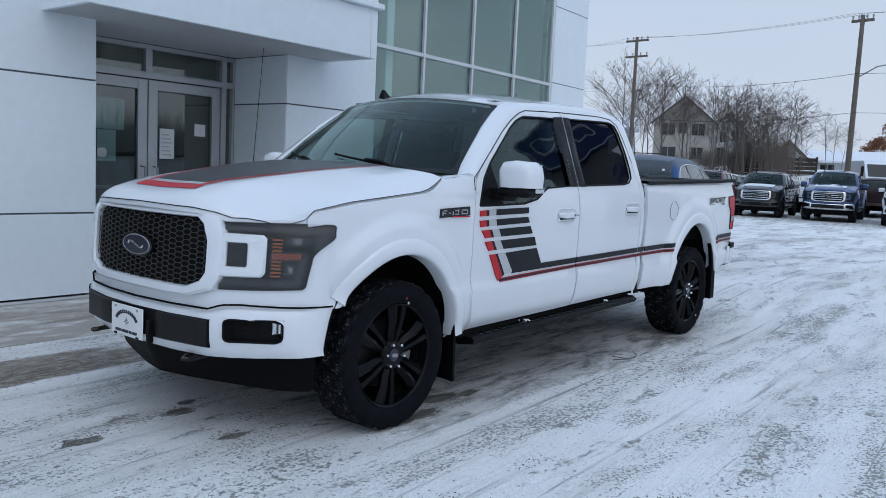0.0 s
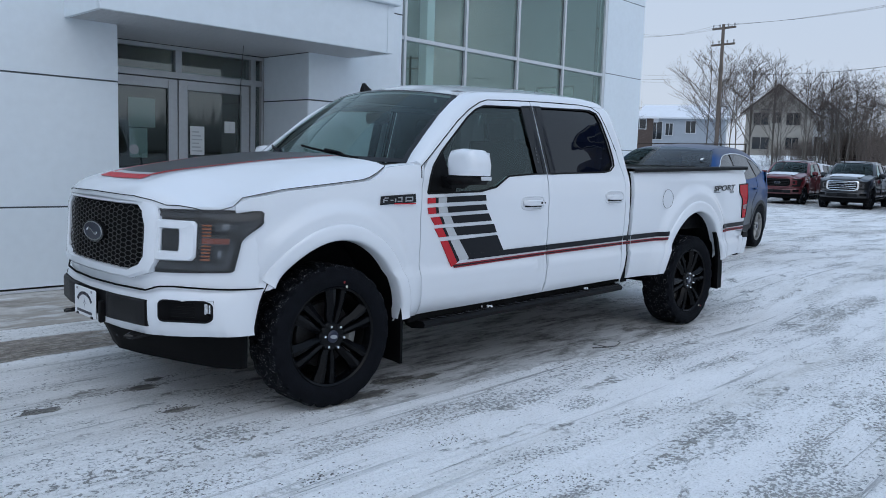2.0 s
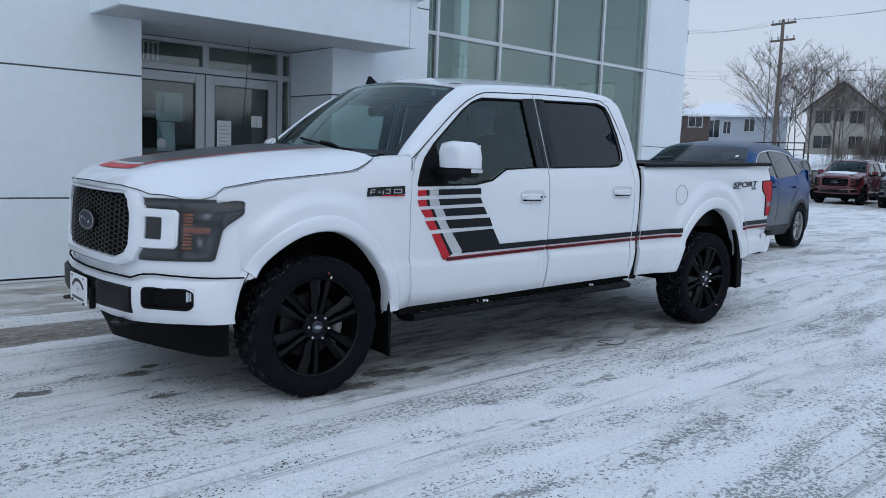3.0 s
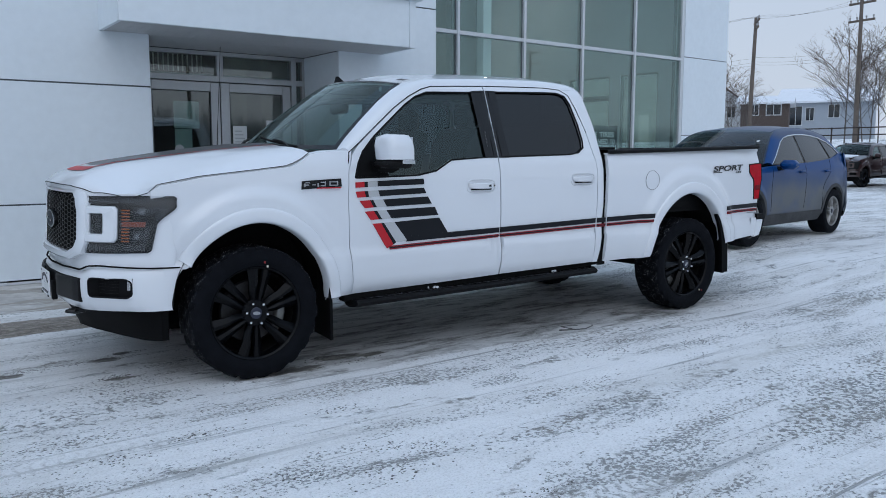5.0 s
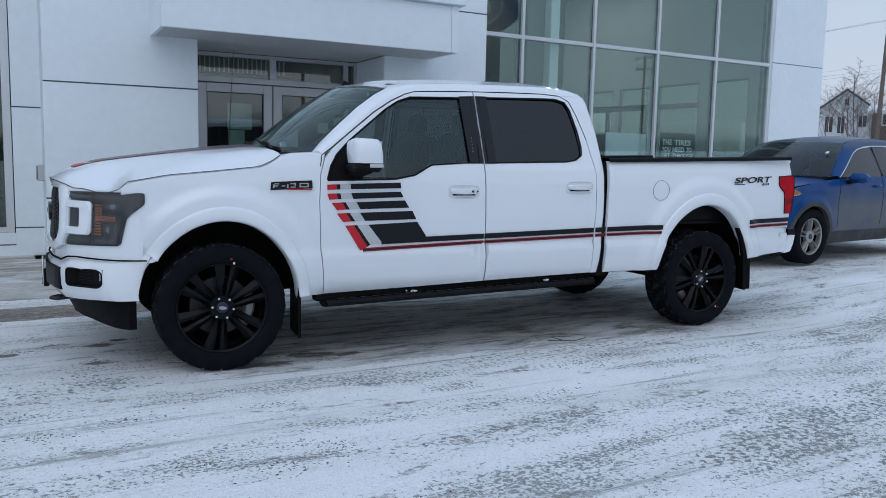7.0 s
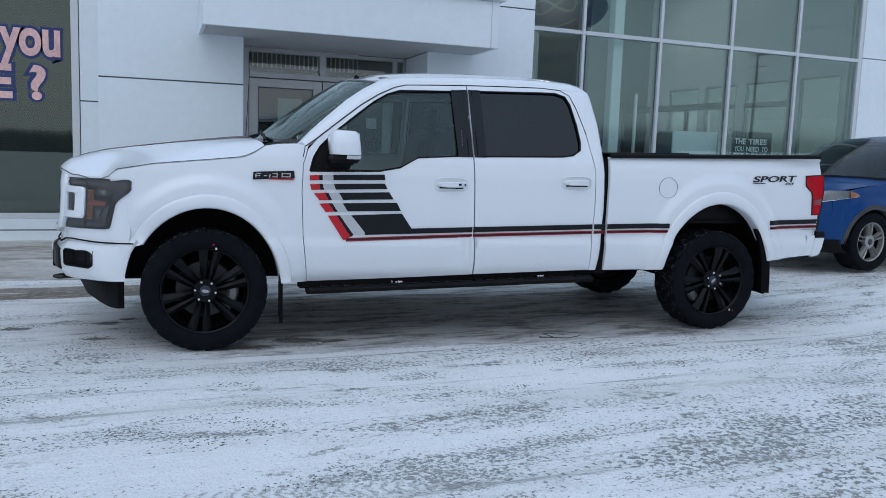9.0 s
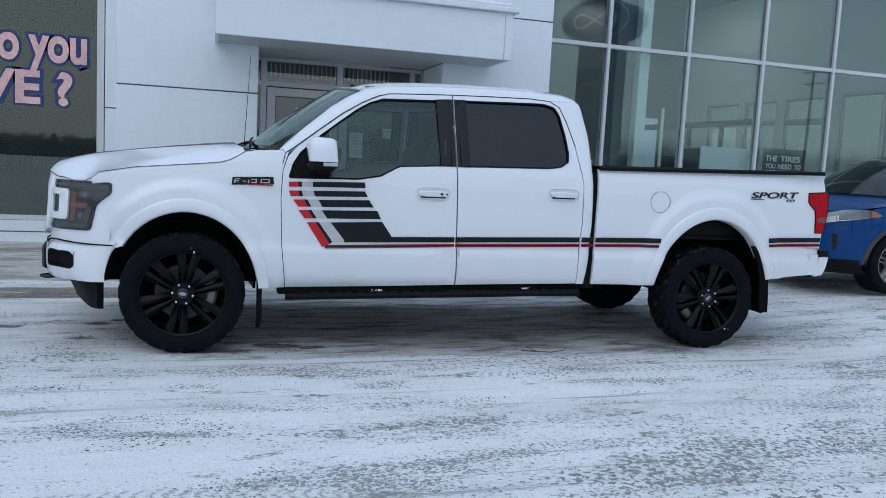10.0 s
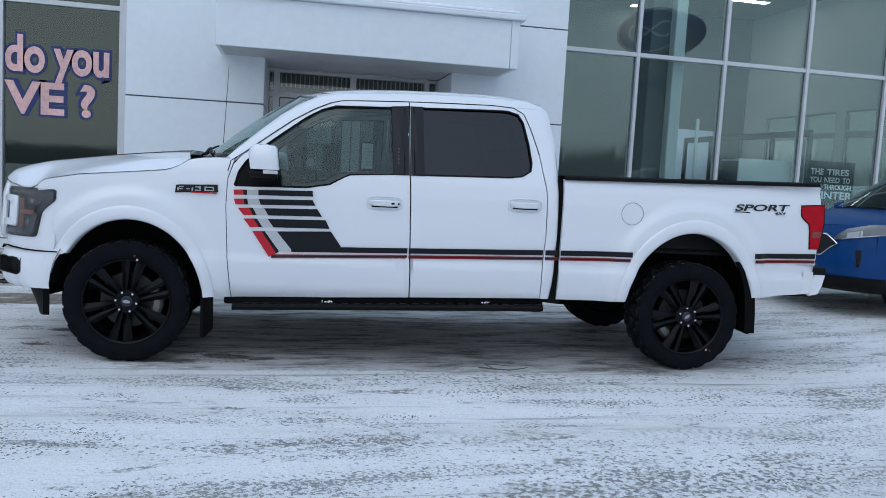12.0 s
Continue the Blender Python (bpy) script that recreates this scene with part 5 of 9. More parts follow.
        for z, a, b in ((0.50, 2.841, 2.925), (0.60, 2.838, 2.932), (0.70, 2.836, 2.938), (0.80, 2.842, 2.945), (0.95, 2.848, 2.948), (1.10, 2.846, 2.944), (1.25, 2.840, 2.938), (1.33, 2.826, 2.934), (1.42, 2.806, 2.930), (1.531, 2.784, 2.922), (1.62, 2.756, 2.912), (1.72, 2.722, 2.892), (1.82, 2.678, 2.872), (1.863, 2.608, 2.862)):
            rows.append([Vector((a + (b - a) * k / 5, s * (truck_side(a + (b - a) * k / 5, z) - 0.05 * max(0, k - 3) ** 2 / 4), z)) for k in range(6)])
        part("cab_corner", Geo().sheet(rows, lambda p: Vector((0.0, -s * 0.05, 0))), paint, truck)
        # box side
        def box_low(x):
            q = (x - 3.975) / 0.505
            if -0.985 < q < 0.985:
                return 0.42 + 0.612 * math.sqrt(1 - q * q)
            return 0.500 if x < 3.975 else float(np.interp(x, [4.45, 5.0], [0.560, 0.605]))
        xs = [2.962, 2.99, 3.05, 3.15, 3.22, 3.27, 3.31, 3.35, 3.39, 3.43, 3.455, 3.472] + [3.975 + 0.505 * math.cos(t) for t in [math.pi * (1 - k / 26) for k in range(2, 25)]] + [4.478, 4.50, 4.525, 4.55, 4.58, 4.61, 4.65, 4.70, 4.75, 4.82, 4.88, 4.97, 5.0]
        g = Geo()
        column_panel(g, xs, lambda x: float(np.interp(x, [2.96, 4.98, 5.0], [1.372, 1.424, 1.41])), box_low, s, 32)
        box_side = part("box_side", g, paint, truck)
        part("arch_lip", arch_lip(3.975, 0.42, 0.505, 0.612, s, 0.235, 0.135), paint, box_side)
        # rail cap of the box
        cap = Geo()
        rows = []
        for x in np.linspace(2.958, 4.962, 14):
            z = float(np.interp(x, [2.96, 4.98], [1.374, 1.428]))
            rows.append([Vector((x, s * y, z + dz)) for y, dz in ((0.972, -0.010), (0.975, 0.012), (0.965, 0.022), (0.86, 0.022), (0.85, 0.012), (0.85, -0.05))])
        part("rail_cap", cap.sheet(rows), BLACK_TRIM, truck, "black plastic bed rail cap")
        # rear lamp
        lamp = Geo()
        outline = [(4.832, 1.270), (5.030, 1.283), (5.034, 1.14), (5.012, 0.948), (4.930, 0.946), (4.915, 1.10), (4.905, 1.135), (4.848, 1.178), (4.835, 1.20)]
        fill_panel(lamp, outline, s, 0.006, rings=3)
        n = len(outline)
        lamp.add([flank(*p, s, 0.006) for p in outline] + [flank(*p, s, -0.05) for p in outline], [(i, (i + 1) % n, n + (i + 1) % n, n + i) for i in range(n)])
        tail = part("tail_lamp", lamp, TAIL_RED, truck, "red tail lamp lens")
        if lod:
            part("lamp_bezel", Geo().tube([flank(*p, s, 0.004) for p in outline + outline[:2]], 0.0055, 5), BLACK_TRIM, tail)
            part("reverse_lens", fill_panel(Geo(), [(4.935, 1.075), (5.020, 1.082), (5.016, 1.035), (4.938, 1.030)], s, 0.008, rings=2), simple_red_dark(), tail)
        # mud flaps
        for xf, zt, zb, yo in ((0.475, 0.66, 0.175, 0.985), (4.43, 0.83, 0.285, 0.992)):
            g = Geo()
            rows = [[Vector((xf + dx + 0.045 * (zt - z) * (1 if xf > 2 else 0.2), s * y, z)) for y, dx in ((yo, 0.0), (yo - 0.06, 0.012), (yo - 0.18, 0.02), (yo - 0.30, 0.03))] for z in np.linspace(zt, zb, 8)]
            g.sheet(rows, lambda p: Vector((0.02, 0, 0)))
            rows = [[p + Vector((0.02, 0, 0)) for p in r] for r in rows]
            g.sheet(rows)
            if xf > 2:
                rim = [(4.395, 0.83), (4.437, 0.75), (4.462, 0.68), (4.482, 0.60), (4.492, 0.52), (4.50, 0.42), (4.505, 0.295)]
                g.sheet([[Vector((x - w, s * 1.004, z)) for w in (0.075, -0.006)] for x, z in rim], lambda p: Vector((0, -s * 0.03, 0)))
            part("mud_flap", g, DAM_BLACK, truck, "black rubber mud flap")
        # step bar
        sb = Geo()
        sb.prism([(-0.965, 0.392), (-0.985, 0.375), (-0.975, 0.352), (-0.86, 0.335), (-0.80, 0.350), (-0.80, 0.395)], lambda u, v, w: Vector((w, -s * u, v + 0.022 * w)), 0.68, 2.86)
        step = part("step_bar", sb, BLACK_TRIM, truck, "black side step with worn snow on its tread")
        for x in (0.95, 1.85, 2.6):
            part("step_bracket", Geo().box(x - 0.03, x + 0.03, s * 0.68, s * 0.84, 0.39, 0.48, 0.006), BLACK_TRIM, step)
        if lod:
            for q in range(26):
                x = 0.76 + q * 0.082
                part("tread_bar", Geo().box(x, x + 0.05, s * 0.835, s * 0.955, 0.394 + 0.022 * x, 0.401 + 0.022 * x, 0.002), GLOSS_BLACK, step)
            if s < 0:
                for x in (1.31, 2.44):
                    lump = Geo().box(-0.008, 0.008, -0.007, 0.007, 0.0, 0.010, 0.004).mesh("snow_crumb", SNOW)
                    for q in range(16):
                        part("snow_crumb", lump, SNOW, step, m=pose(x + random.uniform(-0.05, 0.05), random.uniform(-0.95, -0.845), 0.400 + 0.022 * x, 0, 0, random.uniform(0, 90)))
        # mirror
        mirror(truck, s, paint, lod)
        # lamp units
        head_lamp(truck, s, paint, lod)
        # wheels
        for x, k in ((0.0, 8 if s < 0 else 30), (BASE, 21 if s < 0 else 50)):
            wheel(truck, x, s * 0.952, s, lod, rim_mat, k if x < 1 else k + 120)
        # wheel wells
        for xc, zc, rx, rz in ((0.013, 0.40, 0.50, 0.58), (3.975, 0.42, 0.53, 0.64)):
            g = Geo()
            g.sheet([[Vector((xc + rx * math.cos(t), s * y, zc + 0.09 + (rz - 0.09) * math.sin(t))) for t in [math.pi * k / 20 for k in range(21)]] for y in (0.945, 0.55)])
            g.sheet([[Vector((xc + q * rx * math.cos(t), s * 0.56, zc + 0.09 + q * (rz - 0.09) * math.sin(t))) for t in [math.pi * k / 20 for k in range(21)]] for q in (0.02, 1.0)])
            part("wheel_well", g, ROCK_GREY, truck)

    # nose between the wings
    g = Geo()
    ys = [-0.925 + 1.85 * k / 60 for k in range(61)]
    zs = [0.66, 0.70, 0.76, 0.85, 0.95, 1.05, 1.10, 1.14]
    top_z = lambda y: float(np.interp(abs(y), [0, 0.45, 0.58, 0.62, 0.864, 0.96], [1.176, 1.168, 1.150, 1.130, 1.134, 1.12]))
    g.sheet([[Vector((nose_x(y, min(z, top_z(y))), y, 0.66 + (top_z(y) - 0.66) * (z - 0.66) / 0.48)) for y in ys] for z in zs], lambda p: Vector((0.04, 0, 0)))
    nose = part("front_fascia", g, paint, truck)
    # bonnet
    g = Geo()
    rows = []
    for k in range(23):
        u = k / 22
        r = []
        for j in range(-14, 15):
            y = j / 14
            ay = abs(y)
            x0 = nose_x(ay * 0.868, 1.15) - float(np.interp(ay, [0, 0.62, 0.70, 1.0], [0.050, 0.046, 0.014, 0.010]))
            x1 = 0.300 + 0.080 * ay ** 2
            x = x0 + (x1 - x0) * u ** 1.25
            half = float(np.interp(x, [-0.6, -0.3, 0.2, 0.35], [0.868, 0.905, 0.915, 0.915]))
            yy = ay * half
            edge = float(np.interp(x, [-0.95, -0.62, *SEAM[0][1:8]], [1.10, 1.10, *SEAM[1][1:8]])) + 0.003
            crown = float(np.interp(x, [-0.96, -0.90, -0.83, -0.75, -0.643, -0.448, -0.176, 0.009, 0.234, 0.4], [1.178, 1.205, 1.232, 1.258, 1.285, 1.316, 1.356, 1.380, 1.407, 1.418]))
            q = max(0.0, (ay - 0.50) / 0.50)
            dome = 0.018 * max(0.0, 1 - (ay / 0.62) ** 4)
            f = max(0.0, min(1.0, (x + 0.55) / 0.6))
            drop = (1 - f) * (q * q * (3 - 2 * q)) ** 0.85 + f * (1 - (1 - q ** 2.3) ** 0.62)
            z = crown + dome - (crown + dome - edge) * drop
            if u < 0.08:
                z = min(z, top_z(yy) + 0.010 + (z - top_z(yy)) * (u / 0.08))
            r.append(Vector((x, math.copysign(yy, y), z)))
        rows.append(r)
    bonnet_rows = rows
    g.sheet(rows, lambda p: Vector((0.0, 0, -0.03)))
    hood = part("hood", g, paint, truck)
    for j in (0, -1):
        seam("hood_gap", [r[j] + Vector((0, math.copysign(0.004, r[j].y), -0.001)) for r in rows], 0.0019, DARK, hood)
    seam("hood_gap", [p + Vector((-0.001, 0, -0.004)) for p in rows[0]], 0.0028, DARK, hood)
    if graphics:
        def film(u0, u1, a, b, mat, nm, lbl=""):
            """A film on the bonnet: a, b give its edges (fraction of the half width) by u."""
            gg = Geo()
            rr = []
            for k in range(15):
                u = u0 + (u1 - u0) * k / 14
                line = []
                for j in range(13):
                    f = a(u) + (b(u) - a(u)) * j / 12
                    fi, fj = u * 22, (f + 1) * 14
                    i, jj = min(21, int(fi)), min(27, int(fj))
                    p = bonnet_rows[i][jj].lerp(bonnet_rows[i][jj + 1], fj - jj).lerp(bonnet_rows[i + 1][jj].lerp(bonnet_rows[i + 1][jj + 1], fj - jj), fi - i)
                    line.append(p + Vector((0, 0, 0.0035)))
                rr.append(line)
            gg.sheet(rr)
            part(nm, gg, mat, hood, lbl)
        w = lambda u: 0.270 + 0.40 * (u - 0.25)
        red = lambda u: 0.052 - 0.045 * (u - 0.25) / 0.75
        film(0.266, 1.0, lambda u: -w(u), w, HOOD_BLACK, "hood_film", "dark matte hood graphic")
        film(0.236, 1.0, lambda u: -w(u) - 0.004 - red(u), lambda u: -w(u) - 0.006, STRIPE_RED, "hood_pinstripe")
        film(0.236, 1.0, lambda u: w(u) + 0.006, lambda u: w(u) + 0.004 + red(u), STRIPE_RED, "hood_pinstripe")
        film(0.228, 0.263, lambda u: -w(u), w, STRIPE_GREY, "hood_band")
        film(0.160, 0.226, lambda u: -0.325, lambda u: 0.325, STRIPE_RED, "hood_band", "red band of the hood graphic")

    # grille, emblem, bumper and plate
    grille_unit(truck, paint, grille, lod)
    front_bumper(truck, bumper, lod, sport)
    # roof, pillars and glass
    cab_top(truck, paint, lod)
    # box, tailgate, rear bumper
    g = Geo()
    g.box(2.965, 4.96, -0.85, 0.85, 0.86, 0.90)
    g.box(2.965, 3.0, -0.85, 0.85, 0.9, 1.36)
    for s in (-1, 1):
        g.box(3.0, 4.96, s * 0.85, s * 0.82, 0.88, 1.37)
    part("bed_liner", g, BLACK_TRIM, truck, "black pickup bed liner")
    g = Geo()
    rows = [[Vector((4.985 + (0.03 if 0.95 < z < 1.3 else 0.012), y, z)) for y in np.linspace(-0.80, 0.80, 9)] for z in (0.70, 0.80, 0.96, 1.15, 1.29, 1.40, 1.435)]
    g.sheet(rows, lambda p: Vector((-0.06, 0, 0)))
    part("tailgate", g, paint, truck)
    g = Geo()
    rows = []
    for z, k in ((0.60, 0.03), (0.63, 0.0), (0.77, 0.0)):
        rows.append([Vector((float(np.interp(abs(y), [0, 0.6, 0.85, 0.95], [5.19, 5.175, 5.10, 4.985])) - k, y, z)) for y in np.linspace(-0.955, 0.955, 21)])
    g.sheet(rows, lambda p: Vector((-0.08, 0, 0)))
    rb = part("rear_bumper", g, bumper, truck)
    g = Geo()
    rows = [[Vector((float(np.interp(abs(y), [0, 0.6, 0.85, 0.95], [5.19, 5.175, 5.10, 4.985])) - k, y, z)) for y in np.linspace(-0.955, 0.955, 21)] for z, k in ((0.772, -0.004), (0.815, 0.0), (0.822, 0.02), (0.822, 0.15))]
    g.sheet(rows)
    for s in (-1, 1):
        g.prism([(4.99, 0.752), (5.085, 0.756), (5.078, 0.806), (4.99, 0.806)], lambda u, v, w: Vector((u, w, v)), s * 0.86, s * 0.962)
        part("bumper_corner", Geo().prism([(4.960, 0.588), (5.036, 0.602), (5.066, 0.66), (5.086, 0.750), (4.996, 0.750)], lambda u, v, w: Vector((u, w, v)), s * 0.80, s * 0.958), bumper, rb)
    part("step_pad", g, BLACK_TRIM, rb)
    # dark structure behind the panels
    part("floor_pan", Geo().box(0.50, 2.93, -0.90, 0.90, 0.47, 0.60), DARK, truck)
    for s in (-1, 1):
        part("inner_panel", Geo().sheet([[Vector((x, s * (truck_side(x, z) - 0.045), z)) for x in np.linspace(0.52, 2.955, 9)] for z in (0.47, 0.6, 0.8, 1.0, 1.18)]), DARK, truck)
        part("cab_gap", Geo().sheet([[Vector((x, s * y, z)) for x in (2.90, 2.99)] for z, y in ((0.47, 0.93), (0.7, 0.94), (1.0, 0.945), (1.36, 0.93))]), DARK, truck)
        # dark box added to keep the gap above the step in the dark
        part("gap_backing", Geo().box(0.62, 2.88, s * 0.82, s * 0.90, 0.395, 0.48, 0.01), DARK, truck)
        part("frame_rail", Geo().box(-0.75, 4.45, s * 0.40, s * 0.50, 0.42, 0.56, 0.01), DARK, truck)
        part("bed_sill", Geo().box(4.55, 5.0, s * 0.80, s * 0.93, 0.575, 0.62, 0.01), DARK, truck)
    part("engine_block", Geo().box(-0.60, 0.52, -0.55, 0.55, 0.50, 1.05, 0.03), DARK, truck)
    part("bed_underside", Geo().box(2.9, 3.45, -0.80, 0.80, 0.50, 0.86, 0.02), DARK, truck)
    part("bed_underside", Geo().box(4.5, 4.97, -0.85, 0.85, 0.62, 0.86, 0.02), DARK, truck)
    part("bed_underside", Geo().box(3.45, 4.5, -0.50, 0.50, 0.60, 0.86, 0.02), DARK, truck)
    for x in (0.0, BASE):
        part("axle", Geo().tube([(x, -0.75, 0.38), (x, 0.75, 0.38)], 0.05, 10), DARK, truck)
    part("spare_and_tank", Geo().lathe([(0.0, -0.10), (0.34, -0.10), (0.38, -0.04), (0.38, 0.04), (0.34, 0.10), (0.0, 0.10)], 28, lambda a, b, d: Vector((3.35 + a * 0.75, 0.3 + b, 0.42 + d))), DARK, truck)

    if sport:
        side_graphics(truck)
        s = -1
        bd = part("fender_badge", Geo().add(*badge_plate(s)), GLOSS_BLACK, truck, "black and red model badge")
        for x0, x1, z0 in ((0.312, 0.322, 1.1565), (0.322, 0.352, 1.1795), (0.322, 0.345, 1.1655), (0.368, 0.390, 1.166), (0.402, 0.412, 1.1575), (0.424, 0.460, 1.1805), (0.424, 0.460, 1.1595), (0.452, 0.460, 1.168), (0.484, 0.492, 1.160), (0.484, 0.545, 1.1825), (0.484, 0.545, 1.1615), (0.537, 0.545, 1.168)):
            high = 0.022 if x1 - x0 < 0.011 else 0.0065
            part("badge_bar", Geo().box(x0, x1, -0.0005, 0.001, z0, z0 + high), STEEL, bd, m=Matrix.Translation((0, flank((x0 + x1) / 2, z0, s, 0.0105).y, 0)))
        part("badge_underline", Geo().box(0.40, 0.565, -0.0145, 0.0, -0.004, 0.003).mesh("badge_underline", STRIPE_RED), STRIPE_RED, bd, m=Matrix.Translation((0, flank(0.45, 1.155, s, 0.0).y, 1.149)))
        slant = Matrix(((1, 0.45, 0, 0), (0, 1, 0, 0), (0, 0, 1, 0), (0, 0, 0, 1)))
        on_flank(letters("sport_decal", "SPORT", 0.07, DECAL_GREY, truck, Matrix.Translation((4.275, 0, 1.208)) @ pose(0, 0, 0, 90, -2.0, 0) @ slant, "dark grey bedside lettering", 0.001, bold=0.0018, fit=(0.435, 0.050)), s, 0.005)
        on_flank(letters("drive_decal", "4X4", 0.034, DECAL_GREY, truck, Matrix.Translation((4.60, 0, 1.192)) @ pose(0, 0, 0, 90, -2.0, 0) @ slant, depth=0.001, bold=0.001, fit=(0.09, 0.022)), s, 0.005)
        on_flank(part("decal_bar", Geo().box(4.275, 4.40, -0.001, 0.001, 1.199, 1.205), STRIPE_BLACK, truck), s, 0.005)
        ring = [flank(3.482 + 0.083 * math.cos(a), 1.148 + 0.080 * math.sin(a), s, 0.002) for a in [2 * math.pi * k / 36 for k in range(38)]]
        part("fuel_door", Geo().tube(ring, 0.0013, 4), DARK, truck, "round fuel door")
        # roof aerial mast on the far wing, and the fin
    if lod:
        part("aerial_mast", Geo().tube([(0.40, 0.84, 1.36), (0.44, 0.80, 2.20)], 0.0035, 6, 0.002), GLOSS_BLACK, truck)
    part("roof_fin", Geo().add([Vector((1.40 - u * 0.75, 0.43 + w, 1.922 + v * 0.72)) for u, w, v in ((0, 0, 0), (0.05, 0.028, 0), (0.19, 0.030, 0), (0.19, -0.030, 0), (0.05, -0.028, 0), (0.10, 0.008, 0.045), (0.155, 0.006, 0.092), (0.180, 0.006, 0.088), (0.155, -0.006, 0.092), (0.180, -0.006, 0.088), (0.10, -0.008, 0.045))], [(0, 1, 5), (0, 5, 10), (0, 10, 4), (1, 2, 7, 6, 5), (4, 10, 8, 9, 3), (5, 6, 8, 10), (6, 7, 9, 8), (2, 3, 9, 7)]), BLACK_TRIM, truck, smooth=False)
    return truck


def arch_lip(xc, zc, rx, rz, s, a0, a1):
    """The moulded flare round a wheel opening, from a0 radians above level behind to a1 above level in front."""
    rows = []
    for k in range(49):
        t = a0 + (math.pi - a0 - a1) * k / 48
        c, n = math.cos(t), math.sin(t)
        row_ = []
        for q, out in ((1.158, -0.003), (1.152, 0.006), (1.140, 0.012), (1.118, 0.0155), (1.06, 0.018), (1.015, 0.017), (0.998, 0.010), (0.990, -0.004), (0.984, -0.045)):
            x, z = xc + rx * q * c, zc + rz * q * n
            row_.append(Vector((x, s * (truck_side(x, max(0.50, z)) + out), z)))
        rows.append(row_)
    return Geo().sheet(rows, lambda p: Vector((0, -s * 0.03, 0)))


def on_flank(ob, s, out):
    """Presses a decal against the flank."""
    for v in ob.data.vertices:
        p = ob.matrix_basis @ v.co
        v.co = (p.x, s * (truck_side(p.x, p.z) + out + (0.002 if v.co.z > 0 else 0)), p.z)
    ob.matrix_basis = Matrix.Identity(4)


def handle_geo(s):
    """A bowed pull handle, 0.22 m long."""
    rows = []
    for k in range(13):
        u = -0.108 + 0.216 * k / 12
        e = abs(u) / 0.108
        bow = 0.036 * (1 - e ** 4) + 0.004
        hh = 0.021 * (1 - 0.25 * e ** 3)
        rows.append([Vector((u, s * (bow + d), v)) for v, d in ((-hh, -0.014), (-hh, -0.004), (-hh * 0.7, 0.002), (hh * 0.7, 0.002), (hh, -0.004), (hh, -0.014), (-hh, -0.014))])
    return Geo().sheet(rows)


RED_DARK = []


def simple_red_dark():
    if not RED_DARK:
        RED_DARK.append(simple("tail_lens_deep_red", (0.20, 0.004, 0.008), 0.1, coat=1.0))
    return RED_DARK[0]


def mirror(truck, s, paint, lod):
    """Door mirror: painted cap, black base with lamp, arm and glass."""
    cx, cy, cz = 0.865, s * 1.125, 1.345
    rows = []
    for a, sc in ((-0.094, 0.60), (-0.087, 0.80), (-0.072, 0.93), (-0.045, 1.0), (0.03, 1.0), (0.066, 0.97), (0.080, 0.91), (0.088, 0.80)):
        rows.append([Vector((cx + a + 0.015 * (1 - z / 0.15), cy + y * sc, cz + z * (1 if z < 0 else sc))) for y, z in ((-0.115, -0.02), (-0.125, 0.05), (-0.115, 0.105), (-0.085, 0.135), (0, 0.142), (0.085, 0.132), (0.115, 0.09), (0.118, 0.03), (0.115, -0.02), (0, -0.022), (-0.115, -0.02))])
    g = Geo().sheet(rows)
    g.f += [tuple(range(9, -1, -1)), tuple(range(77, 87))]
    unit = part("door_mirror", g, paint, truck, "body-coloured mirror cap over a black base")
    base = Geo().box(cx - 0.085, cx + 0.095, cy - 0.112, cy + 0.112, cz - 0.075, cz - 0.022, 0.02)
    base.prism([(0.80, -0.03), (0.95, -0.03), (0.955, -0.085), (0.90, -0.105), (0.80, -0.10)], lambda u, v, w: Vector((u, s * w, cz + v)), 0.93, 1.06)
    part("mirror_base", base, BLACK_TRIM, unit)
    part("mirror_glass", Geo().box(cx + 0.088, cx + 0.092, cy - 0.095, cy + 0.095, cz - 0.005, cz + 0.12, 0.001), CHROME, unit)
    if lod:
        part("side_lamp", Geo().box(cx + 0.005, cx + 0.098, cy + s * 0.108, cy + s * 0.116, cz - 0.048, cz - 0.024, 0.003), LENS_CLEAR, unit, "clear marker lamp strip")


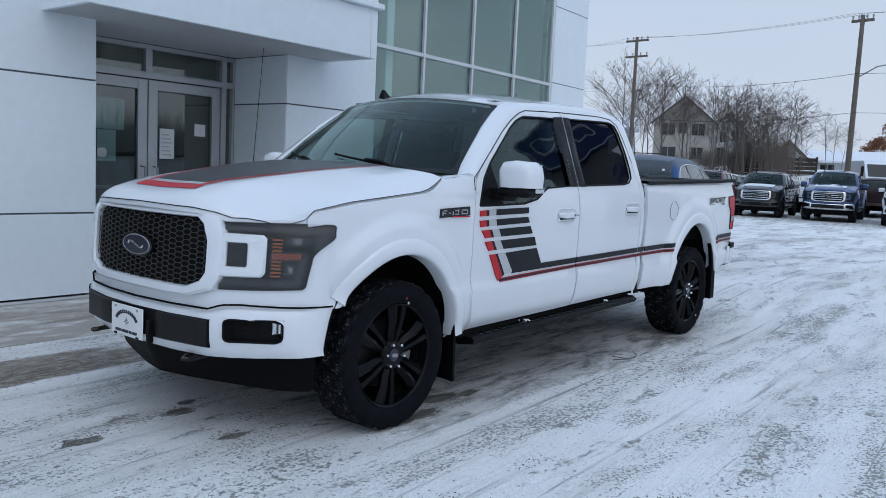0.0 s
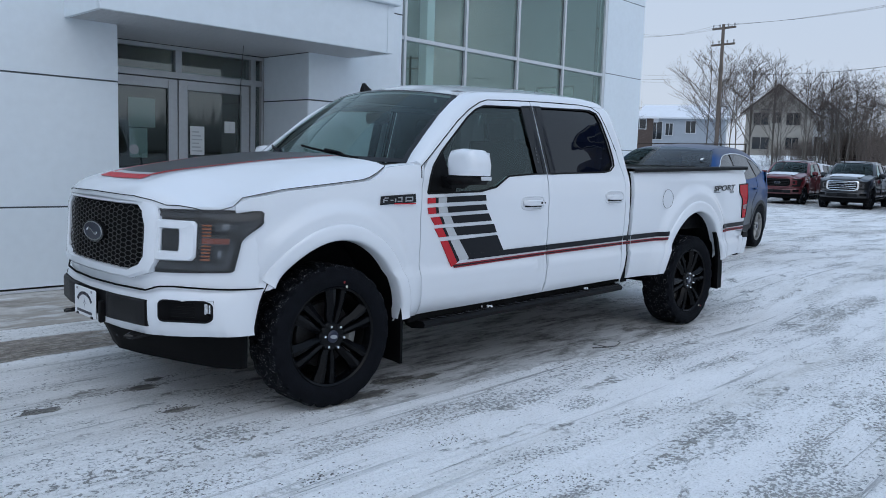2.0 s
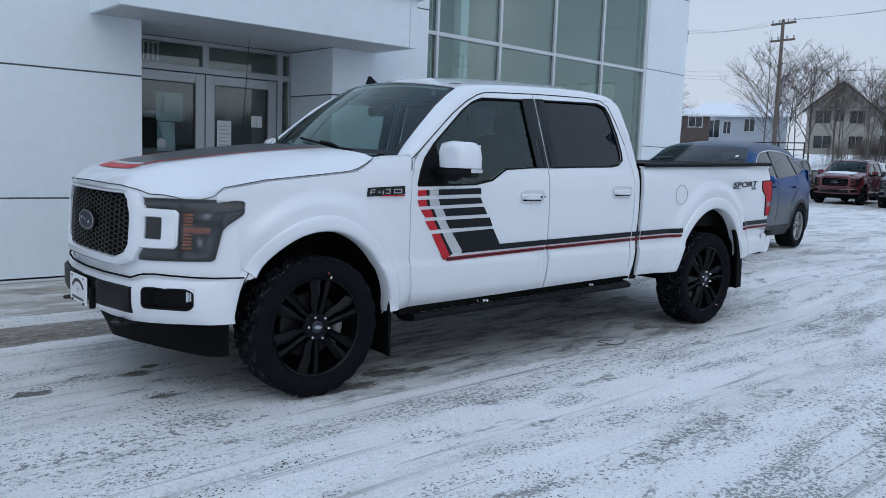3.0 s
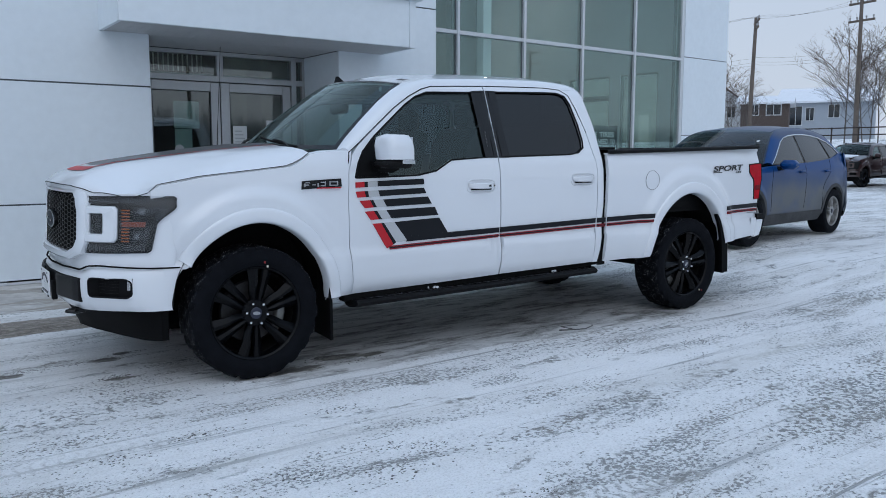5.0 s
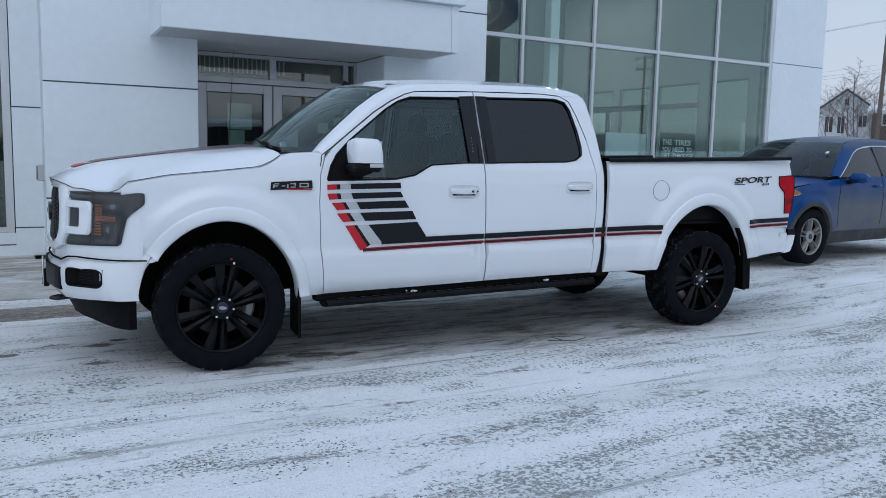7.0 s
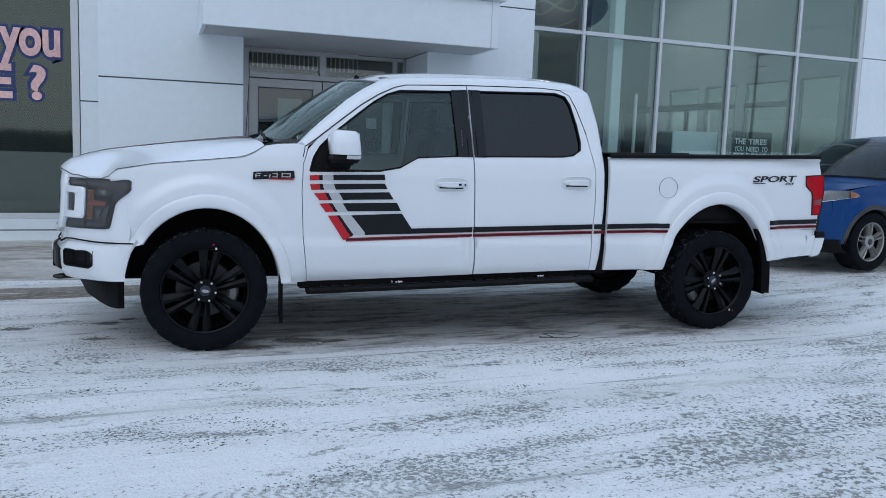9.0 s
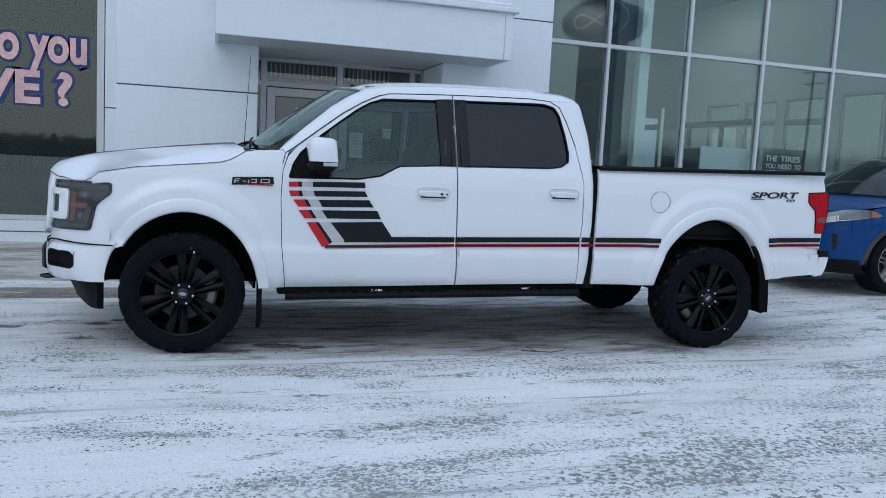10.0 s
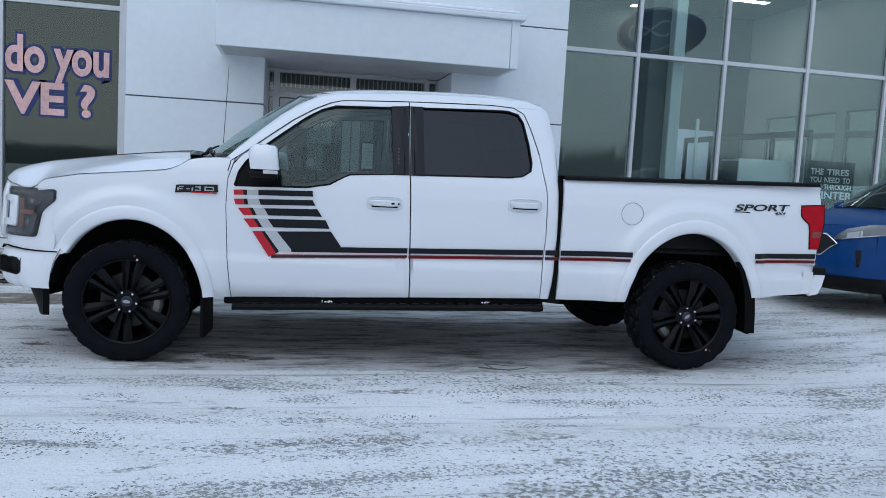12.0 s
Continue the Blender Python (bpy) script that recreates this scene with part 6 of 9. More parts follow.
def head_lamp(truck, s, paint, lod):
    """Wide C-shaped head lamp with the white bracket and its grille pocket."""
    def at(t, z, out):
        """t runs along the wrapped nose line from the grille (0) to the wing (1)."""
        pts = [(0.575, 0), (0.66, 0), (0.74, 0), (0.80, 0), (0.86, 0), (0.905, 0), (0.935, 0), (0.958, 0), (0.968, 0)]
        y = float(np.interp(t, [0, 0.18, 0.36, 0.52, 0.68, 0.80, 0.88, 0.95, 1.0], [p[0] for p in pts]))
        x = nose_x(y, z) if y < 0.95 else float(np.interp(t, [0.95, 1.0], [nose_x(0.95, z), -0.36]))
        nx, ny = -0.85 + 0.5 * t, 0.35 + 0.6 * t
        return Vector((x + nx * out, s * (y + ny * out), z))
    def plate(outline, out, cut=5, rings=4, rim=0.05):
        pts = []
        for i in range(len(outline)):
            a, b = Vector(outline[i]), Vector(outline[(i + 1) % len(outline)])
            pts += [a.lerp(b, k / cut) for k in range(cut)]
        g = Geo()
        c = sum(pts, Vector((0, 0))) / len(pts)
        n = len(pts)
        vs = [at(*p.lerp(c, k / (rings + 0.4)), out) for k in range(rings + 1) for p in pts]
        fs = [(k * n + i, k * n + (i + 1) % n, (k + 1) * n + (i + 1) % n, (k + 1) * n + i) for k in range(rings) for i in range(n)] + [tuple(rings * n + i for i in range(n))]
        b0 = len(vs)
        vs += [at(*p, out - rim) for p in pts]
        fs += [(i, b0 + i, b0 + (i + 1) % n, (i + 1) % n) for i in range(n)]
        return g.add(vs, fs)
    body = part("head_lamp", plate([(0.02, 1.118), (0.62, 1.122), (0.872, 1.120), (0.895, 1.108), (0.899, 1.058), (0.885, 1.042), (0.80, 0.985), (0.775, 0.96), (0.742, 0.812), (0.718, 0.800), (0.02, 0.790)], 0.010), LAMP_DARK, truck, "smoked C-shaped head lamp")
    if lod:
        part("light_pipe", plate([(0.45, 1.104), (0.865, 1.104), (0.882, 1.094), (0.881, 1.056), (0.79, 0.988), (0.765, 0.990), (0.775, 1.008), (0.846, 1.058), (0.846, 1.082), (0.45, 1.084)], 0.014, 3, 2, 0.006), PIPE_GREY, body)
        part("light_pipe", plate([(0.48, 0.838), (0.640, 0.840), (0.672, 0.858), (0.700, 0.955), (0.742, 0.962), (0.708, 0.83), (0.680, 0.812), (0.48, 0.812)], 0.014, 3, 2, 0.006), PIPE_GREY, body)
        part("inner_shelf", plate([(0.05, 1.100), (0.42, 1.100), (0.42, 1.078), (0.05, 1.078)], 0.0125, 3, 1, 0.004), LENS_GREY, body)
        part("inner_shelf", plate([(0.05, 0.842), (0.42, 0.842), (0.42, 0.812), (0.05, 0.812)], 0.0125, 3, 1, 0.004), LENS_GREY, body)
        for k in range(11):
            z = 0.862 + k * 0.0175
            part("amber_reflector", plate([(0.472, z + 0.008), (0.555, z + 0.008), (0.555, z), (0.472, z)], 0.0155, 2, 1, 0.004), LENS_AMBER, body)
        bar = part("marker_block", plate([(0.455, 0.985), (0.715, 0.985), (0.710, 0.938), (0.455, 0.938)], 0.0165, 3, 1, 0.004), LENS_GREY, body)
        part("marker_face", plate([(0.475, 0.976), (0.700, 0.976), (0.696, 0.947), (0.475, 0.947)], 0.0172, 3, 1, 0.004), MARKER_RED, bar)
        part("projector", plate([(0.585, 1.060), (0.78, 1.060), (0.74, 1.010), (0.585, 1.010)], 0.0145, 3, 2, 0.004), LENS_GREY, body)
        part("projector", plate([(0.585, 0.925), (0.668, 0.925), (0.655, 0.865), (0.585, 0.865)], 0.0145, 3, 2, 0.004), LENS_GREY, body)
        part("bulb_lens", plate([(0.612, 0.912), (0.645, 0.912), (0.640, 0.880), (0.612, 0.880)], 0.0165, 2, 1, 0.004), LENS_BULB, body)
        part("bulb_lens", plate([(0.640, 1.050), (0.700, 1.050), (0.690, 1.022), (0.640, 1.022)], 0.0165, 2, 1, 0.004), LENS_BULB, body)
        part("lens_cover", plate([(0.02, 1.118), (0.62, 1.122), (0.872, 1.120), (0.895, 1.108), (0.899, 1.058), (0.885, 1.042), (0.80, 0.985), (0.775, 0.96), (0.742, 0.812), (0.718, 0.800), (0.02, 0.790)], 0.022, 5, 4, 0.012), GLASS_LAMP, body)
    # bracket: ring of body colour round a dark pocket
    inn = [(0.085, 1.020), (0.265, 1.020), (0.275, 1.010), (0.275, 0.915), (0.265, 0.905), (0.085, 0.905)]
    out = [(-0.03, 1.066), (0.39, 1.062), (0.425, 1.045), (0.425, 0.878), (0.39, 0.858), (-0.03, 0.852)]
    g = Geo()
    def refine(pts):
        res = []
        for i in range(len(pts)):
            a, b = Vector(pts[i]), Vector(pts[(i + 1) % len(pts)])
            res += [a.lerp(b, k / 3) for k in range(3)]
        return res
    a, b = refine(inn), refine(out)
    n = len(a)
    prof = [(0.0, 0.012), (0.0, 0.026), (0.10, 0.034), (0.85, 0.034), (1.0, 0.022), (1.0, 0.0)]
    vs = [at(*p.lerp(q, f), o) for f, o in prof for p, q in zip(a, b)]
    fs = [(k * n + i, k * n + (i + 1) % n, (k + 1) * n + (i + 1) % n, (k + 1) * n + i) for k in range(len(prof) - 1) for i in range(n)]
    part("lamp_bracket", g.add(vs, fs), paint, truck, "body-coloured lamp bracket")
    part("bracket_mesh", plate(inn, 0.0125, 3, 2, 0.003), GLOSS_BLACK, truck)


def grille_unit(truck, paint, mat, lod):
    """Eight-sided grille: painted surround, dark backing, honeycomb bars and a blank oval emblem."""
    def at(y, z, out):
        return Vector((nose_x(y, z) - out, y, z))
    half_in = [(0.46, 1.128), (0.505, 1.095), (0.530, 1.02), (0.530, 0.87), (0.50, 0.825), (0.41, 0.790)]
    half_out = [(0.475, 1.176), (0.57, 1.140), (0.610, 1.075), (0.605, 0.845), (0.57, 0.785), (0.43, 0.742)]
    inn = half_in + [(-y, z) for y, z in reversed(half_in)]
    out = half_out + [(-y, z) for y, z in reversed(half_out)]
    def refine(pts):
        res = []
        for i in range(len(pts)):
            a, b = Vector(pts[i]), Vector(pts[(i + 1) % len(pts)])
            res += [a.lerp(b, k / 6) for k in range(6)]
        return res
    a, b = refine(inn), refine(out)
    n = len(a)
    prof = [(0.0, 0.0), (0.0, 0.034), (0.12, 0.044), (0.75, 0.046), (1.0, 0.034), (1.0, 0.0)]
    vs = [at(*p.lerp(q, f), o) for f, o in prof for p, q in zip(a, b)]
    fs = [(k * n + i, k * n + (i + 1) % n, (k + 1) * n + (i + 1) % n, (k + 1) * n + i) for k in range(len(prof) - 1) for i in range(n)]
    unit = part("grille_surround", Geo().add(vs, fs), paint if mat is not CHROME else CHROME, truck)
    g = Geo()
    g.sheet([[at(y, z, 0.009) for y in np.linspace(-0.53, 0.53, 27)] for z in (0.785, 0.84, 0.90, 0.95, 1.02, 1.08, 1.115, 1.13)])
    part("grille_backing", g, DARK, unit)
    bars = Geo()
    if lod:
        dx, dz = 0.064, 0.0262
        def inside(y, z):
            return abs(y) < float(np.interp(z, [0.785, 0.83, 0.87, 1.02, 1.095, 1.132], [0.41, 0.50, 0.53, 0.53, 0.505, 0.455])) and 0.788 < z < 1.13
        for i in range(-14, 15):
            for j in range(-2, 16):
                cy, cz = i * dx * 0.75, 0.79 + j * dz + (dz / 2 if i % 2 else 0)
                hexa = [(cy + dx / 2 * math.cos(t), cz + dz * 0.577 * math.sin(t)) for t in [math.pi / 3 * k for k in range(4)]]
                for p, q in zip(hexa, hexa[1:]):
                    if inside(*p) and inside(*q):
                        bars.tube([at(*p, 0.022), at(*q, 0.022)], 0.0027, 4)
    else:
        for z in (0.84, 0.91, 0.98, 1.05, 1.10):
            bars.box(-0.95, -0.90, -0.5, 0.5, z, z + 0.03, 0.006)
    part("grille_mesh", bars, mat if not lod else BADGE_GREY, unit)
    e = [(0.150 * math.cos(t), 0.062 * math.sin(t)) for t in [2 * math.pi * k / 36 for k in range(36)]]
    em = part("emblem", Geo().prism(e, lambda u, v, w: Vector((w, u, 0.957 + v)), -0.905, -0.962), GLOSS_BLACK, unit, "blank dark blue oval emblem")
    part("emblem_ring", Geo().tube([Vector((-0.962, u * 0.84, 0.957 + v * 0.80)) for u, v in e + e[:2]], 0.0040, 6), STEEL, em)
    part("emblem_face", Geo().prism([(u * 0.80, v * 0.76) for u, v in e], lambda u, v, w: Vector((w, u, 0.957 + v)), -0.958, -0.9645), BADGE_BLUE, em)
    part("emblem_script", Geo().tube([(-0.966, 0.07 * math.cos(t) , 0.957 + 0.014 * math.sin(2 * t)) for t in [math.pi * k / 14 for k in range(15)]], 0.005, 5), CHROME, em)


def front_bumper(truck, paint, lod, sport):
    g = Geo()
    ys = [math.copysign(0.931 * math.sin(abs(q) * math.pi / 2) ** 0.9 if abs(q) > 0 else 0, q) for q in [k / 40 for k in range(-40, 41)]]
    lip = lambda y: float(np.interp(abs(y), [0, 0.55, 0.62, 0.70, 0.975], [0.688, 0.690, 0.716, 0.722, 0.708]))
    low = lambda y: float(np.interp(abs(y), [0, 0.5, 0.62, 0.975], [0.452, 0.452, 0.458, 0.470]))
    ys = sorted([y for y in ys if all(abs(abs(y) - e) > 0.008 for e in POCKET_Y)] + [q * e for e in POCKET_Y for q in (-1, 1)])
    g.sheet([[Vector((bumper_x(y, 0.45 + 0.27 * f), y, low(y) + (lip(y) - low(y)) * f)) for y in ys] for f in (0, 0.05, 0.15, 0.325, 0.55, 0.735, 0.85, 0.94, 1.0)], lambda p: Vector((0.10 if abs(p.y) < 0.8 else -0.025, 0 if abs(p.y) < 0.8 else -math.copysign(0.06, p.y), 0)))
    n = len(ys)
    open_ = lambda f: len(f) == 4 and max(f) < 9 * n and all(0.644 < abs(g.v[i][1]) < 0.859 and 3 * n <= i < 6 * n for i in f)
    g.f = [f for f in g.f if not open_(f)]
    b = part("front_bumper", g, paint, truck)
    def at(y, z, out):
        return Vector((bumper_x(y, 0.6) - out, y, z))
    part("bumper_insert", Geo().sheet([[at(y, z, 0.004) for y in np.linspace(-0.575, 0.575, 31)] for z in (0.506, 0.512, 0.638, 0.644)], lambda p: Vector((0.03, 0, 0))), POCKET_BLACK, b, "black recess across the bumper")
    for y0, y1 in ((-0.568, -0.225), (0.165, 0.568)):
        part("insert_panel", Geo().sheet([[at(y, z, o * e) for y, e in zip(np.linspace(y0, y1, 14), [0.55, 0.93] + [1.0] * 10 + [0.93, 0.55])] for z, o in ((0.508, 0.007), (0.514, 0.017), (0.52, 0.019), (0.630, 0.019), (0.636, 0.017), (0.642, 0.007))], lambda p: Vector((0.02, 0, 0))), INSERT_GREY, b, "dark grey moulded bumper panel")
    if sport:
        part("plate_bracket", Geo().box(-1.006, -0.972, -0.197, -0.172, 0.470, 0.590, 0.006), BLACK_TRIM, b)
    seam("bumper_gap", [Vector((bumper_x(y, 0.70) - 0.003, y, lip(y) + 0.002)) for y in ys if y < 0.82], 0.006, DARK, b)
    for s in (-1, 1):
        for u, v in ((0, 0), (0, 1), (1, 0), (1, 1)):
            yc, zc = POCKET_Y[u] - 0.004 + 0.008 * u, (0.541, 0.656)[v]
            hu, hv = (1 - 2 * u) * 0.030, (1 - 2 * v) * 0.030
            arc = [at(s * (yc + hu * (1 - math.cos(q))), zc + hv * (1 - math.sin(q)), 0.006) for q in [math.pi / 2 * k / 6 for k in range(7)]]
            part("pocket_corner", Geo().add([at(s * yc, zc, 0.006)] + arc, [(0, k, k + 1) for k in range(1, 7)]), paint, b)
        fogs = part("fog_lamp_pocket", fog_plate(at, s), POCKET_BLACK, b, "black recessed fog lamp pocket")
        if lod:
            for k in range(5):
                z = 0.560 + k * 0.018
                part("pocket_rib", Geo().tube([at(s * y, z, -0.050) for y in (0.655, 0.68, 0.705, 0.73, 0.76)], 0.0035, 4), BLACK_TRIM, fogs)
            xl = bumper_x(0.858, 0.6) - 0.006
            fog = part("fog_lamp", Geo().box(xl, xl + 0.05, s * 0.778, s * 0.853, 0.572, 0.645, 0.010), GLOSS_BLACK, fogs, "small clear fog lamp")
            for k, (a0, a1) in enumerate(((0.784, 0.802), (0.806, 0.826), (0.830, 0.848))):
                part("fog_facet", Geo().sheet([[Vector((xl - 0.002 - 0.004 * ((k + j) % 2), s * y, z)) for j, y in enumerate((a0, (a0 + a1) / 2, a1))] for z in (0.580 + 0.006 * k, 0.606, 0.636)], lambda p: Vector((0.006, 0, 0))), FACET, fog)
            part("tow_hook", Geo().tube([(-0.82, s * 0.42, 0.445), (-0.93, s * 0.42, 0.44), (-0.965, s * 0.44, 0.435), (-0.93, s * 0.46, 0.43), (-0.82, s * 0.46, 0.44)], 0.013, 6), GLOSS_BLACK, b)
    if sport:
        pl = part("licence_plate", Geo().box(-1.012, -1.004, -0.152, 0.152, 0.478, 0.640, 0.004), PLATE_WHITE, b, "white dealer plate with bars and a compass mark")
        def bar(y0, y1, z0, z1):
            return Geo().box(-1.0155, -1.010, y0, y1, z0, z1)
        for k in range(13):
            t = math.pi * (0.13 + 0.74 * k / 12)
            part("plate_bar", Geo().box(-0.002, 0.002, -0.006, 0.006, -0.009, 0.009), BADGE_BLUE, pl, m=pose(-1.013, 0.105 * math.cos(t), 0.545 + 0.062 * math.sin(t), math.degrees(t) - 90, 0, 0))
        for y0, y1 in ((-0.10, -0.055), (-0.045, -0.03), (-0.02, 0.045), (0.055, 0.105)):
            part("plate_bar", bar(y0, y1, 0.497, 0.511), BADGE_BLUE, pl)
        star = Geo()
        for k in range(8):
            t = math.pi * k / 4
            r = 0.030 if k % 2 == 0 else 0.018
            star.add([(-1.0135, r * math.cos(t), 0.553 + r * math.sin(t)), (-1.0135, 0.007 * math.cos(t + 0.4), 0.553 + 0.007 * math.sin(t + 0.4)), (-1.0135, 0.007 * math.cos(t - 0.4), 0.553 + 0.007 * math.sin(t - 0.4))], [(0, 1, 2)])
        tagged(part("plate_mark", star, BADGE_BLUE, pl), kind="stuff")
        for y in (-0.105, 0.105):
            part("plate_screw", Geo().box(-1.017, -1.010, y - 0.008, y + 0.008, 0.620, 0.632, 0.002), STEEL, pl)
            part("plate_clip", Geo().box(-1.017, -1.010, y - 0.012, y + 0.012, 0.476, 0.490, 0.002), GLOSS_BLACK, pl)
    # lower air dam
    g = Geo()
    ys = [-0.88 + 1.76 * k / 32 for k in range(33)]
    foot = lambda y: float(np.interp(abs(y), [0, 0.2, 0.5, 0.74, 0.88], [-0.82, -0.78, -0.685, -0.605, -0.54]))
    g.sheet([[Vector((foot(y) - d * (1 - (abs(y) / 0.88) ** 4), y, z + (0.47 - z) * 0.08 * (abs(y) / 0.88) ** 8)) for y in ys] for z, d in ((0.470, 0.080), (0.445, 0.072), (0.435, 0.078), (0.40, 0.060), (0.34, 0.030), (0.29, 0.006), (0.268, 0.0))], lambda p: Vector((0.04, 0, 0)))
    part("air_dam", g, DAM_BLACK, truck, "black plastic lower air dam")


def fog_plate(at, s):
    """A pocket let into the bumper: four walls, a back and a narrow frame."""
    ys = np.linspace(POCKET_Y[0], POCKET_Y[1], 12)
    z0, z1 = 0.545, 0.652
    back = lambda y, z: at(s * y, z, -0.055)
    g = Geo()
    g.sheet([[back(y, z) for y in ys] for z in (z0 - 0.004, (z0 + z1) / 2, z1 + 0.004)])
    for z in (z0 - 0.004, z1 + 0.004):
        g.sheet([[at(s * y, z, 0.0) for y in ys], [back(y, z) for y in ys]])
    for y in POCKET_Y:
        g.sheet([[at(s * y, z, 0.0) for z in (z0 - 0.004, z1 + 0.004)], [back(y, z) for z in (z0 - 0.004, z1 + 0.004)]])
    r, ring = 0.026, []
    for yc, zc, a0 in ((POCKET_Y[1] - r, z0 + r, -90), (POCKET_Y[1] - r, z1 - r, 0), (POCKET_Y[0] + r, z1 - r, 90), (POCKET_Y[0] + r, z0 + r, 180)):
        ring += [at(s * (yc + r * math.cos(radians(a0 + 15 * k))), zc + r * math.sin(radians(a0 + 15 * k)), 0.003) for k in range(7)]
    g.tube(ring + ring[:2], 0.005, 5)
    return g


POCKET_Y = (0.645, 0.858)
INSERT_GREY = simple("insert_grey", (0.011, 0.011, 0.012), 0.45, vary=0.25, bump=0.1, bump_scale=200, spec=0.25)
POCKET_BLACK = simple("pocket_black", (0.006, 0.006, 0.007), 0.6, spec=0.15)
FACET = simple("lamp_facet", (0.72, 0.73, 0.74), 0.12, metal=0.8, vary=0.3, scale=60)
LAMP_DARK = simple("lamp_interior", (0.012, 0.013, 0.014), 0.4, spec=0.2)
PIPE_GREY = simple("light_pipe_grey", (0.045, 0.046, 0.049), 0.16, vary=0.3, scale=12, coat=0.5, spec=0.4)
MARKER_RED = simple("side_marker", (0.24, 0.055, 0.030), 0.3, vary=0.3, scale=40)
GLASS_LAMP = glass("lamp_cover", (0.84, 0.85, 0.86), 0.040, grow=0.45)


def badge_plate(s):
    o = [(0.298, 1.142), (0.302, 1.192), (0.330, 1.195), (0.568, 1.206), (0.572, 1.156)]
    n = len(o)
    vs = [flank(*p, s, 0.0) for p in o] + [flank(*p, s, 0.009) for p in o]
    return vs, [tuple(range(n, 2 * n))] + [(i, (i + 1) % n, n + (i + 1) % n, n + i) for i in range(n)]


def cab_top(truck, paint, lod):
    """Pillars, roof, windscreen, rear wall and what shows of the cabin."""
    for s in (-1, 1):
        low = [(0.645, 1.372), (0.722, 1.426), (0.872, 1.543), (1.041, 1.671), (1.175, 1.754), (1.292, 1.809), (1.374, 1.831), (1.60, 1.845), (1.84, 1.856), (2.15, 1.867), (2.45, 1.873), (2.60, 1.866), (2.72, 1.866), (2.82, 1.866), (2.862, 1.862)]
        top = [(0.600, 1.386, 0.862), (0.672, 1.460, 0.838), (0.808, 1.580, 0.800), (0.960, 1.708, 0.762), (1.085, 1.793, 0.730), (1.195, 1.851, 0.700), (1.32, 1.885, 0.668), (1.60, 1.912, 0.635), (1.84, 1.925, 0.635), (2.15, 1.934, 0.635), (2.45, 1.938, 0.635), (2.62, 1.937, 0.635), (2.74, 1.930, 0.640), (2.83, 1.906, 0.650), (2.872, 1.864, 0.665)]
        rows = []
        for (x0, z0), (x1, z1, y1) in zip(low, top):
            a = Vector((x0, s * (truck_side(x0, z0) + 0.002 - float(np.interp(x0, [2.70, 2.862], [0.0, 0.048]))), z0))
            b = Vector((x1, s * y1, z1))
            bulge = Vector((0, s * 0.016, 0.022)) * (1.0 if x0 < 2.5 else 0.8 if x0 < 2.7 else 0.6 if x0 < 2.8 else 0.4 if x0 < 2.85 else 0.0)
            rows.append([a, a.lerp(b, 0.2) + bulge * 0.75, a.lerp(b, 0.45) + bulge, a.lerp(b, 0.75) + bulge * 0.45, b])
        part("roof_rail", Geo().sheet(rows, lambda p: Vector((0, -s * 0.03, -0.02))), paint, truck)
        part("door_gap", Geo().tube([Vector((x, s * (truck_side(x, z) + 0.0015), z)) for x, z in ((0.628, 1.30), (0.640, 1.345), *[(x - 0.002, z - 0.002) for x, z in low[:11]], (2.60, 1.862), (2.672, 1.822), (2.718, 1.722), (2.780, 1.531))], 0.0030, 5), DARK, truck)
        # cowl end ahead of the door
        part("cowl_end", Geo().sheet([[Vector((x, s * y, z + dz)) for x, z in ((0.375, 1.360), (0.46, 1.376), (0.56, 1.383), (0.662, 1.386))] for y, dz in ((0.925, -0.006), (0.90, 0.002), (0.88, 0.004), (0.85, 0.0))]), paint, truck)
    def roof_edge(x):
        return float(np.interp(x, [1.12, 1.30, 1.60, 1.84, 2.15, 2.45, 2.66, 2.77, 2.83, 2.872], [1.845, 1.885, 1.912, 1.925, 1.934, 1.938, 1.935, 1.926, 1.906, 1.864]))
    rows = []
    for k in range(25):
        r = []
        for j in range(-8, 9):
            x0, x1 = 1.195 - 0.12 * (1 - (j / 8) ** 2), 2.872 + 0.02 * (1 - (j / 8) ** 2)
            x = x0 + (x1 - x0) * k / 24
            y = float(np.interp(x, [1.10, 1.195, 1.32, 1.60], [0.71, 0.702, 0.669, 0.637])) * j / 8
            crown = 0.064 * (1 - (j / 8) ** 2) * float(np.interp(x, [1.05, 1.3, 1.5, 2.6, 2.86], [0.80, 1.05, 1.1, 1.1, 0.6]))
            z = roof_edge(x) if x > 1.19 else 1.848
            r.append(Vector((x, y, z + crown)))
        rows.append(r)
    part("roof", Geo().sheet(rows, lambda p: Vector((0, 0, -0.03))), paint, truck)
    # windscreen
    rows = []
    for k in range(11):
        u = k / 10
        r = []
        for j in range(-8, 9):
            q = j / 8
            a = Vector((0.615 - 0.23 * (1 - q * q), 0.855 * q, 1.384 + 0.01 * (1 - q * q)))
            b = Vector((1.180 - 0.12 * (1 - q * q), 0.705 * q, 1.842 + 0.052 * (1 - q * q)))
            r.append(a.lerp(b, u) + Vector((-0.022, 0, 0.018)) * math.sin(math.pi * u) * (0.6 + 0.4 * (1 - q * q)))
        rows.append(r)
    part("windscreen", Geo().sheet(rows), GLASS_SCREEN, truck, "clear windscreen")
    seal = Geo().sheet([[p + Vector((-0.003, 0, 0.004)) for p in rows[0]], [p.lerp(q, 0.5) + Vector((-0.003, 0, 0.004)) for p, q in zip(rows[0], rows[1])]])
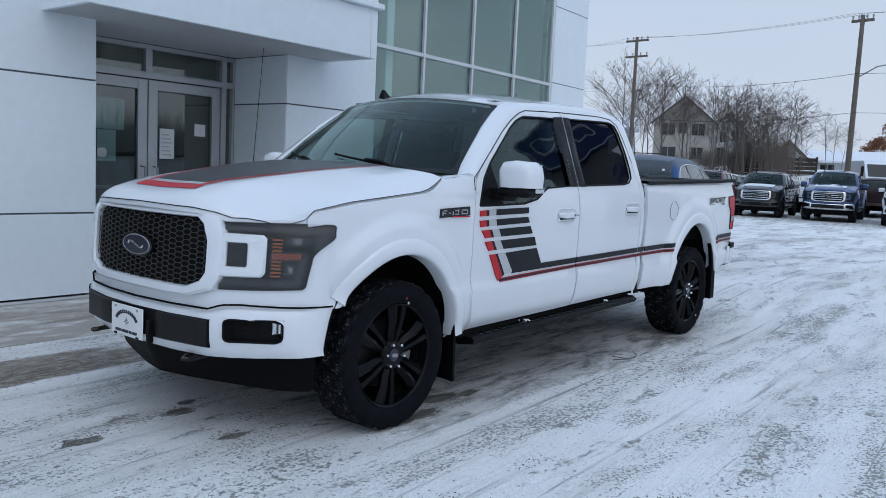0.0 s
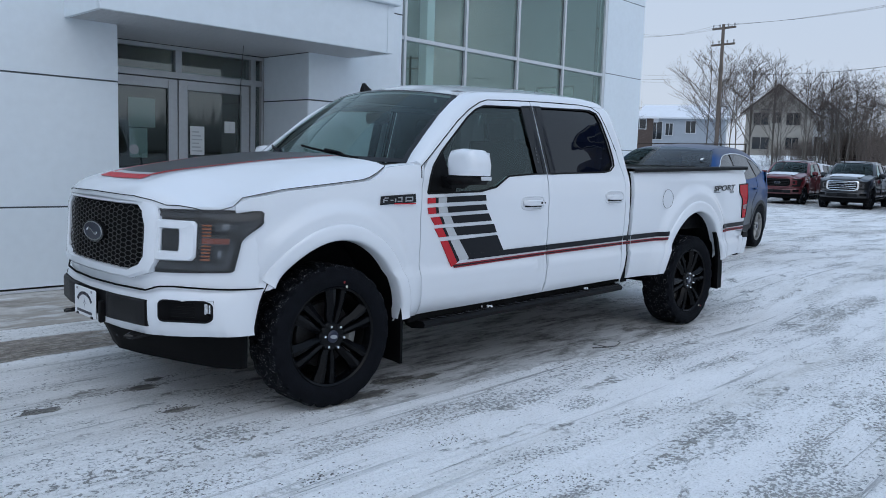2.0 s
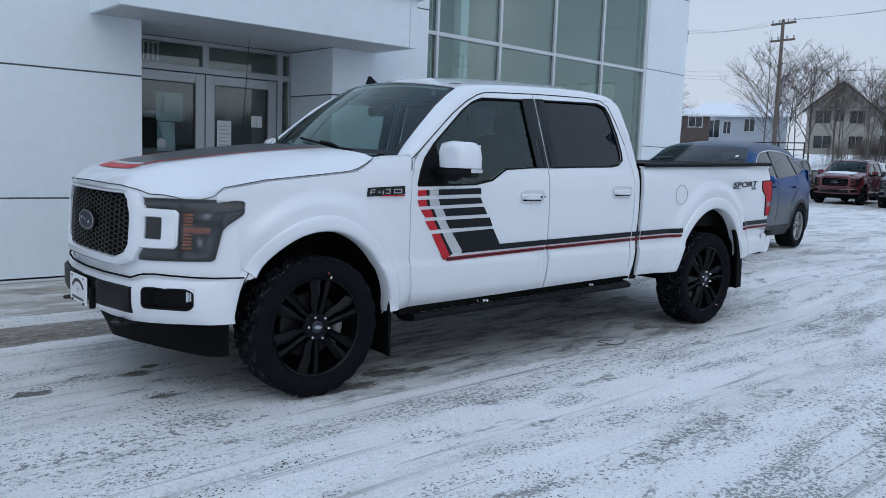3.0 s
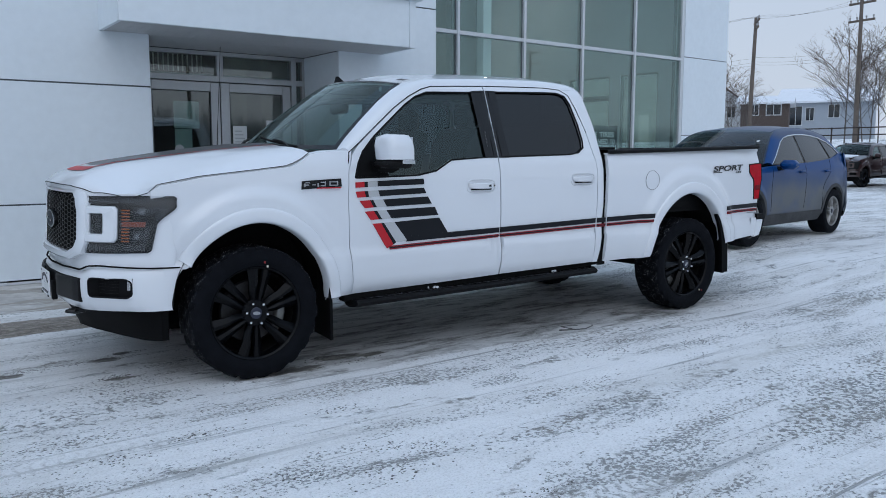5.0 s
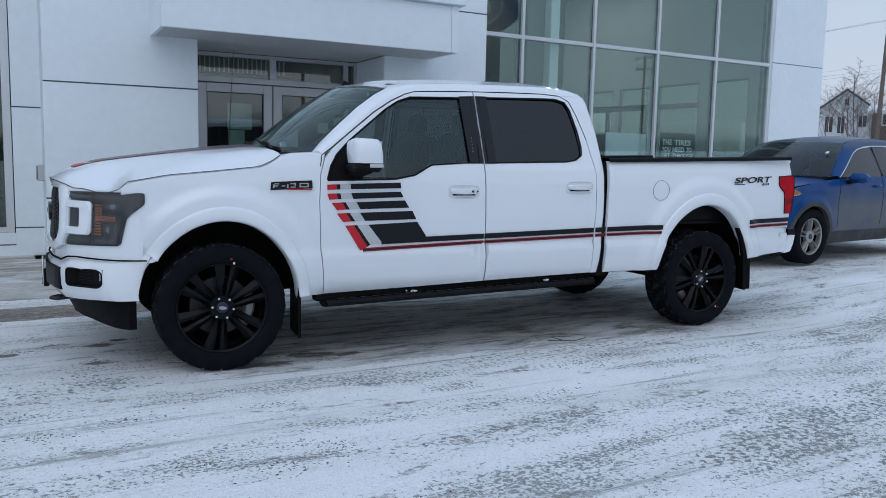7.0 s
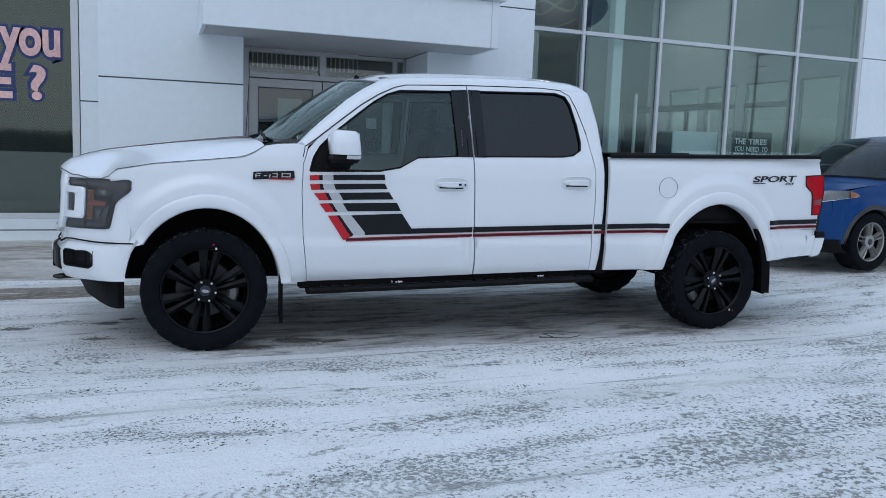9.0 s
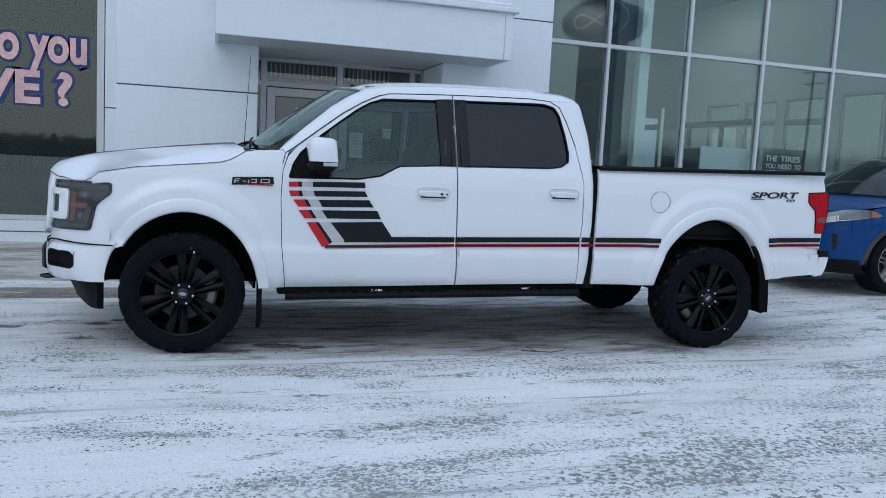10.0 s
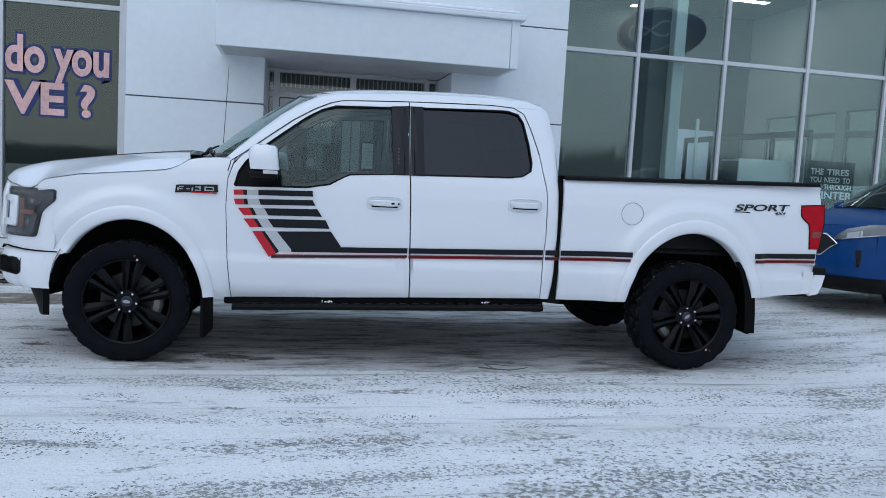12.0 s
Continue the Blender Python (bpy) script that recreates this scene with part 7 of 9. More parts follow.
    seal.sheet([[p.lerp(q, 0.22) + Vector((-0.003, 0, 0.004)) for p, q in zip(rows[10], rows[9])], [p + Vector((-0.003, 0, 0.004)) for p in rows[10]]])
    seal.sheet([[r[0].lerp(r[1], 0.42) + Vector((-0.002, 0, 0.003)), r[0] + Vector((-0.002, 0, 0.003))] for r in rows])
    seal.sheet([[r[-1].lerp(r[-2], 0.42) + Vector((-0.002, 0, 0.003)), r[-1] + Vector((-0.002, 0, 0.003))] for r in rows])
    part("windscreen_frit", seal, GLOSS_BLACK, truck)
    # cowl grille and wipers
    g = Geo()
    g.sheet([[Vector((0.265 + 0.10 * q * q + d + (0.585 - 0.20 * (1 - q * q) - 0.265 - 0.10 * q * q) * u, 0.86 * q, 1.348 + 0.042 * (1 - q * q) - 0.012 * math.sin(math.pi * u) + 0.5 * d)) for q in np.linspace(-1.0, 1.0, 19)] for u, d in ((0, -0.06), (0.35, 0), (0.7, 0), (1.05, 0))])
    part("cowl_grille", g, BLACK_TRIM, truck, "black louvred cowl")
    for y0, y1 in ((-0.55, 0.05), (0.10, 0.66)):
        w = Geo()
        pts = [Vector((0.585 - 0.22 * (1 - (y / 0.79) ** 2) + 0.022 * k, y, 1.408 + 0.018 * k)) for k, y in enumerate(np.linspace(y0, y1, 5))]
        w.tube(pts, 0.008, 5)
        w.tube([pts[0] + Vector((-0.05, 0.03, -0.004)), pts[1] + Vector((-0.012, 0, 0.014)), pts[2] + Vector((0, 0, 0.012))], 0.010, 5)
        part("wiper", w, BLACK_TRIM, truck)
    # rear wall with its window
    g = Geo()
    g.box(2.86, 2.93, -0.90, 0.90, 0.50, 1.42, 0.02)
    g.sheet([[Vector((2.93 - 0.02 * k, s, z)) for s in (-0.9 + 0.13 * k / 2, -0.62)] for k, z in ((0, 1.42), (2, 1.62), (4, 1.86))])
    g.sheet([[Vector((2.93 - 0.02 * k, s, z)) for s in (0.62, 0.9 - 0.13 * k / 2)] for k, z in ((0, 1.42), (2, 1.62), (4, 1.86))])
    part("cab_back", g, paint, truck)
    part("rear_window", Geo().sheet([[Vector((2.925 - 0.02 * k, y, z)) for y in (-0.63, 0, 0.63)] for k, z in ((0, 1.40), (2, 1.62), (4, 1.88))]), GLASS_DARK, truck, "dark sliding rear window")
    # cabin
    g = Geo()
    g.box(0.62, 2.86, -0.86, 0.86, 0.60, 0.64)
    g.prism([(0.42, 1.36), (0.60, 1.385), (0.86, 1.36), (0.98, 1.28), (0.98, 1.02), (0.50, 1.0)], lambda u, v, w: Vector((u, w, v)), -0.80, 0.80)
    g.box(1.05, 1.75, -0.13, 0.13, 0.64, 1.02, 0.03)
    part("dashboard", g, CABIN, truck)
    for y in (-0.42, 0.42):
        g = Geo()
        g.box(1.30, 1.82, y - 0.26, y + 0.26, 0.80, 1.02, 0.06)
        g.prism([(1.72, 1.0), (1.86, 1.0), (2.00, 1.52), (1.90, 1.56), (1.80, 1.45)], lambda u, v, w: Vector((u, w, v)), y - 0.24, y + 0.24)
        g.box(1.90, 2.0, y - 0.13, y + 0.13, 1.55, 1.74, 0.04)
        part("front_seat", g, CABIN, truck, "dark front seat")
    g = Geo()
    g.box(2.25, 2.75, -0.75, 0.75, 0.80, 1.02, 0.06)
    g.prism([(2.66, 1.0), (2.82, 1.0), (2.86, 1.58), (2.78, 1.60)], lambda u, v, w: Vector((u, w, v)), -0.72, 0.72)
    part("rear_seat", g, CABIN, truck)
    g = Geo()
    g.tube([Vector((1.02 + 0.06 * math.sin(t), -0.40 + 0.19 * math.cos(t), 1.24 + 0.18 * math.sin(t))) for t in [2 * math.pi * k / 28 for k in range(30)]], 0.016, 7)
    g.box(1.0, 1.04, -0.47, -0.33, 1.18, 1.28, 0.02)
    g.box(0.995, 1.025, -0.58, -0.22, 1.225, 1.25, 0.008)
    part("steering_wheel", g, CABIN, truck)
    part("rear_view_mirror", Geo().box(1.05, 1.09, -0.13, 0.13, 1.66, 1.74, 0.02), GLOSS_BLACK, truck)
    if lod:
        part("window_sticker", Geo().box(1.10, 1.104, -0.585, -0.555, 1.795, 1.825), LENS_CLEAR, truck)
    part("headliner", Geo().box(1.22, 2.84, -0.66, 0.66, 1.86, 1.885), HEADLINER, truck)


HEADLINER = simple("grey_headliner", (0.20, 0.20, 0.20), 0.9)
BADGE_GREY = simple("grille_bar_grey", (0.050, 0.049, 0.048), 0.4, spec=0.35)
PLATE_WHITE = simple("plate_white", (0.78, 0.79, 0.80), 0.35, vary=0.05)


DECAL_GREY = simple("decal_grey", (0.035, 0.038, 0.043), 0.35, vary=0.3, scale=30)
LINE_RED = simple("line_dark_red", (0.26, 0.014, 0.022), 0.4, vary=0.1, spec=0.3)


def side_graphics(truck):
    """Door stripes: red, grey and black bars, then a double line that runs to the tail."""
    s = -1
    bars = [
        (((0.672, 1.179), (0.746, 1.182), (0.747, 1.148), (0.673, 1.145)), (0.831, 1.185), (0.832, 1.150), (1.189, 1.196), (1.194, 1.158)),
        (((0.674, 1.119), (0.748, 1.122), (0.757, 1.084), (0.686, 1.081)), (0.836, 1.124), (0.850, 1.086), (1.191, 1.134), (1.212, 1.097)),
        (((0.702, 1.059), (0.787, 1.063), (0.815, 1.015), (0.740, 1.012)), (0.873, 1.064), (0.902, 1.017), (1.225, 1.074), (1.258, 1.025)),
        (((0.741, 0.989), (0.816, 0.992), (0.855, 0.936), (0.784, 0.933)), (0.899, 0.993), (0.938, 0.938), (1.283, 1.002), (1.313, 0.945)),
    ]
    for red, g_top, g_bot, k_top, k_bot in bars:
        a, b, c, d = red
        part("stripe_bar", flank_quad(Geo(), red, s), STRIPE_RED, truck)
        part("stripe_bar", flank_quad(Geo(), ((b[0] - 0.012, b[1]), (b[0] + 0.012, b[1]), (c[0] + 0.012, c[1]), (c[0] - 0.012, c[1])), s, 0.0088), STRIPE_BLACK, truck)
        part("stripe_bar", flank_quad(Geo(), ((b[0] + 0.012, b[1]), g_top, g_bot, (c[0] + 0.012, c[1])), s), STRIPE_GREY, truck)
        part("stripe_bar", flank_quad(Geo(), (g_top, k_top, k_bot, g_bot), s), STRIPE_BLACK, truck)
    part("stripe_bar", flank_quad(Geo(), ((0.800, 0.907), (0.860, 0.909), (0.962, 0.762), (0.912, 0.738)), s), STRIPE_RED, truck)
    part("stripe_bar", flank_quad(Geo(), ((0.860, 0.909), (0.882, 0.910), (0.982, 0.775), (0.962, 0.762)), s), STRIPE_BLACK, truck)
    part("stripe_bar", flank_quad(Geo(), ((0.882, 0.910), (0.962, 0.911), (1.071, 0.780), (0.982, 0.775)), s), STRIPE_GREY, truck)
    part("stripe_bar", flank_quad(Geo(), ((0.962, 0.911), (1.322, 0.926), (1.397, 0.822), (1.071, 0.780)), s), STRIPE_BLACK, truck)
    top = lambda x: float(np.interp(x, [1.30, 1.86, 2.83, 3.5, 4.46, 5.0], [0.815, 0.832, 0.857, 0.870, 0.897, 0.910]))
    for x0, x1 in ((1.062, 1.856), (1.866, 2.832), (2.852, 2.945), (2.966, 3.497), (4.462, 4.99)):
        a, b = (top(x0) if x0 > 1.2 else 0.812, top(x1))
        part("stripe_line", flank_quad(Geo(), ((x0, a), (x1, b), (x1, b - 0.037), (x0, a - 0.037)), s, 0.0084, 14), STRIPE_BLACK, truck)
    for x0, x1 in ((0.93, 1.856), (1.866, 2.832), (2.852, 2.945), (2.966, 3.484), (4.470, 4.99)):
        a, b = (top(x0) if x0 > 1.2 else 0.802), top(x1)
        part("stripe_line", flank_quad(Geo(), ((x0, a - 0.049), (x1, b - 0.049), (x1, b - 0.072), (x0, a - 0.072)), s, 0.0100, 14), LINE_RED, truck)
        part("stripe_line", flank_quad(Geo(), ((x0, a - 0.0565), (x1, b - 0.0565), (x1, b - 0.0645), (x0, a - 0.0645)), s, 0.0112, 14), STRIPE_BLACK, truck)

# ---- the pickup ----
TRUCK = Matrix.Translation((3.3067, 3.1576, 0)) @ pose(0, 0, 0, 0, 0, -3.12)
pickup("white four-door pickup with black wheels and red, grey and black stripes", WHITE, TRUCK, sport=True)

# ---- the crossover behind the pickup ----
def suv_side(x, z):
    y = float(np.interp(z, [0.22, 0.30, 0.42, 0.60, 0.80, 0.95, 1.04, 1.12, 1.20, 1.40, 1.58, 1.66], [0.83, 0.875, 0.905, 0.918, 0.925, 0.928, 0.915, 0.885, 0.855, 0.765, 0.675, 0.62]))
    if z < 1.2:
        y += float(np.interp(x, [-0.70, -0.55, -0.40, -0.2, 0.2, 2.7, 3.1, 3.4, 3.55], [-0.14, -0.075, -0.035, -0.01, 0, 0, -0.02, -0.075, -0.14]))
    for xc in (0.0, 2.71):
        q = arch(x, z, xc, 0.355, 0.40, 0.40)
        if z > 0.3:
            y += 0.018 * max(0.0, min(1.0, (1.35 - q) / 0.2))
    return y


def suv_flank(x, z, s, out=0.0):
    return Vector((x, s * (suv_side(x, z) + out), z))


def crossover(label, paint, m, lod=True, group=""):
    car = thing("crossover_suv", label, "suv", m, group)
    belt = lambda x: float(np.interp(x, [-0.62, -0.3, 0.0, 0.45, 0.62, 1.2, 2.2, 2.7, 3.02, 3.3, 3.45], [0.90, 0.985, 1.03, 1.085, 1.095, 1.115, 1.155, 1.20, 1.27, 1.30, 1.28]))
    nose = lambda y: float(np.interp(abs(y), [0, 0.35, 0.6, 0.75, 0.83, 0.87], [-0.90, -0.88, -0.80, -0.69, -0.58, -0.50]))
    tail = lambda y: float(np.interp(abs(y), [0, 0.4, 0.65, 0.80, 0.86], [3.62, 3.60, 3.52, 3.44, 3.40]))
    dlo_top = [(0.60, 1.115), (0.78, 1.225), (0.95, 1.335), (1.12, 1.440), (1.27, 1.500), (1.45, 1.535), (1.70, 1.556), (2.00, 1.562), (2.25, 1.552), (2.50, 1.520), (2.75, 1.455), (2.92, 1.365), (3.02, 1.275)]
    for s in (-1, 1):
        def low(x):
            for xc in (0.0, 2.71):
                q = (x - xc) / 0.40
                if -0.99 < q < 0.99:
                    return 0.355 + 0.40 * math.sqrt(1 - q * q)
            return 0.30 if -0.40 < x < 3.2 else 0.36
        xs = [-0.60, -0.55, -0.50, -0.45, -0.41] + [0.40 * math.cos(t) for t in [math.pi * (1 - k / 18) for k in range(1, 18)]] + [0.41, 0.55, 0.8, 1.1, 1.4, 1.7, 2.0, 2.2, 2.30] + [2.71 + 0.40 * math.cos(t) for t in [math.pi * (1 - k / 18) for k in range(1, 18)]] + [3.12, 3.20, 3.30, 3.40]
        tail_x = lambda z: 3.40 - float(np.interp(z, [0.32, 0.45, 0.62, 0.80, 1.0, 1.28], [0.05, 0.0, 0.0, 0.02, 0.05, 0.20]))
        pull = lambda x, z: x if x < 3.0 else 3.0 + (x - 3.0) * (tail_x(z) - 3.0) / 0.4
        rows = [[suv_flank(pull(x, z), z, s) for x in xs for z in [low(x) + (belt(x) - low(x)) * k / 14]] for k in range(15)]
        body = part("body_side", Geo().sheet(rows, inward(s, 0.04)), paint, car)
        edge = [(0.36, 0.03), (0.45, -0.02), (0.62, 0.0), (0.80, 0.02), (1.0, 0.05), (1.14, 0.125), (1.28, 0.20)]
        part("rear_corner", Geo().sheet([[suv_flank(tail_x(z) - 0.004, z, s, 0.001), Vector((tail(0.83) - dx + 0.004, s * 0.84, z)), Vector((tail(0.80) - dx + 0.004, s * 0.80, z))] for z, dx in edge]), paint, body)
        # upper frame between side windows and roof
        top = [(0.49, 1.125, 0.835), (0.68, 1.275, 0.770), (0.86, 1.405, 0.712), (1.01, 1.512, 0.665), (1.15, 1.582, 0.625), (1.38, 1.635, 0.575), (1.70, 1.660, 0.57), (2.00, 1.668, 0.57), (2.30, 1.662, 0.57), (2.62, 1.640, 0.57), (2.95, 1.590, 0.58), (3.13, 1.49, 0.62), (3.30, 1.33, 0.70)]
        rows = []
        for (x0, z0), (x1, z1, y1) in zip(dlo_top, top):
            a, b = suv_flank(x0, z0, s), Vector((x1, s * y1, z1))
            rows.append([a, a.lerp(b, 0.35) + Vector((0, s * 0.012, 0.016)), a.lerp(b, 0.7) + Vector((0, s * 0.008, 0.014)), b])
        part("roof_rail", Geo().sheet(rows, lambda p: Vector((0, -s * 0.03, -0.01))), paint, car)
        part("rear_quarter", Geo().sheet([[suv_flank(3.02, 1.275, s), Vector((3.13, s * 0.79, 1.305)), Vector((3.27, s * 0.695, 1.328))], [suv_flank(2.95, 1.255, s), suv_flank(3.08, 1.280, s), suv_flank(3.21, 1.285, s)]]), paint, car)
        line = [(0.60, 1.105), *dlo_top[1:], (2.70, 1.200), (2.2, 1.155), (1.2, 1.115)]
        part("window_surround", fill_panel(Geo(), line, s, -0.008, suv_flank, 5), GLOSS_BLACK, car)
        for nm, o in (("window_glass", [(0.66, 1.120), (0.80, 1.225), (0.96, 1.325), (1.13, 1.428), (1.28, 1.490), (1.45, 1.523), (1.615, 1.540), (1.635, 1.128)]),
                      ("window_glass", [(1.705, 1.132), (1.69, 1.545), (2.0, 1.550), (2.25, 1.540), (2.47, 1.510), (2.60, 1.190), (2.2, 1.160)]),
                      ("window_glass", [(2.66, 1.205), (2.53, 1.500), (2.74, 1.442), (2.90, 1.358), (2.98, 1.278)])):
            part(nm, fill_panel(Geo(), o, s, 0.003, suv_flank, 3), GLASS_DARK, car)
        part("chrome_trim", Geo().tube([suv_flank(*p, s, 0.006) for p in dlo_top], 0.009, 6), CHROME, car, "bright trim over the side windows")
        # cladding, seams, handles
        for xc in (0.0, 2.71):
            rows = []
            for k in range(25):
                t = -0.05 + (math.pi + 0.1) * k / 24
                rows.append([Vector((xc + 0.40 * q * math.cos(t), s * (suv_side(xc + 0.40 * q * math.cos(t), max(0.32, 0.355 + 0.40 * q * math.sin(t))) + o), 0.355 + 0.40 * q * math.sin(t))) for q, o in ((1.12, 0.001), (1.11, 0.009), (0.985, 0.009), (0.98, -0.05))])
            part("arch_cladding", Geo().sheet(rows), GRIMY_TRIM, body)
            g = Geo()
            g.sheet([[Vector((xc + 0.42 * math.cos(t), s * y, 0.30 + 0.47 * math.sin(t))) for t in [math.pi * k / 16 for k in range(17)]] for y in (0.89, 0.5)])
            g.sheet([[Vector((xc + 0.42 * q * math.cos(t), s * 0.52, 0.30 + 0.47 * q * math.sin(t))) for t in [math.pi * k / 16 for k in range(17)]] for q in (0.02, 1)])
            part("wheel_well", g, ROCK_GREY, car)
            wheel(car, xc, s * 0.905, s, False, SILVER_RIM, 15, tyre_r=0.357, rim_r=0.235)
        part("sill", Geo().sheet([[suv_flank(x, z, s, 0.012) for x in np.linspace(0.42, 2.29, 10)] for z in (0.24, 0.30, 0.38, 0.40)], inward(s, 0.05)), GRIMY_TRIM, body)
        for xa in ([(0.60, 1.09), (0.56, 0.8), (0.60, 0.36)], [(1.66, 1.13), (1.66, 0.8), (1.64, 0.36)], [(2.60, 1.18), (2.52, 0.98), (2.30, 0.76), (2.27, 0.40)]):
            part("door_seam", Geo().tube([suv_flank(*p, s, 0.0005) for p in smooth_line([(*q, 0) for q in xa], 4) for p in [(p.x, p.y)]], 0.0028, 4), DARK, body)
        for hx in (1.50, 2.40):
            part("door_handle", Geo().box(hx - 0.10, hx + 0.07, s * 0.925, s * 0.962, 0.985, 1.02, 0.012), paint, body)
        mz = part("door_mirror", Geo().box(0.68, 0.90, s * 0.94, s * 1.16, 1.045, 1.175, 0.05), paint, car)
        part("mirror_foot", Geo().box(0.72, 0.84, s * 0.86, s * 0.97, 1.03, 1.085, 0.012), BLACK_TRIM, mz)
        # lamps
        run = [(nose(y), y) for y in np.linspace(0.50, 0.84, 7)] + [(x, suv_side(x, 0.9) + 0.004) for x in (-0.50, -0.40, -0.29)]
        hl = []
        for f, dx in ((0.0, 0.0), (0.5, 0.0), (1.0, 0.03)):
            hl.append([Vector((x + (dx - 0.012 if k < 7 else 0.0), s * y, 0.765 + 0.0145 * k + f * float(np.interp(k, [0, 2, 5, 7, 8, 9], [0.05, 0.11, 0.125, 0.10, 0.08, 0.02])))) for k, (x, y) in enumerate(run)])
        hl = [[p + Vector((-0.010, 0, 0)) for p in r] for r in hl]
        lamp = part("head_lamp", Geo().sheet(hl, lambda p: Vector((0.04, 0, 0))), LAMP_SILVER, car, "slim clear head lamp with a bright lower edge")
        part("lamp_underline", Geo().tube([p + Vector((-0.006, 0, 0)) for p in hl[0]], 0.006, 5), CHROME, lamp)
        part("lamp_reflector", Geo().sheet([[r[j].lerp(r[j + 1], 0.3) + Vector((-0.004, 0, 0.004)) for j in (2, 3, 4)] for r in hl[:2]]), LENS_CLEAR, lamp)
        part("lamp_reflector", Geo().sheet([[r[j] + Vector((-0.004, s * 0.004, 0.003)) for j in (5, 6, 7)] for r in hl[:2]]), LENS_BULB, lamp)
        part("side_vent", Geo().sheet([[Vector((nose(y) - 0.022, s * y, z)) for y in ya] for z, ya in ((0.50, (0.722, 0.73, 0.738)), (0.58, (0.712, 0.73, 0.748)), (0.68, (0.705, 0.725, 0.745)))], lambda p: Vector((0.03, 0, 0))), GLOSS_BLACK, car)
        part("amber_marker", Geo().sheet([[p + Vector((-0.002, s * 0.005, 0)) for p in r[8:]] for r in hl]), LENS_AMBER, lamp)
        part("tail_lamp", Geo().sheet([[Vector((tail(y) - dx + 0.012, s * y, z)) for y in (0.50, 0.62, 0.72, 0.79)] for z, dx in ((0.98, 0.0), (1.05, 0.02), (1.12, 0.05))], lambda p: Vector((-0.05, 0, 0))), TAIL_RED, car)
    # nose, grille, bonnet
    ys = np.linspace(-0.868, 0.868, 29)
    part("front_bumper", Geo().sheet([[Vector((nose(y) + dx, y, z)) for y in ys] for z, dx in ((0.33, 0.03), (0.40, 0.0), (0.60, -0.015), (0.74, -0.01), (0.82, 0.0), (0.88, 0.02))] + [[Vector((nose(y) + 0.034, y, float(np.interp(nose(y) + 0.035, [-0.92, -0.8, -0.5, 0.0], [0.90, 0.95, 1.025, 1.09])) - 0.055 * (abs(y) / 0.868) ** 3 - 0.004)) for y in ys]], lambda p: Vector((0.06, 0, 0))), paint, car)
    gr = part("grille", Geo().sheet([[Vector((nose(y * k) - 0.022, y * k, z)) for y in np.linspace(-0.46, 0.46, 13)] for z, k in ((0.59, 0.84), (0.66, 1.0), (0.735, 1.20), (0.78, 1.10), (0.835, 0.96))], lambda p: Vector((0.03, 0, 0))), GLOSS_BLACK, car, "black hexagonal grille")
    rim = [(-0.50, 0.70), (-0.40, 0.60), (0.40, 0.60), (0.50, 0.70), (0.56, 0.735), (0.45, 0.83), (-0.45, 0.83), (-0.56, 0.735), (-0.50, 0.70)]
    part("grille_rim", Geo().tube([Vector((nose(y) - 0.030, y, z)) for y, z in rim], 0.009, 6), CHROME, gr)
    for z in (0.63, 0.69, 0.75, 0.80):
        part("grille_bar", Geo().tube([Vector((nose(y) - 0.028, y, z)) for y in np.linspace(-0.36, 0.36, 9)], 0.007, 5), STEEL, gr)
    part("lower_valance", Geo().sheet([[Vector((nose(y) + dx, y, z)) for y in ys] for z, dx in ((0.22, 0.12), (0.27, 0.03), (0.34, -0.010), (0.385, -0.016))], lambda p: Vector((0.05, 0, 0))), BLACK_TRIM, car)
    rows = []
    for k in range(11):
        r = []
        for j in range(-10, 11):
            q = j / 10
            x0 = nose(abs(q) * 0.84) + 0.035
            x1 = 0.30 + 0.16 * q * q
            x = x0 + (x1 - x0) * (k / 10)
            half = float(np.interp(x, [-0.9, -0.5, 0.0, 0.45], [0.84, 0.84, 0.875, 0.86]))
            z = float(np.interp(x, [-0.92, -0.8, -0.5, 0.0, 0.45], [0.90, 0.95, 1.025, 1.09, 1.125])) - 0.055 * abs(q) ** 3
            r.append(Vector((x, half * q, max(z, belt(max(-0.62, x)) - 0.01 if abs(q) > 0.95 else 0))))
        rows.append(r)
    part("hood", Geo().sheet(rows), paint, car)
    # glass and roof
    part("windscreen", Geo().sheet([[Vector((0.48 - 0.24 * (1 - q * q), 0.835 * q, 1.120 + 0.015 * (1 - q * q))).lerp(Vector((1.15 - 0.10 * (1 - q * q), 0.625 * q, 1.582 + 0.055 * (1 - q * q))), u) + Vector((-0.02, 0, 0.02)) * math.sin(math.pi * u) for q in np.linspace(-1, 1, 11)] for u in np.linspace(0, 1, 7)]), GLASS_SUV, car)
    rows = []
    for k in range(9):
        u = k / 8
        r = []
        for q in np.linspace(-1, 1, 11):
            x = (1.15 - 0.10 * (1 - q * q)) + (3.05 - 1.15) * u
            z = float(np.interp(x, [1.0, 1.15, 1.38, 1.70, 2.0, 2.3, 2.62, 2.95, 3.15], [1.54, 1.585, 1.635, 1.66, 1.668, 1.662, 1.64, 1.59, 1.54])) + 0.045 * (1 - q * q)
            r.append(Vector((x, 0.58 * q, z)))
        rows.append(r)
    part("roof", Geo().sheet(rows, lambda p: Vector((0, 0, -0.03))), paint, car)
    part("rear_window", Geo().sheet([[Vector((3.02 + 0.36 * u, (0.58 + 0.12 * u) * q, 1.585 - 0.30 * u + 0.045 * (1 - q * q) * (1 - u))) for q in np.linspace(-1, 1, 9)] for u in np.linspace(0, 1, 5)]), GLASS_DARK, car)
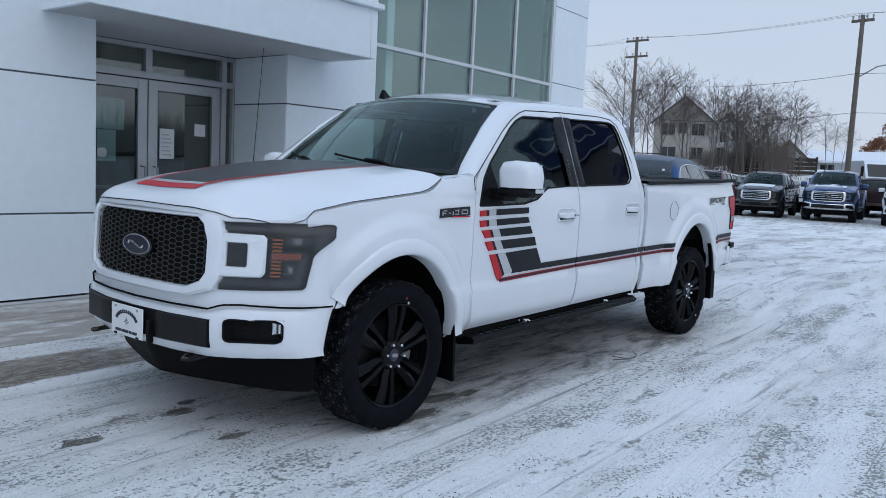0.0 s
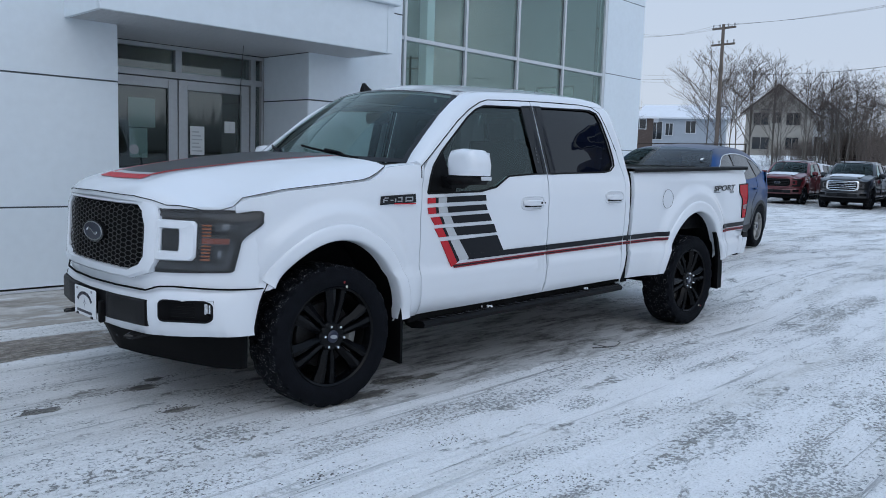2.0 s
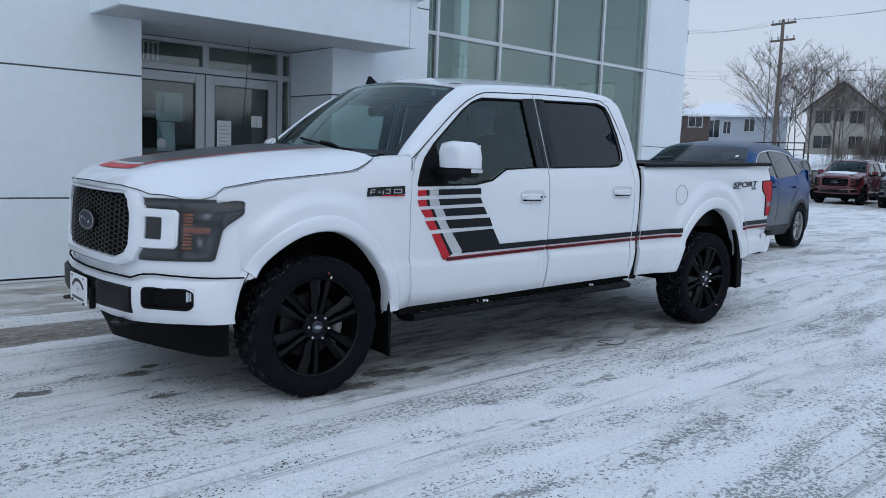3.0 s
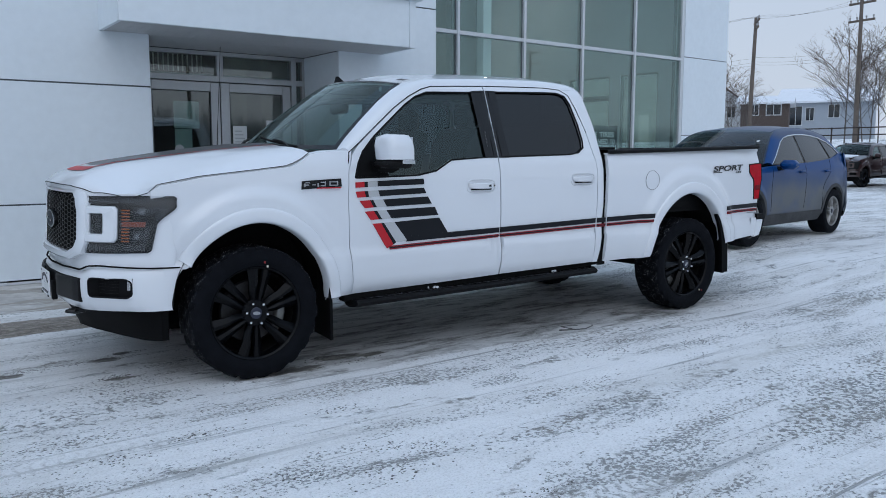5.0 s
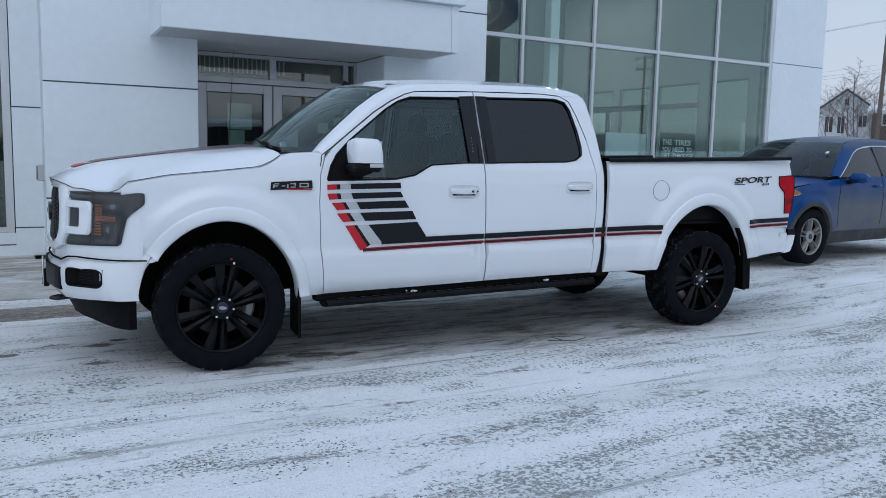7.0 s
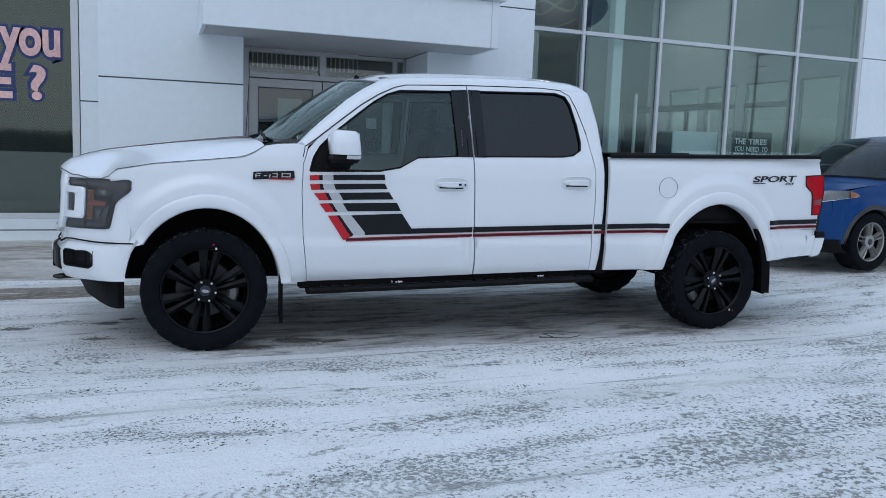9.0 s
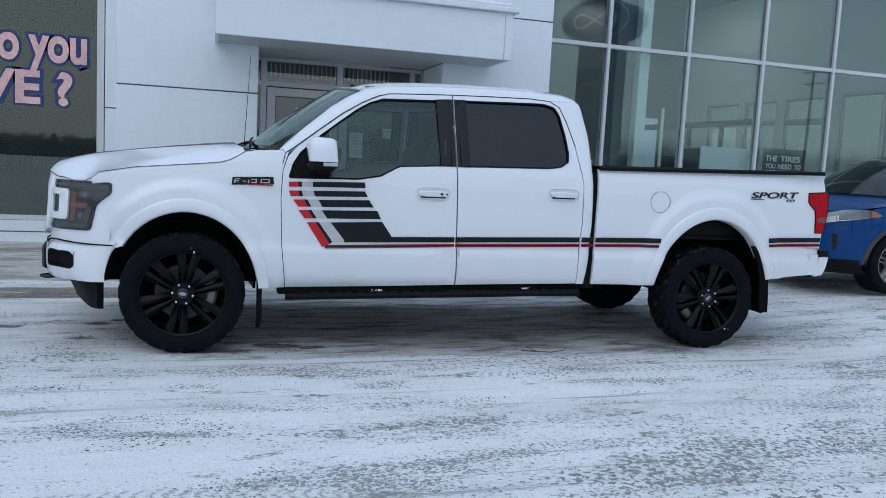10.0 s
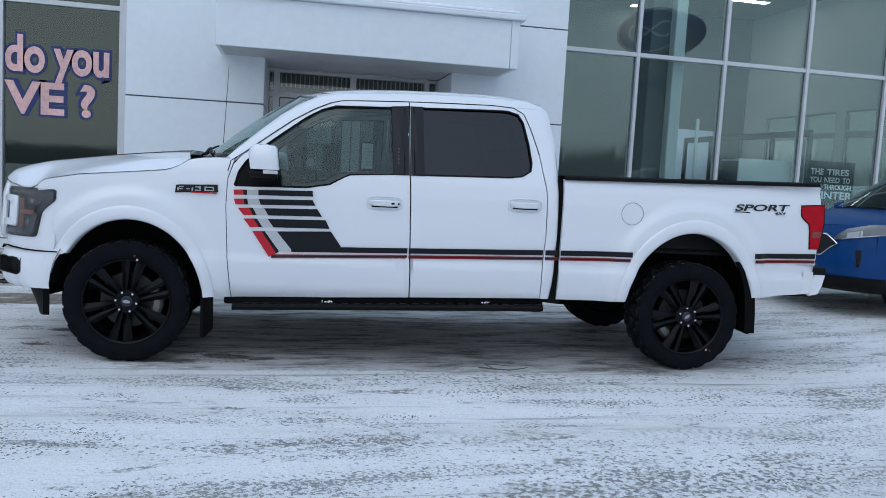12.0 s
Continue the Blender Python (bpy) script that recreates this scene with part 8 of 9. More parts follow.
    part("tailgate", Geo().sheet([[Vector((tail(y) - dx, y, z)) for y in np.linspace(-0.86, 0.86, 21)] for z, dx in ((0.32, 0.06), (0.45, -0.02), (0.62, 0.0), (0.80, 0.02), (1.0, 0.05), (1.28, 0.20))], lambda p: Vector((-0.05, 0, 0))), paint, car)
    part("rear_valance", Geo().sheet([[Vector((tail(y) - dx, y, z)) for y in np.linspace(-0.86, 0.86, 21)] for z, dx in ((0.24, 0.10), (0.33, 0.02), (0.47, -0.03))], lambda p: Vector((-0.05, 0, 0))), BLACK_TRIM, car)
    g = Geo().box(-0.6, 3.4, -0.75, 0.75, 0.22, 0.36)
    g.box(0.45, 3.2, -0.80, 0.80, 0.45, 0.95)
    for y in (-0.38, 0.38):
        g.box(1.40, 1.55, y - 0.22, y + 0.22, 0.95, 1.42, 0.05), g.box(2.40, 2.52, y - 0.25, y + 0.25, 0.95, 1.40, 0.05)
    g.box(0.42, 0.80, -0.75, 0.75, 0.95, 1.12, 0.03)
    part("cabin", g, CABIN, car)
    if lod:
        for k in range(7):
            part("screen_sticker", Geo().box(0.0, 0.05, -0.02, 0.02, 0.0, 0.003), PAPER, car, m=pose(0.78, -0.55, 1.415, 0, -34, 0) @ Matrix.Translation((0, k * 0.012 - 0.04, 0.02))) if k < 1 else None
    return car


LAMP_SILVER = simple("lamp_silver_bowl", (0.20, 0.215, 0.225), 0.22, metal=0.6, vary=0.3, scale=12)
GLASS_SUV = glass("suv_screen_glass", (0.36, 0.43, 0.42), 0.05)
SILVER_RIM = simple("silver_wheel_paint", (0.33, 0.325, 0.315), 0.42, metal=0.5, vary=0.2)
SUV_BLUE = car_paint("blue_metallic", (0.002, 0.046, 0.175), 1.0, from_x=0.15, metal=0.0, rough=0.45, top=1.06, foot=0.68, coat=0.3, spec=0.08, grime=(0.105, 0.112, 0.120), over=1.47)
GRIMY_TRIM = simple("grimy_black_plastic", (0.075, 0.077, 0.080), 0.8, vary=0.35, scale=6, spec=0.15)
SUV = Matrix.Translation((10.78, 4.50, 0.160)) @ pose(0, 0, 0, 0, 0, 6.2) @ Matrix.Diagonal((1.03, 1.0, 0.965, 1))
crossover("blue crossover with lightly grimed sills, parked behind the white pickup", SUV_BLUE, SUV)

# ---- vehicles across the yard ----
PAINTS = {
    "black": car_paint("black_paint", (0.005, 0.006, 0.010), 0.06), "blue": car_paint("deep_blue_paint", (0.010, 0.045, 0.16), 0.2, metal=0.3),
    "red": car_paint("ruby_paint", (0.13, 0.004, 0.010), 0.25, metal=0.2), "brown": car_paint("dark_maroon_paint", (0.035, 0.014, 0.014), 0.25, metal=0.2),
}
row = "pickups parked in a row across the yard"
pickup("black pickup with a chrome-barred grille, snow on its hood", PAINTS["black"], Matrix.Translation((36.3, 9.07, -0.015)) @ pose(0, 0, 0, 0, 0, 5), lod=False, grille=CHROME, graphics=False, group=row)
pickup("tall blue pickup with a chrome grille and bumper", PAINTS["blue"], Matrix.Translation((36.5, 6.26, 0.0)) @ pose(0, 0, 0, 0, 0, 5) @ Matrix.Diagonal((1.05, 1.05, 1.08, 1)), lod=False, grille=CHROME, bumper=CHROME, graphics=False, group=row)
pickup("ruby red pickup with a frosted windscreen", PAINTS["red"], Matrix.Translation((37.6, 12.15, -0.015)) @ pose(0, 0, 0, 0, 0, 5), lod=False, graphics=False, group=row)
brown = pickup("dark maroon pickup with a snowy roof", PAINTS["brown"], Matrix.Translation((37.4, 15.3, -0.015)) @ pose(0, 0, 0, 0, 0, 4), lod=False, graphics=False, group=row)
pale = pickup("white pickup parked across the yard", WHITE, Matrix.Translation((36.0, 3.25, -0.01)) @ pose(0, 0, 0, 0, 0, 4), lod=False, graphics=False, group=row)
back_row = "vehicles in the second row"
for i, (x, y, a) in enumerate(((49.5, 2.9, 182), (49.0, 5.9, 178), (49.2, 8.6, 180), (49.6, 11.4, 181), (49.4, 14.2, 180))):
    tagged(copy_thing(brown if i % 2 else pale, Matrix.Translation((x, y, ground_z(x, y))) @ pose(0, 0, 0, 0, 0, a)), group=back_row)
FROST = simple("frost_snow", (0.74, 0.77, 0.82), 0.8, vary=0.1, bump=0.2, bump_scale=20)


def snow_dust(m, patches):
    """Thin snow lying on a parked truck's bonnet, screen or roof."""
    for x0, x1, y0, y1, z0, z1 in patches:
        t = thing("snow_layer", "thin dusting of snow on a parked truck", "snow", m)
        rows = [[Vector((x0 + (x1 - x0) * u, y, z0 + (z1 - z0) * u - 0.05 * (abs(y) / 0.8) ** 3 + 0.012 * noise.noise((u * 9, y * 7, x0)))) for y in np.linspace(y0, y1, 11)] for u in np.linspace(0, 1, 7)]
        part("snow_sheet", Geo().sheet(rows, lambda p: Vector((0, 0, -0.02))), FROST, t)


for mm in (pose(36.3, 9.07, -0.015, 0, 0, 5), pose(37.6, 12.15, -0.015, 0, 0, 5), pose(37.4, 15.3, -0.015, 0, 0, 4), pose(36.5, 6.26, 0.10, 0, 0, 5)):
    snow_dust(mm, [(-0.60, 0.20, -0.60, 0.60, 1.335, 1.430), (1.35, 2.75, -0.60, 0.60, 1.975, 1.985)])


def cargo_van(m):
    v = thing("cargo_van", "white cargo van behind the parked pickups", "van", m)
    prof = [(-0.9, 0.35), (-0.95, 0.9), (-0.7, 1.15), (0.1, 1.35), (0.75, 2.15), (1.1, 2.35), (4.6, 2.4), (4.75, 2.2), (4.8, 0.4)]
    part("body", Geo().prism(prof, lambda u, w, d: Vector((u, d, w)), -0.98, 0.98), WHITE, v)
    part("windscreen", Geo().sheet([[Vector((0.12 + 0.6 * u - 0.02, y, 1.39 + 0.74 * u)) for y in (-0.85, 0, 0.85)] for u in (0, 1)]), GLASS_DARK, v)
    for s in (-1, 1):
        part("side_window", Geo().box(0.75, 1.6, s * 0.984, s * 0.99, 1.4, 2.0, 0.002), GLASS_DARK, v)
        for x in (0.0, 3.7):
            wheel(v, x, s * 0.93, s, False, SILVER_RIM, 0, tyre_r=0.36, rim_r=0.22)
    part("grille", Geo().box(-0.965, -0.93, -0.6, 0.6, 0.75, 1.0, 0.01), GLOSS_BLACK, v)


SILVER_SUV = crossover("silver crossover among the parked vehicles", STRIPE_GREY, Matrix.Translation((53.0, 9.8, ground_z(53, 9.8))) @ pose(0, 0, 0, 0, 0, 5), lod=False, group=back_row)
for x, y, a in ((53.4, 12.6, 0), (53.2, 3.4, 3), (54.0, 15.6, -4)):
    copy_thing(SILVER_SUV, Matrix.Translation((x, y, ground_z(x, y))) @ pose(0, 0, 0, 0, 0, a))
cargo_van(Matrix.Translation((53.5, 6.6, 0.75)) @ pose(0, 0, 0, 0, 0, 20))

# ---- street: poles, wires, houses, trees ----
WOOD_POLE = simple("weathered_pole", (0.16, 0.13, 0.11), 0.85, vary=0.35, scale=4, bump=0.4, bump_scale=30)
BARK = simple("grey_bark", (0.135, 0.12, 0.105), 0.9, vary=0.4, scale=5)
TWIG = simple("twig_brown", (0.125, 0.10, 0.09), 0.9, vary=0.3, scale=5)
BRUSH = simple("brush_brown", (0.18, 0.148, 0.13), 0.9, vary=0.3, scale=5)
LEAF_RUST = simple("rust_leaves", (0.22, 0.085, 0.035), 0.8, vary=0.4, scale=3)
SIDING_TAN = simple("tan_siding", (0.34, 0.32, 0.285), 0.8, vary=0.15, scale=2)
SIDING_BLUE = simple("pale_blue_siding", (0.40, 0.44, 0.49), 0.8, vary=0.1, scale=2)
SIDING_WHITE = simple("white_siding", (0.58, 0.60, 0.62), 0.8, vary=0.1, scale=2)
SHINGLE = simple("brown_shingle", (0.10, 0.075, 0.065), 0.9, vary=0.3)
PLANK = simple("dark_fence_wood", (0.055, 0.042, 0.035), 0.9, vary=0.4, scale=3)
WIRE = simple("black_wire", (0.02, 0.02, 0.022), 0.7)
WINDOW_TRIM = simple("tan_window_trim", (0.30, 0.285, 0.255), 0.8, vary=0.1)
WINDOW_DARK = simple("dark_window", (0.02, 0.024, 0.028), 0.12, coat=0.5)


def utility_pole(x, y, height, arms, lean=0.0, lamp=None):
    base = ground_z(x, y)
    p = thing("utility_pole", "weathered wooden utility pole with crossarms", "utility pole", Matrix.Translation((x, y, base - 0.3)) @ pose(0, 0, 0, 0, lean, 0), "utility poles")
    h = height - base + 0.3
    part("pole", Geo().tube([(0, 0, 0), (0, 0, h * 0.5), (0, 0, h)], 0.165, 10, 0.11), WOOD_POLE, p)
    for dz, ang, ln in arms:
        c, s = math.cos(radians(ang)) * ln / 2, math.sin(radians(ang)) * ln / 2
        arm = part("crossarm", Geo().box(-ln / 2, ln / 2, -0.06, 0.06, -0.07, 0.07, 0.01), WOOD_POLE, p, m=pose(0.1, 0, h - dz, 0, 0, ang))
        for q in (-0.45, -0.18, 0.18, 0.45):
            part("insulator", Geo().lathe([(0.0, 0.30), (0.05, 0.28), (0.06, 0.2), (0.035, 0.12), (0.035, 0.06)], 8, lambda a, b, d: Vector((a, b, d))), STEEL, arm, m=Matrix.Translation((q * ln, 0, 0)))
    if lamp:
        part("lamp_arm", Geo().tube([(0, 0, h - lamp), (0, -0.9, h - lamp + 0.55), (0, -1.5, h - lamp + 0.65)], 0.035, 6), STEEL, p)
        part("lamp_head", Geo().box(-0.12, 0.12, -2.0, -1.4, h - lamp + 0.58, h - lamp + 0.72, 0.04), STEEL, p)
    return p


utility_pole(57.0, 24.1, 11.75, ((0.25, 80, 1.9), (1.4, 80, 1.9)), lean=-1.0)
utility_pole(52.4, 29.3, 10.8, ((0.25, 40, 2.0), (0.7, 40, 1.6)), lean=2.0)
utility_pole(46.3, 7.4, 10.3, ((0.25, 80, 1.1),), lean=1.5, lamp=3.2)


utility_pole(58.0, -40.5, 11.8, ((0.25, 75, 2.4), (1.3, 75, 2.0)), lean=1.0)
utility_pole(20.0, -44.0, 11.0, ((0.25, 85, 2.2),), lean=-1.0)


def pylon_sign():
    """The dealer's roadside sign, which shows in the showroom glass: a thick oval on a broad post."""
    s = thing("pylon_sign", "tall dark pylon sign with a thick navy oval head", "sign", Matrix.Translation((16.0, -3.3, ground_z(16.0, -3.3))) @ pose(0, 0, 0, 0, 0, 65))
    part("post", Geo().box(-0.75, 0.75, -0.30, 0.30, -0.3, 5.45, 0.03), PYLON_GREY, s)
    e = [(1.32 * math.cos(t), 0.68 * math.sin(t)) for t in [2 * math.pi * k / 48 for k in range(48)]]
    head = part("oval_head", Geo().prism(e, lambda u, v, w: Vector((u, w, 6.0 + v)), -0.5, 0.5), SIGN_NAVY, s, "thick navy oval sign head")
    for f in (-1, 1):
        part("rim", Geo().tube([Vector((u * 0.95, f * 0.503, 6.0 + v * 0.93)) for u, v in e + e[:2]], 0.022, 6), STRIPE_GREY, head)
        part("scroll", Geo().tube([Vector((0.8 * math.cos(t), f * 0.505, 6.0 + 0.22 * math.sin(2 * t))) for t in [2 * math.pi * k / 40 for k in range(42)]], 0.035, 6), STRIPE_GREY, head)
    board = part("name_board", Geo().box(-0.72, 0.72, -0.34, 0.34, 4.15, 4.62, 0.02), PYLON_GREY, s)
    for k in range(9):
        for f in (-1, 1):
            part("lettering_bar", Geo().box(-0.62 + k * 0.14, -0.54 + k * 0.14, f * 0.341, f * 0.352, 4.27, 4.50), SIGN_NAVY, board)


PYLON_GREY = simple("pylon_grey", (0.16, 0.17, 0.18), 0.5, vary=0.15, scale=2)
pylon_sign()


def wire(a, b, sag, r=0.006):
    a, b = Vector(a), Vector(b)
    w = thing("overhead_wire", "sagging black overhead wire", "wire", group="overhead wires")
    part("strand", Geo().tube([a.lerp(b, k / 14) - Vector((0, 0, sag * 4 * (k / 14) * (1 - k / 14))) for k in range(15)], r, 4), WIRE, w)


for dy in (-1.0, -0.1, 0.8):
    wire((46.3, 7.4 + dy * 0.6, 10.35), (57.0, 24.1 + dy, 11.75), 0.28)
    wire((57.0, 24.1 + dy, 11.75), (52.4, 29.3 + dy, 10.8), 0.35)
    wire((52.4, 29.3 + dy, 10.8), (46.0, 62.0 + dy, 10.4), 0.7)
    wire((46.3, 7.4 + dy * 0.6, 10.35), (40.0, -40.0 + dy, 11.0), 0.8)
for z in (8.0, 7.7, 7.5):
    wire((57.0, 24.1, z + 0.6), (52.4, 29.3, z + 0.1), 0.25)
    wire((52.4, 29.3, z), (46.0, 62.0, z), 0.6)
for z0, z1 in ((7.3, 8.4), (5.3, 6.0)):
    wire((46.3, 7.4, z0), (57.0, 24.1, z1), 0.45, 0.013)
    wire((46.3, 7.4, z0), (41.0, -40.0, z0 + 0.8), 0.6, 0.013)


def house(nm_label, x, y, z, w, d, h, peak, siding, turn, windows=(), roof_mat=SNOW, porch=False, gable_front=True):
    """A house whose front (w wide) faces -x before turning; windows: (across, up, width, height)."""
    b = thing("house", nm_label, "house", Matrix.Translation((x, y, z)) @ pose(0, 0, 0, 0, 0, turn))
    g = Geo()
    if gable_front:
        g.prism([(-w / 2, -2.6), (w / 2, -2.6), (w / 2, h), (0, peak), (-w / 2, h)], lambda u, v, q: Vector((q, u, v)), 0.0, d)
    else:
        g.prism([(0.0, -2.6), (d, -2.6), (d, h), (d / 2, peak), (0.0, h)], lambda u, v, q: Vector((u, q, v)), -w / 2, w / 2)
    part("wall", g, siding, b)
    for s in (-1, 1):
        if gable_front:
            run, rise = w / 2 + 0.45, (peak - h) * (w / 2 + 0.45) / (w / 2)
            part("roof", Geo().add([Vector((q, s * e[0], e[1] + t)) for t in (0.02, 0.24) for q in (-0.5, d + 0.4) for e in ((0.0, peak), (run, peak - rise))], [(0, 1, 3, 2), (4, 6, 7, 5), (0, 4, 5, 1), (2, 3, 7, 6), (0, 2, 6, 4), (1, 5, 7, 3)]), roof_mat, b)
            part("fascia", Geo().add([Vector((-0.52, s * e[0], e[1] + t)) for t in (-0.16, 0.06) for e in ((0.0, peak), (run, peak - rise))] + [Vector((-0.40, s * e[0], e[1] + t)) for t in (-0.16, 0.06) for e in ((0.0, peak), (run, peak - rise))], [(0, 1, 3, 2), (4, 6, 7, 5), (0, 2, 6, 4), (1, 5, 7, 3), (0, 4, 5, 1), (2, 3, 7, 6)]), SHINGLE, b)
        else:
            x0, x1 = (-0.5, d / 2) if s < 0 else (d / 2, d + 0.5)
            z0, z1 = (h - 0.15, peak) if s < 0 else (peak, h - 0.15)
            part("roof", Geo().add([Vector((p[0], q, p[1] + t)) for t in (0.02, 0.22) for q in (-w / 2 - 0.5, w / 2 + 0.5) for p in ((x0, z0), (x1, z1))], [(0, 1, 3, 2), (4, 6, 7, 5), (0, 4, 5, 1), (2, 3, 7, 6), (0, 2, 6, 4), (1, 5, 7, 3)]), roof_mat, b)
    for a, u, ww, hh in windows:
        fr = part("window", Geo().box(-0.06, 0.02, a - ww / 2 - 0.09, a + ww / 2 + 0.09, u - 0.09, u + hh + 0.09, 0.01), SIDING_WHITE if siding != SIDING_TAN else WINDOW_TRIM, b)
        part("pane", Geo().box(-0.075, -0.05, a - ww / 2, a + ww / 2, u, u + hh), WINDOW_DARK, fr)
        part("glazing_bar", Geo().box(-0.085, -0.07, a - 0.03, a + 0.03, u, u + hh), SIDING_WHITE if siding != SIDING_TAN else WINDOW_TRIM, fr)
    if porch:
        part("porch_deck", Geo().box(-1.6, 0.0, -w * 0.1, w * 0.45, 0.1, 0.3), PLANK, b)
        for k in range(9):
            part("porch_rail", Geo().box(-1.6, -1.54, -w * 0.1 + k * w * 0.06875, -w * 0.1 + k * w * 0.06875 + 0.06, 0.3, 1.25), SIDING_WHITE, b)
        part("handrail", Geo().box(-1.62, -1.52, -w * 0.1, w * 0.45, 1.22, 1.3, 0.01), SIDING_WHITE, b)
    return b


house("two-storey tan house with a steep gable behind bare trees", 84.8, 30.2, 3.0, 6.2, 12.0, 4.7, 7.3, SIDING_TAN, 15, ((-1.5, 3.2, 1.3, 1.2), (1.6, 3.2, 1.4, 1.2), (-1.5, 0.7, 1.2, 1.2), (1.5, 0.7, 1.6, 1.2), (0.1, 3.4, 0.8, 1.1)), SNOW)
house("small white gabled house beside the tan one", 91.0, 27.4, 3.0, 3.4, 8.0, 4.4, 6.0, SIDING_WHITE, 12, ((-0.8, 3.0, 0.7, 1.1), (0.5, 2.8, 0.6, 1.1), (-0.8, 0.6, 0.7, 1.1), (0.6, 0.2, 0.8, 2.0)))
house("pale blue bungalow with a snowy roof and white trim", 91.9, 44.1, 4.8, 9.6, 8.0, 2.7, 4.3, SIDING_BLUE, 22, ((3.1, 0.1, 1.3, 2.1), (1.6, 0.6, 0.8, 1.4), (-0.9, 0.9, 1.1, 1.4)), SNOW, porch=False, gable_front=False)
house("grey gabled cottage with dark porch windows", 76.4, 47.85, 4.45, 5.0, 8.0, 2.7, 4.6, SIDING_WHITE, 30, ((-1.5, 0.9, 0.7, 1.1), (0.4, 0.3, 0.6, 1.6), (1.5, 0.4, 0.7, 1.5), (0.0, 3.0, 0.35, 0.7)), SNOW)
house("low brown timber house with a raised deck", 71.8, 39.65, 4.5, 4.2, 6.0, 1.8, 2.4, SHINGLE, 28, ((-0.8, 0.7, 1.2, 0.9), (0.9, 0.7, 0.7, 0.9)), SNOW, gable_front=False)
house("long low building under a snowy roof", 84.0, 10.5, 2.8, 17.0, 10.0, 1.0, 2.0, SIDING_WHITE, 8, ((-4.0, 0.0, 1.2, 0.7), (1.0, 0.0, 1.2, 0.7), (5.0, 0.0, 1.2, 0.7)), SNOW, gable_front=False)
house("brown-roofed house among bare trees", 79.0, 18.0, 2.7, 3.4, 7.0, 1.0, 2.6, SIDING_WHITE, 12, ((0.0, 0.2, 0.9, 0.8),), SHINGLE)


def fence(x0, y0, x1, y1, h, n, z):
    f = thing("board_fence", "dark weathered board fence", "fence")
    a, b = Vector((x0, y0, z)), Vector((x1, y1, z))
    turn = math.degrees(math.atan2(y1 - y0, x1 - x0))
    length = (b - a).length / n
    for k in range(n + 1):
        part("post", Geo().box(-0.07, 0.07, -0.07, 0.07, -0.8, h + 0.1, 0.01), PLANK, f, m=Matrix.Translation(a.lerp(b, k / n)))
        if k < n:
            for q in range(5):
                part("board", Geo().box(0.05, length - 0.05, -0.03, 0.03, 0.05 + q * h / 5, 0.05 + (q + 0.82) * h / 5, 0.005), PLANK, f, m=Matrix.Translation(a.lerp(b, k / n)) @ pose(0, 0, 0, 0, 0, turn))


fence(67.0, 19.4, 68.5, 13.4, 1.7, 5, 1.9)


def pipe_fence(a, b, n, h):
    """Dark pipe rails on posts along the top of the bank."""
    f = thing("pipe_fence", "dark pipe fence along the snowy bank", "fence")
    a, b = Vector(a), Vector(b)
    for k in range(n + 1):
        p = a.lerp(b, k / n)
        part("post", Geo().tube([p - Vector((0, 0, 1.6)), p + Vector((0, 0, h))], 0.05, 6), PLANK, f)
    for z in (h - 0.05, h * 0.5):
        part("rail", Geo().tube([a + Vector((0, 0, z)), b + Vector((0, 0, z))], 0.04, 6), PLANK, f)


pipe_fence((54.3, 29.6, 2.2), (53.5, 20.5, 2.2), 5, 1.0)


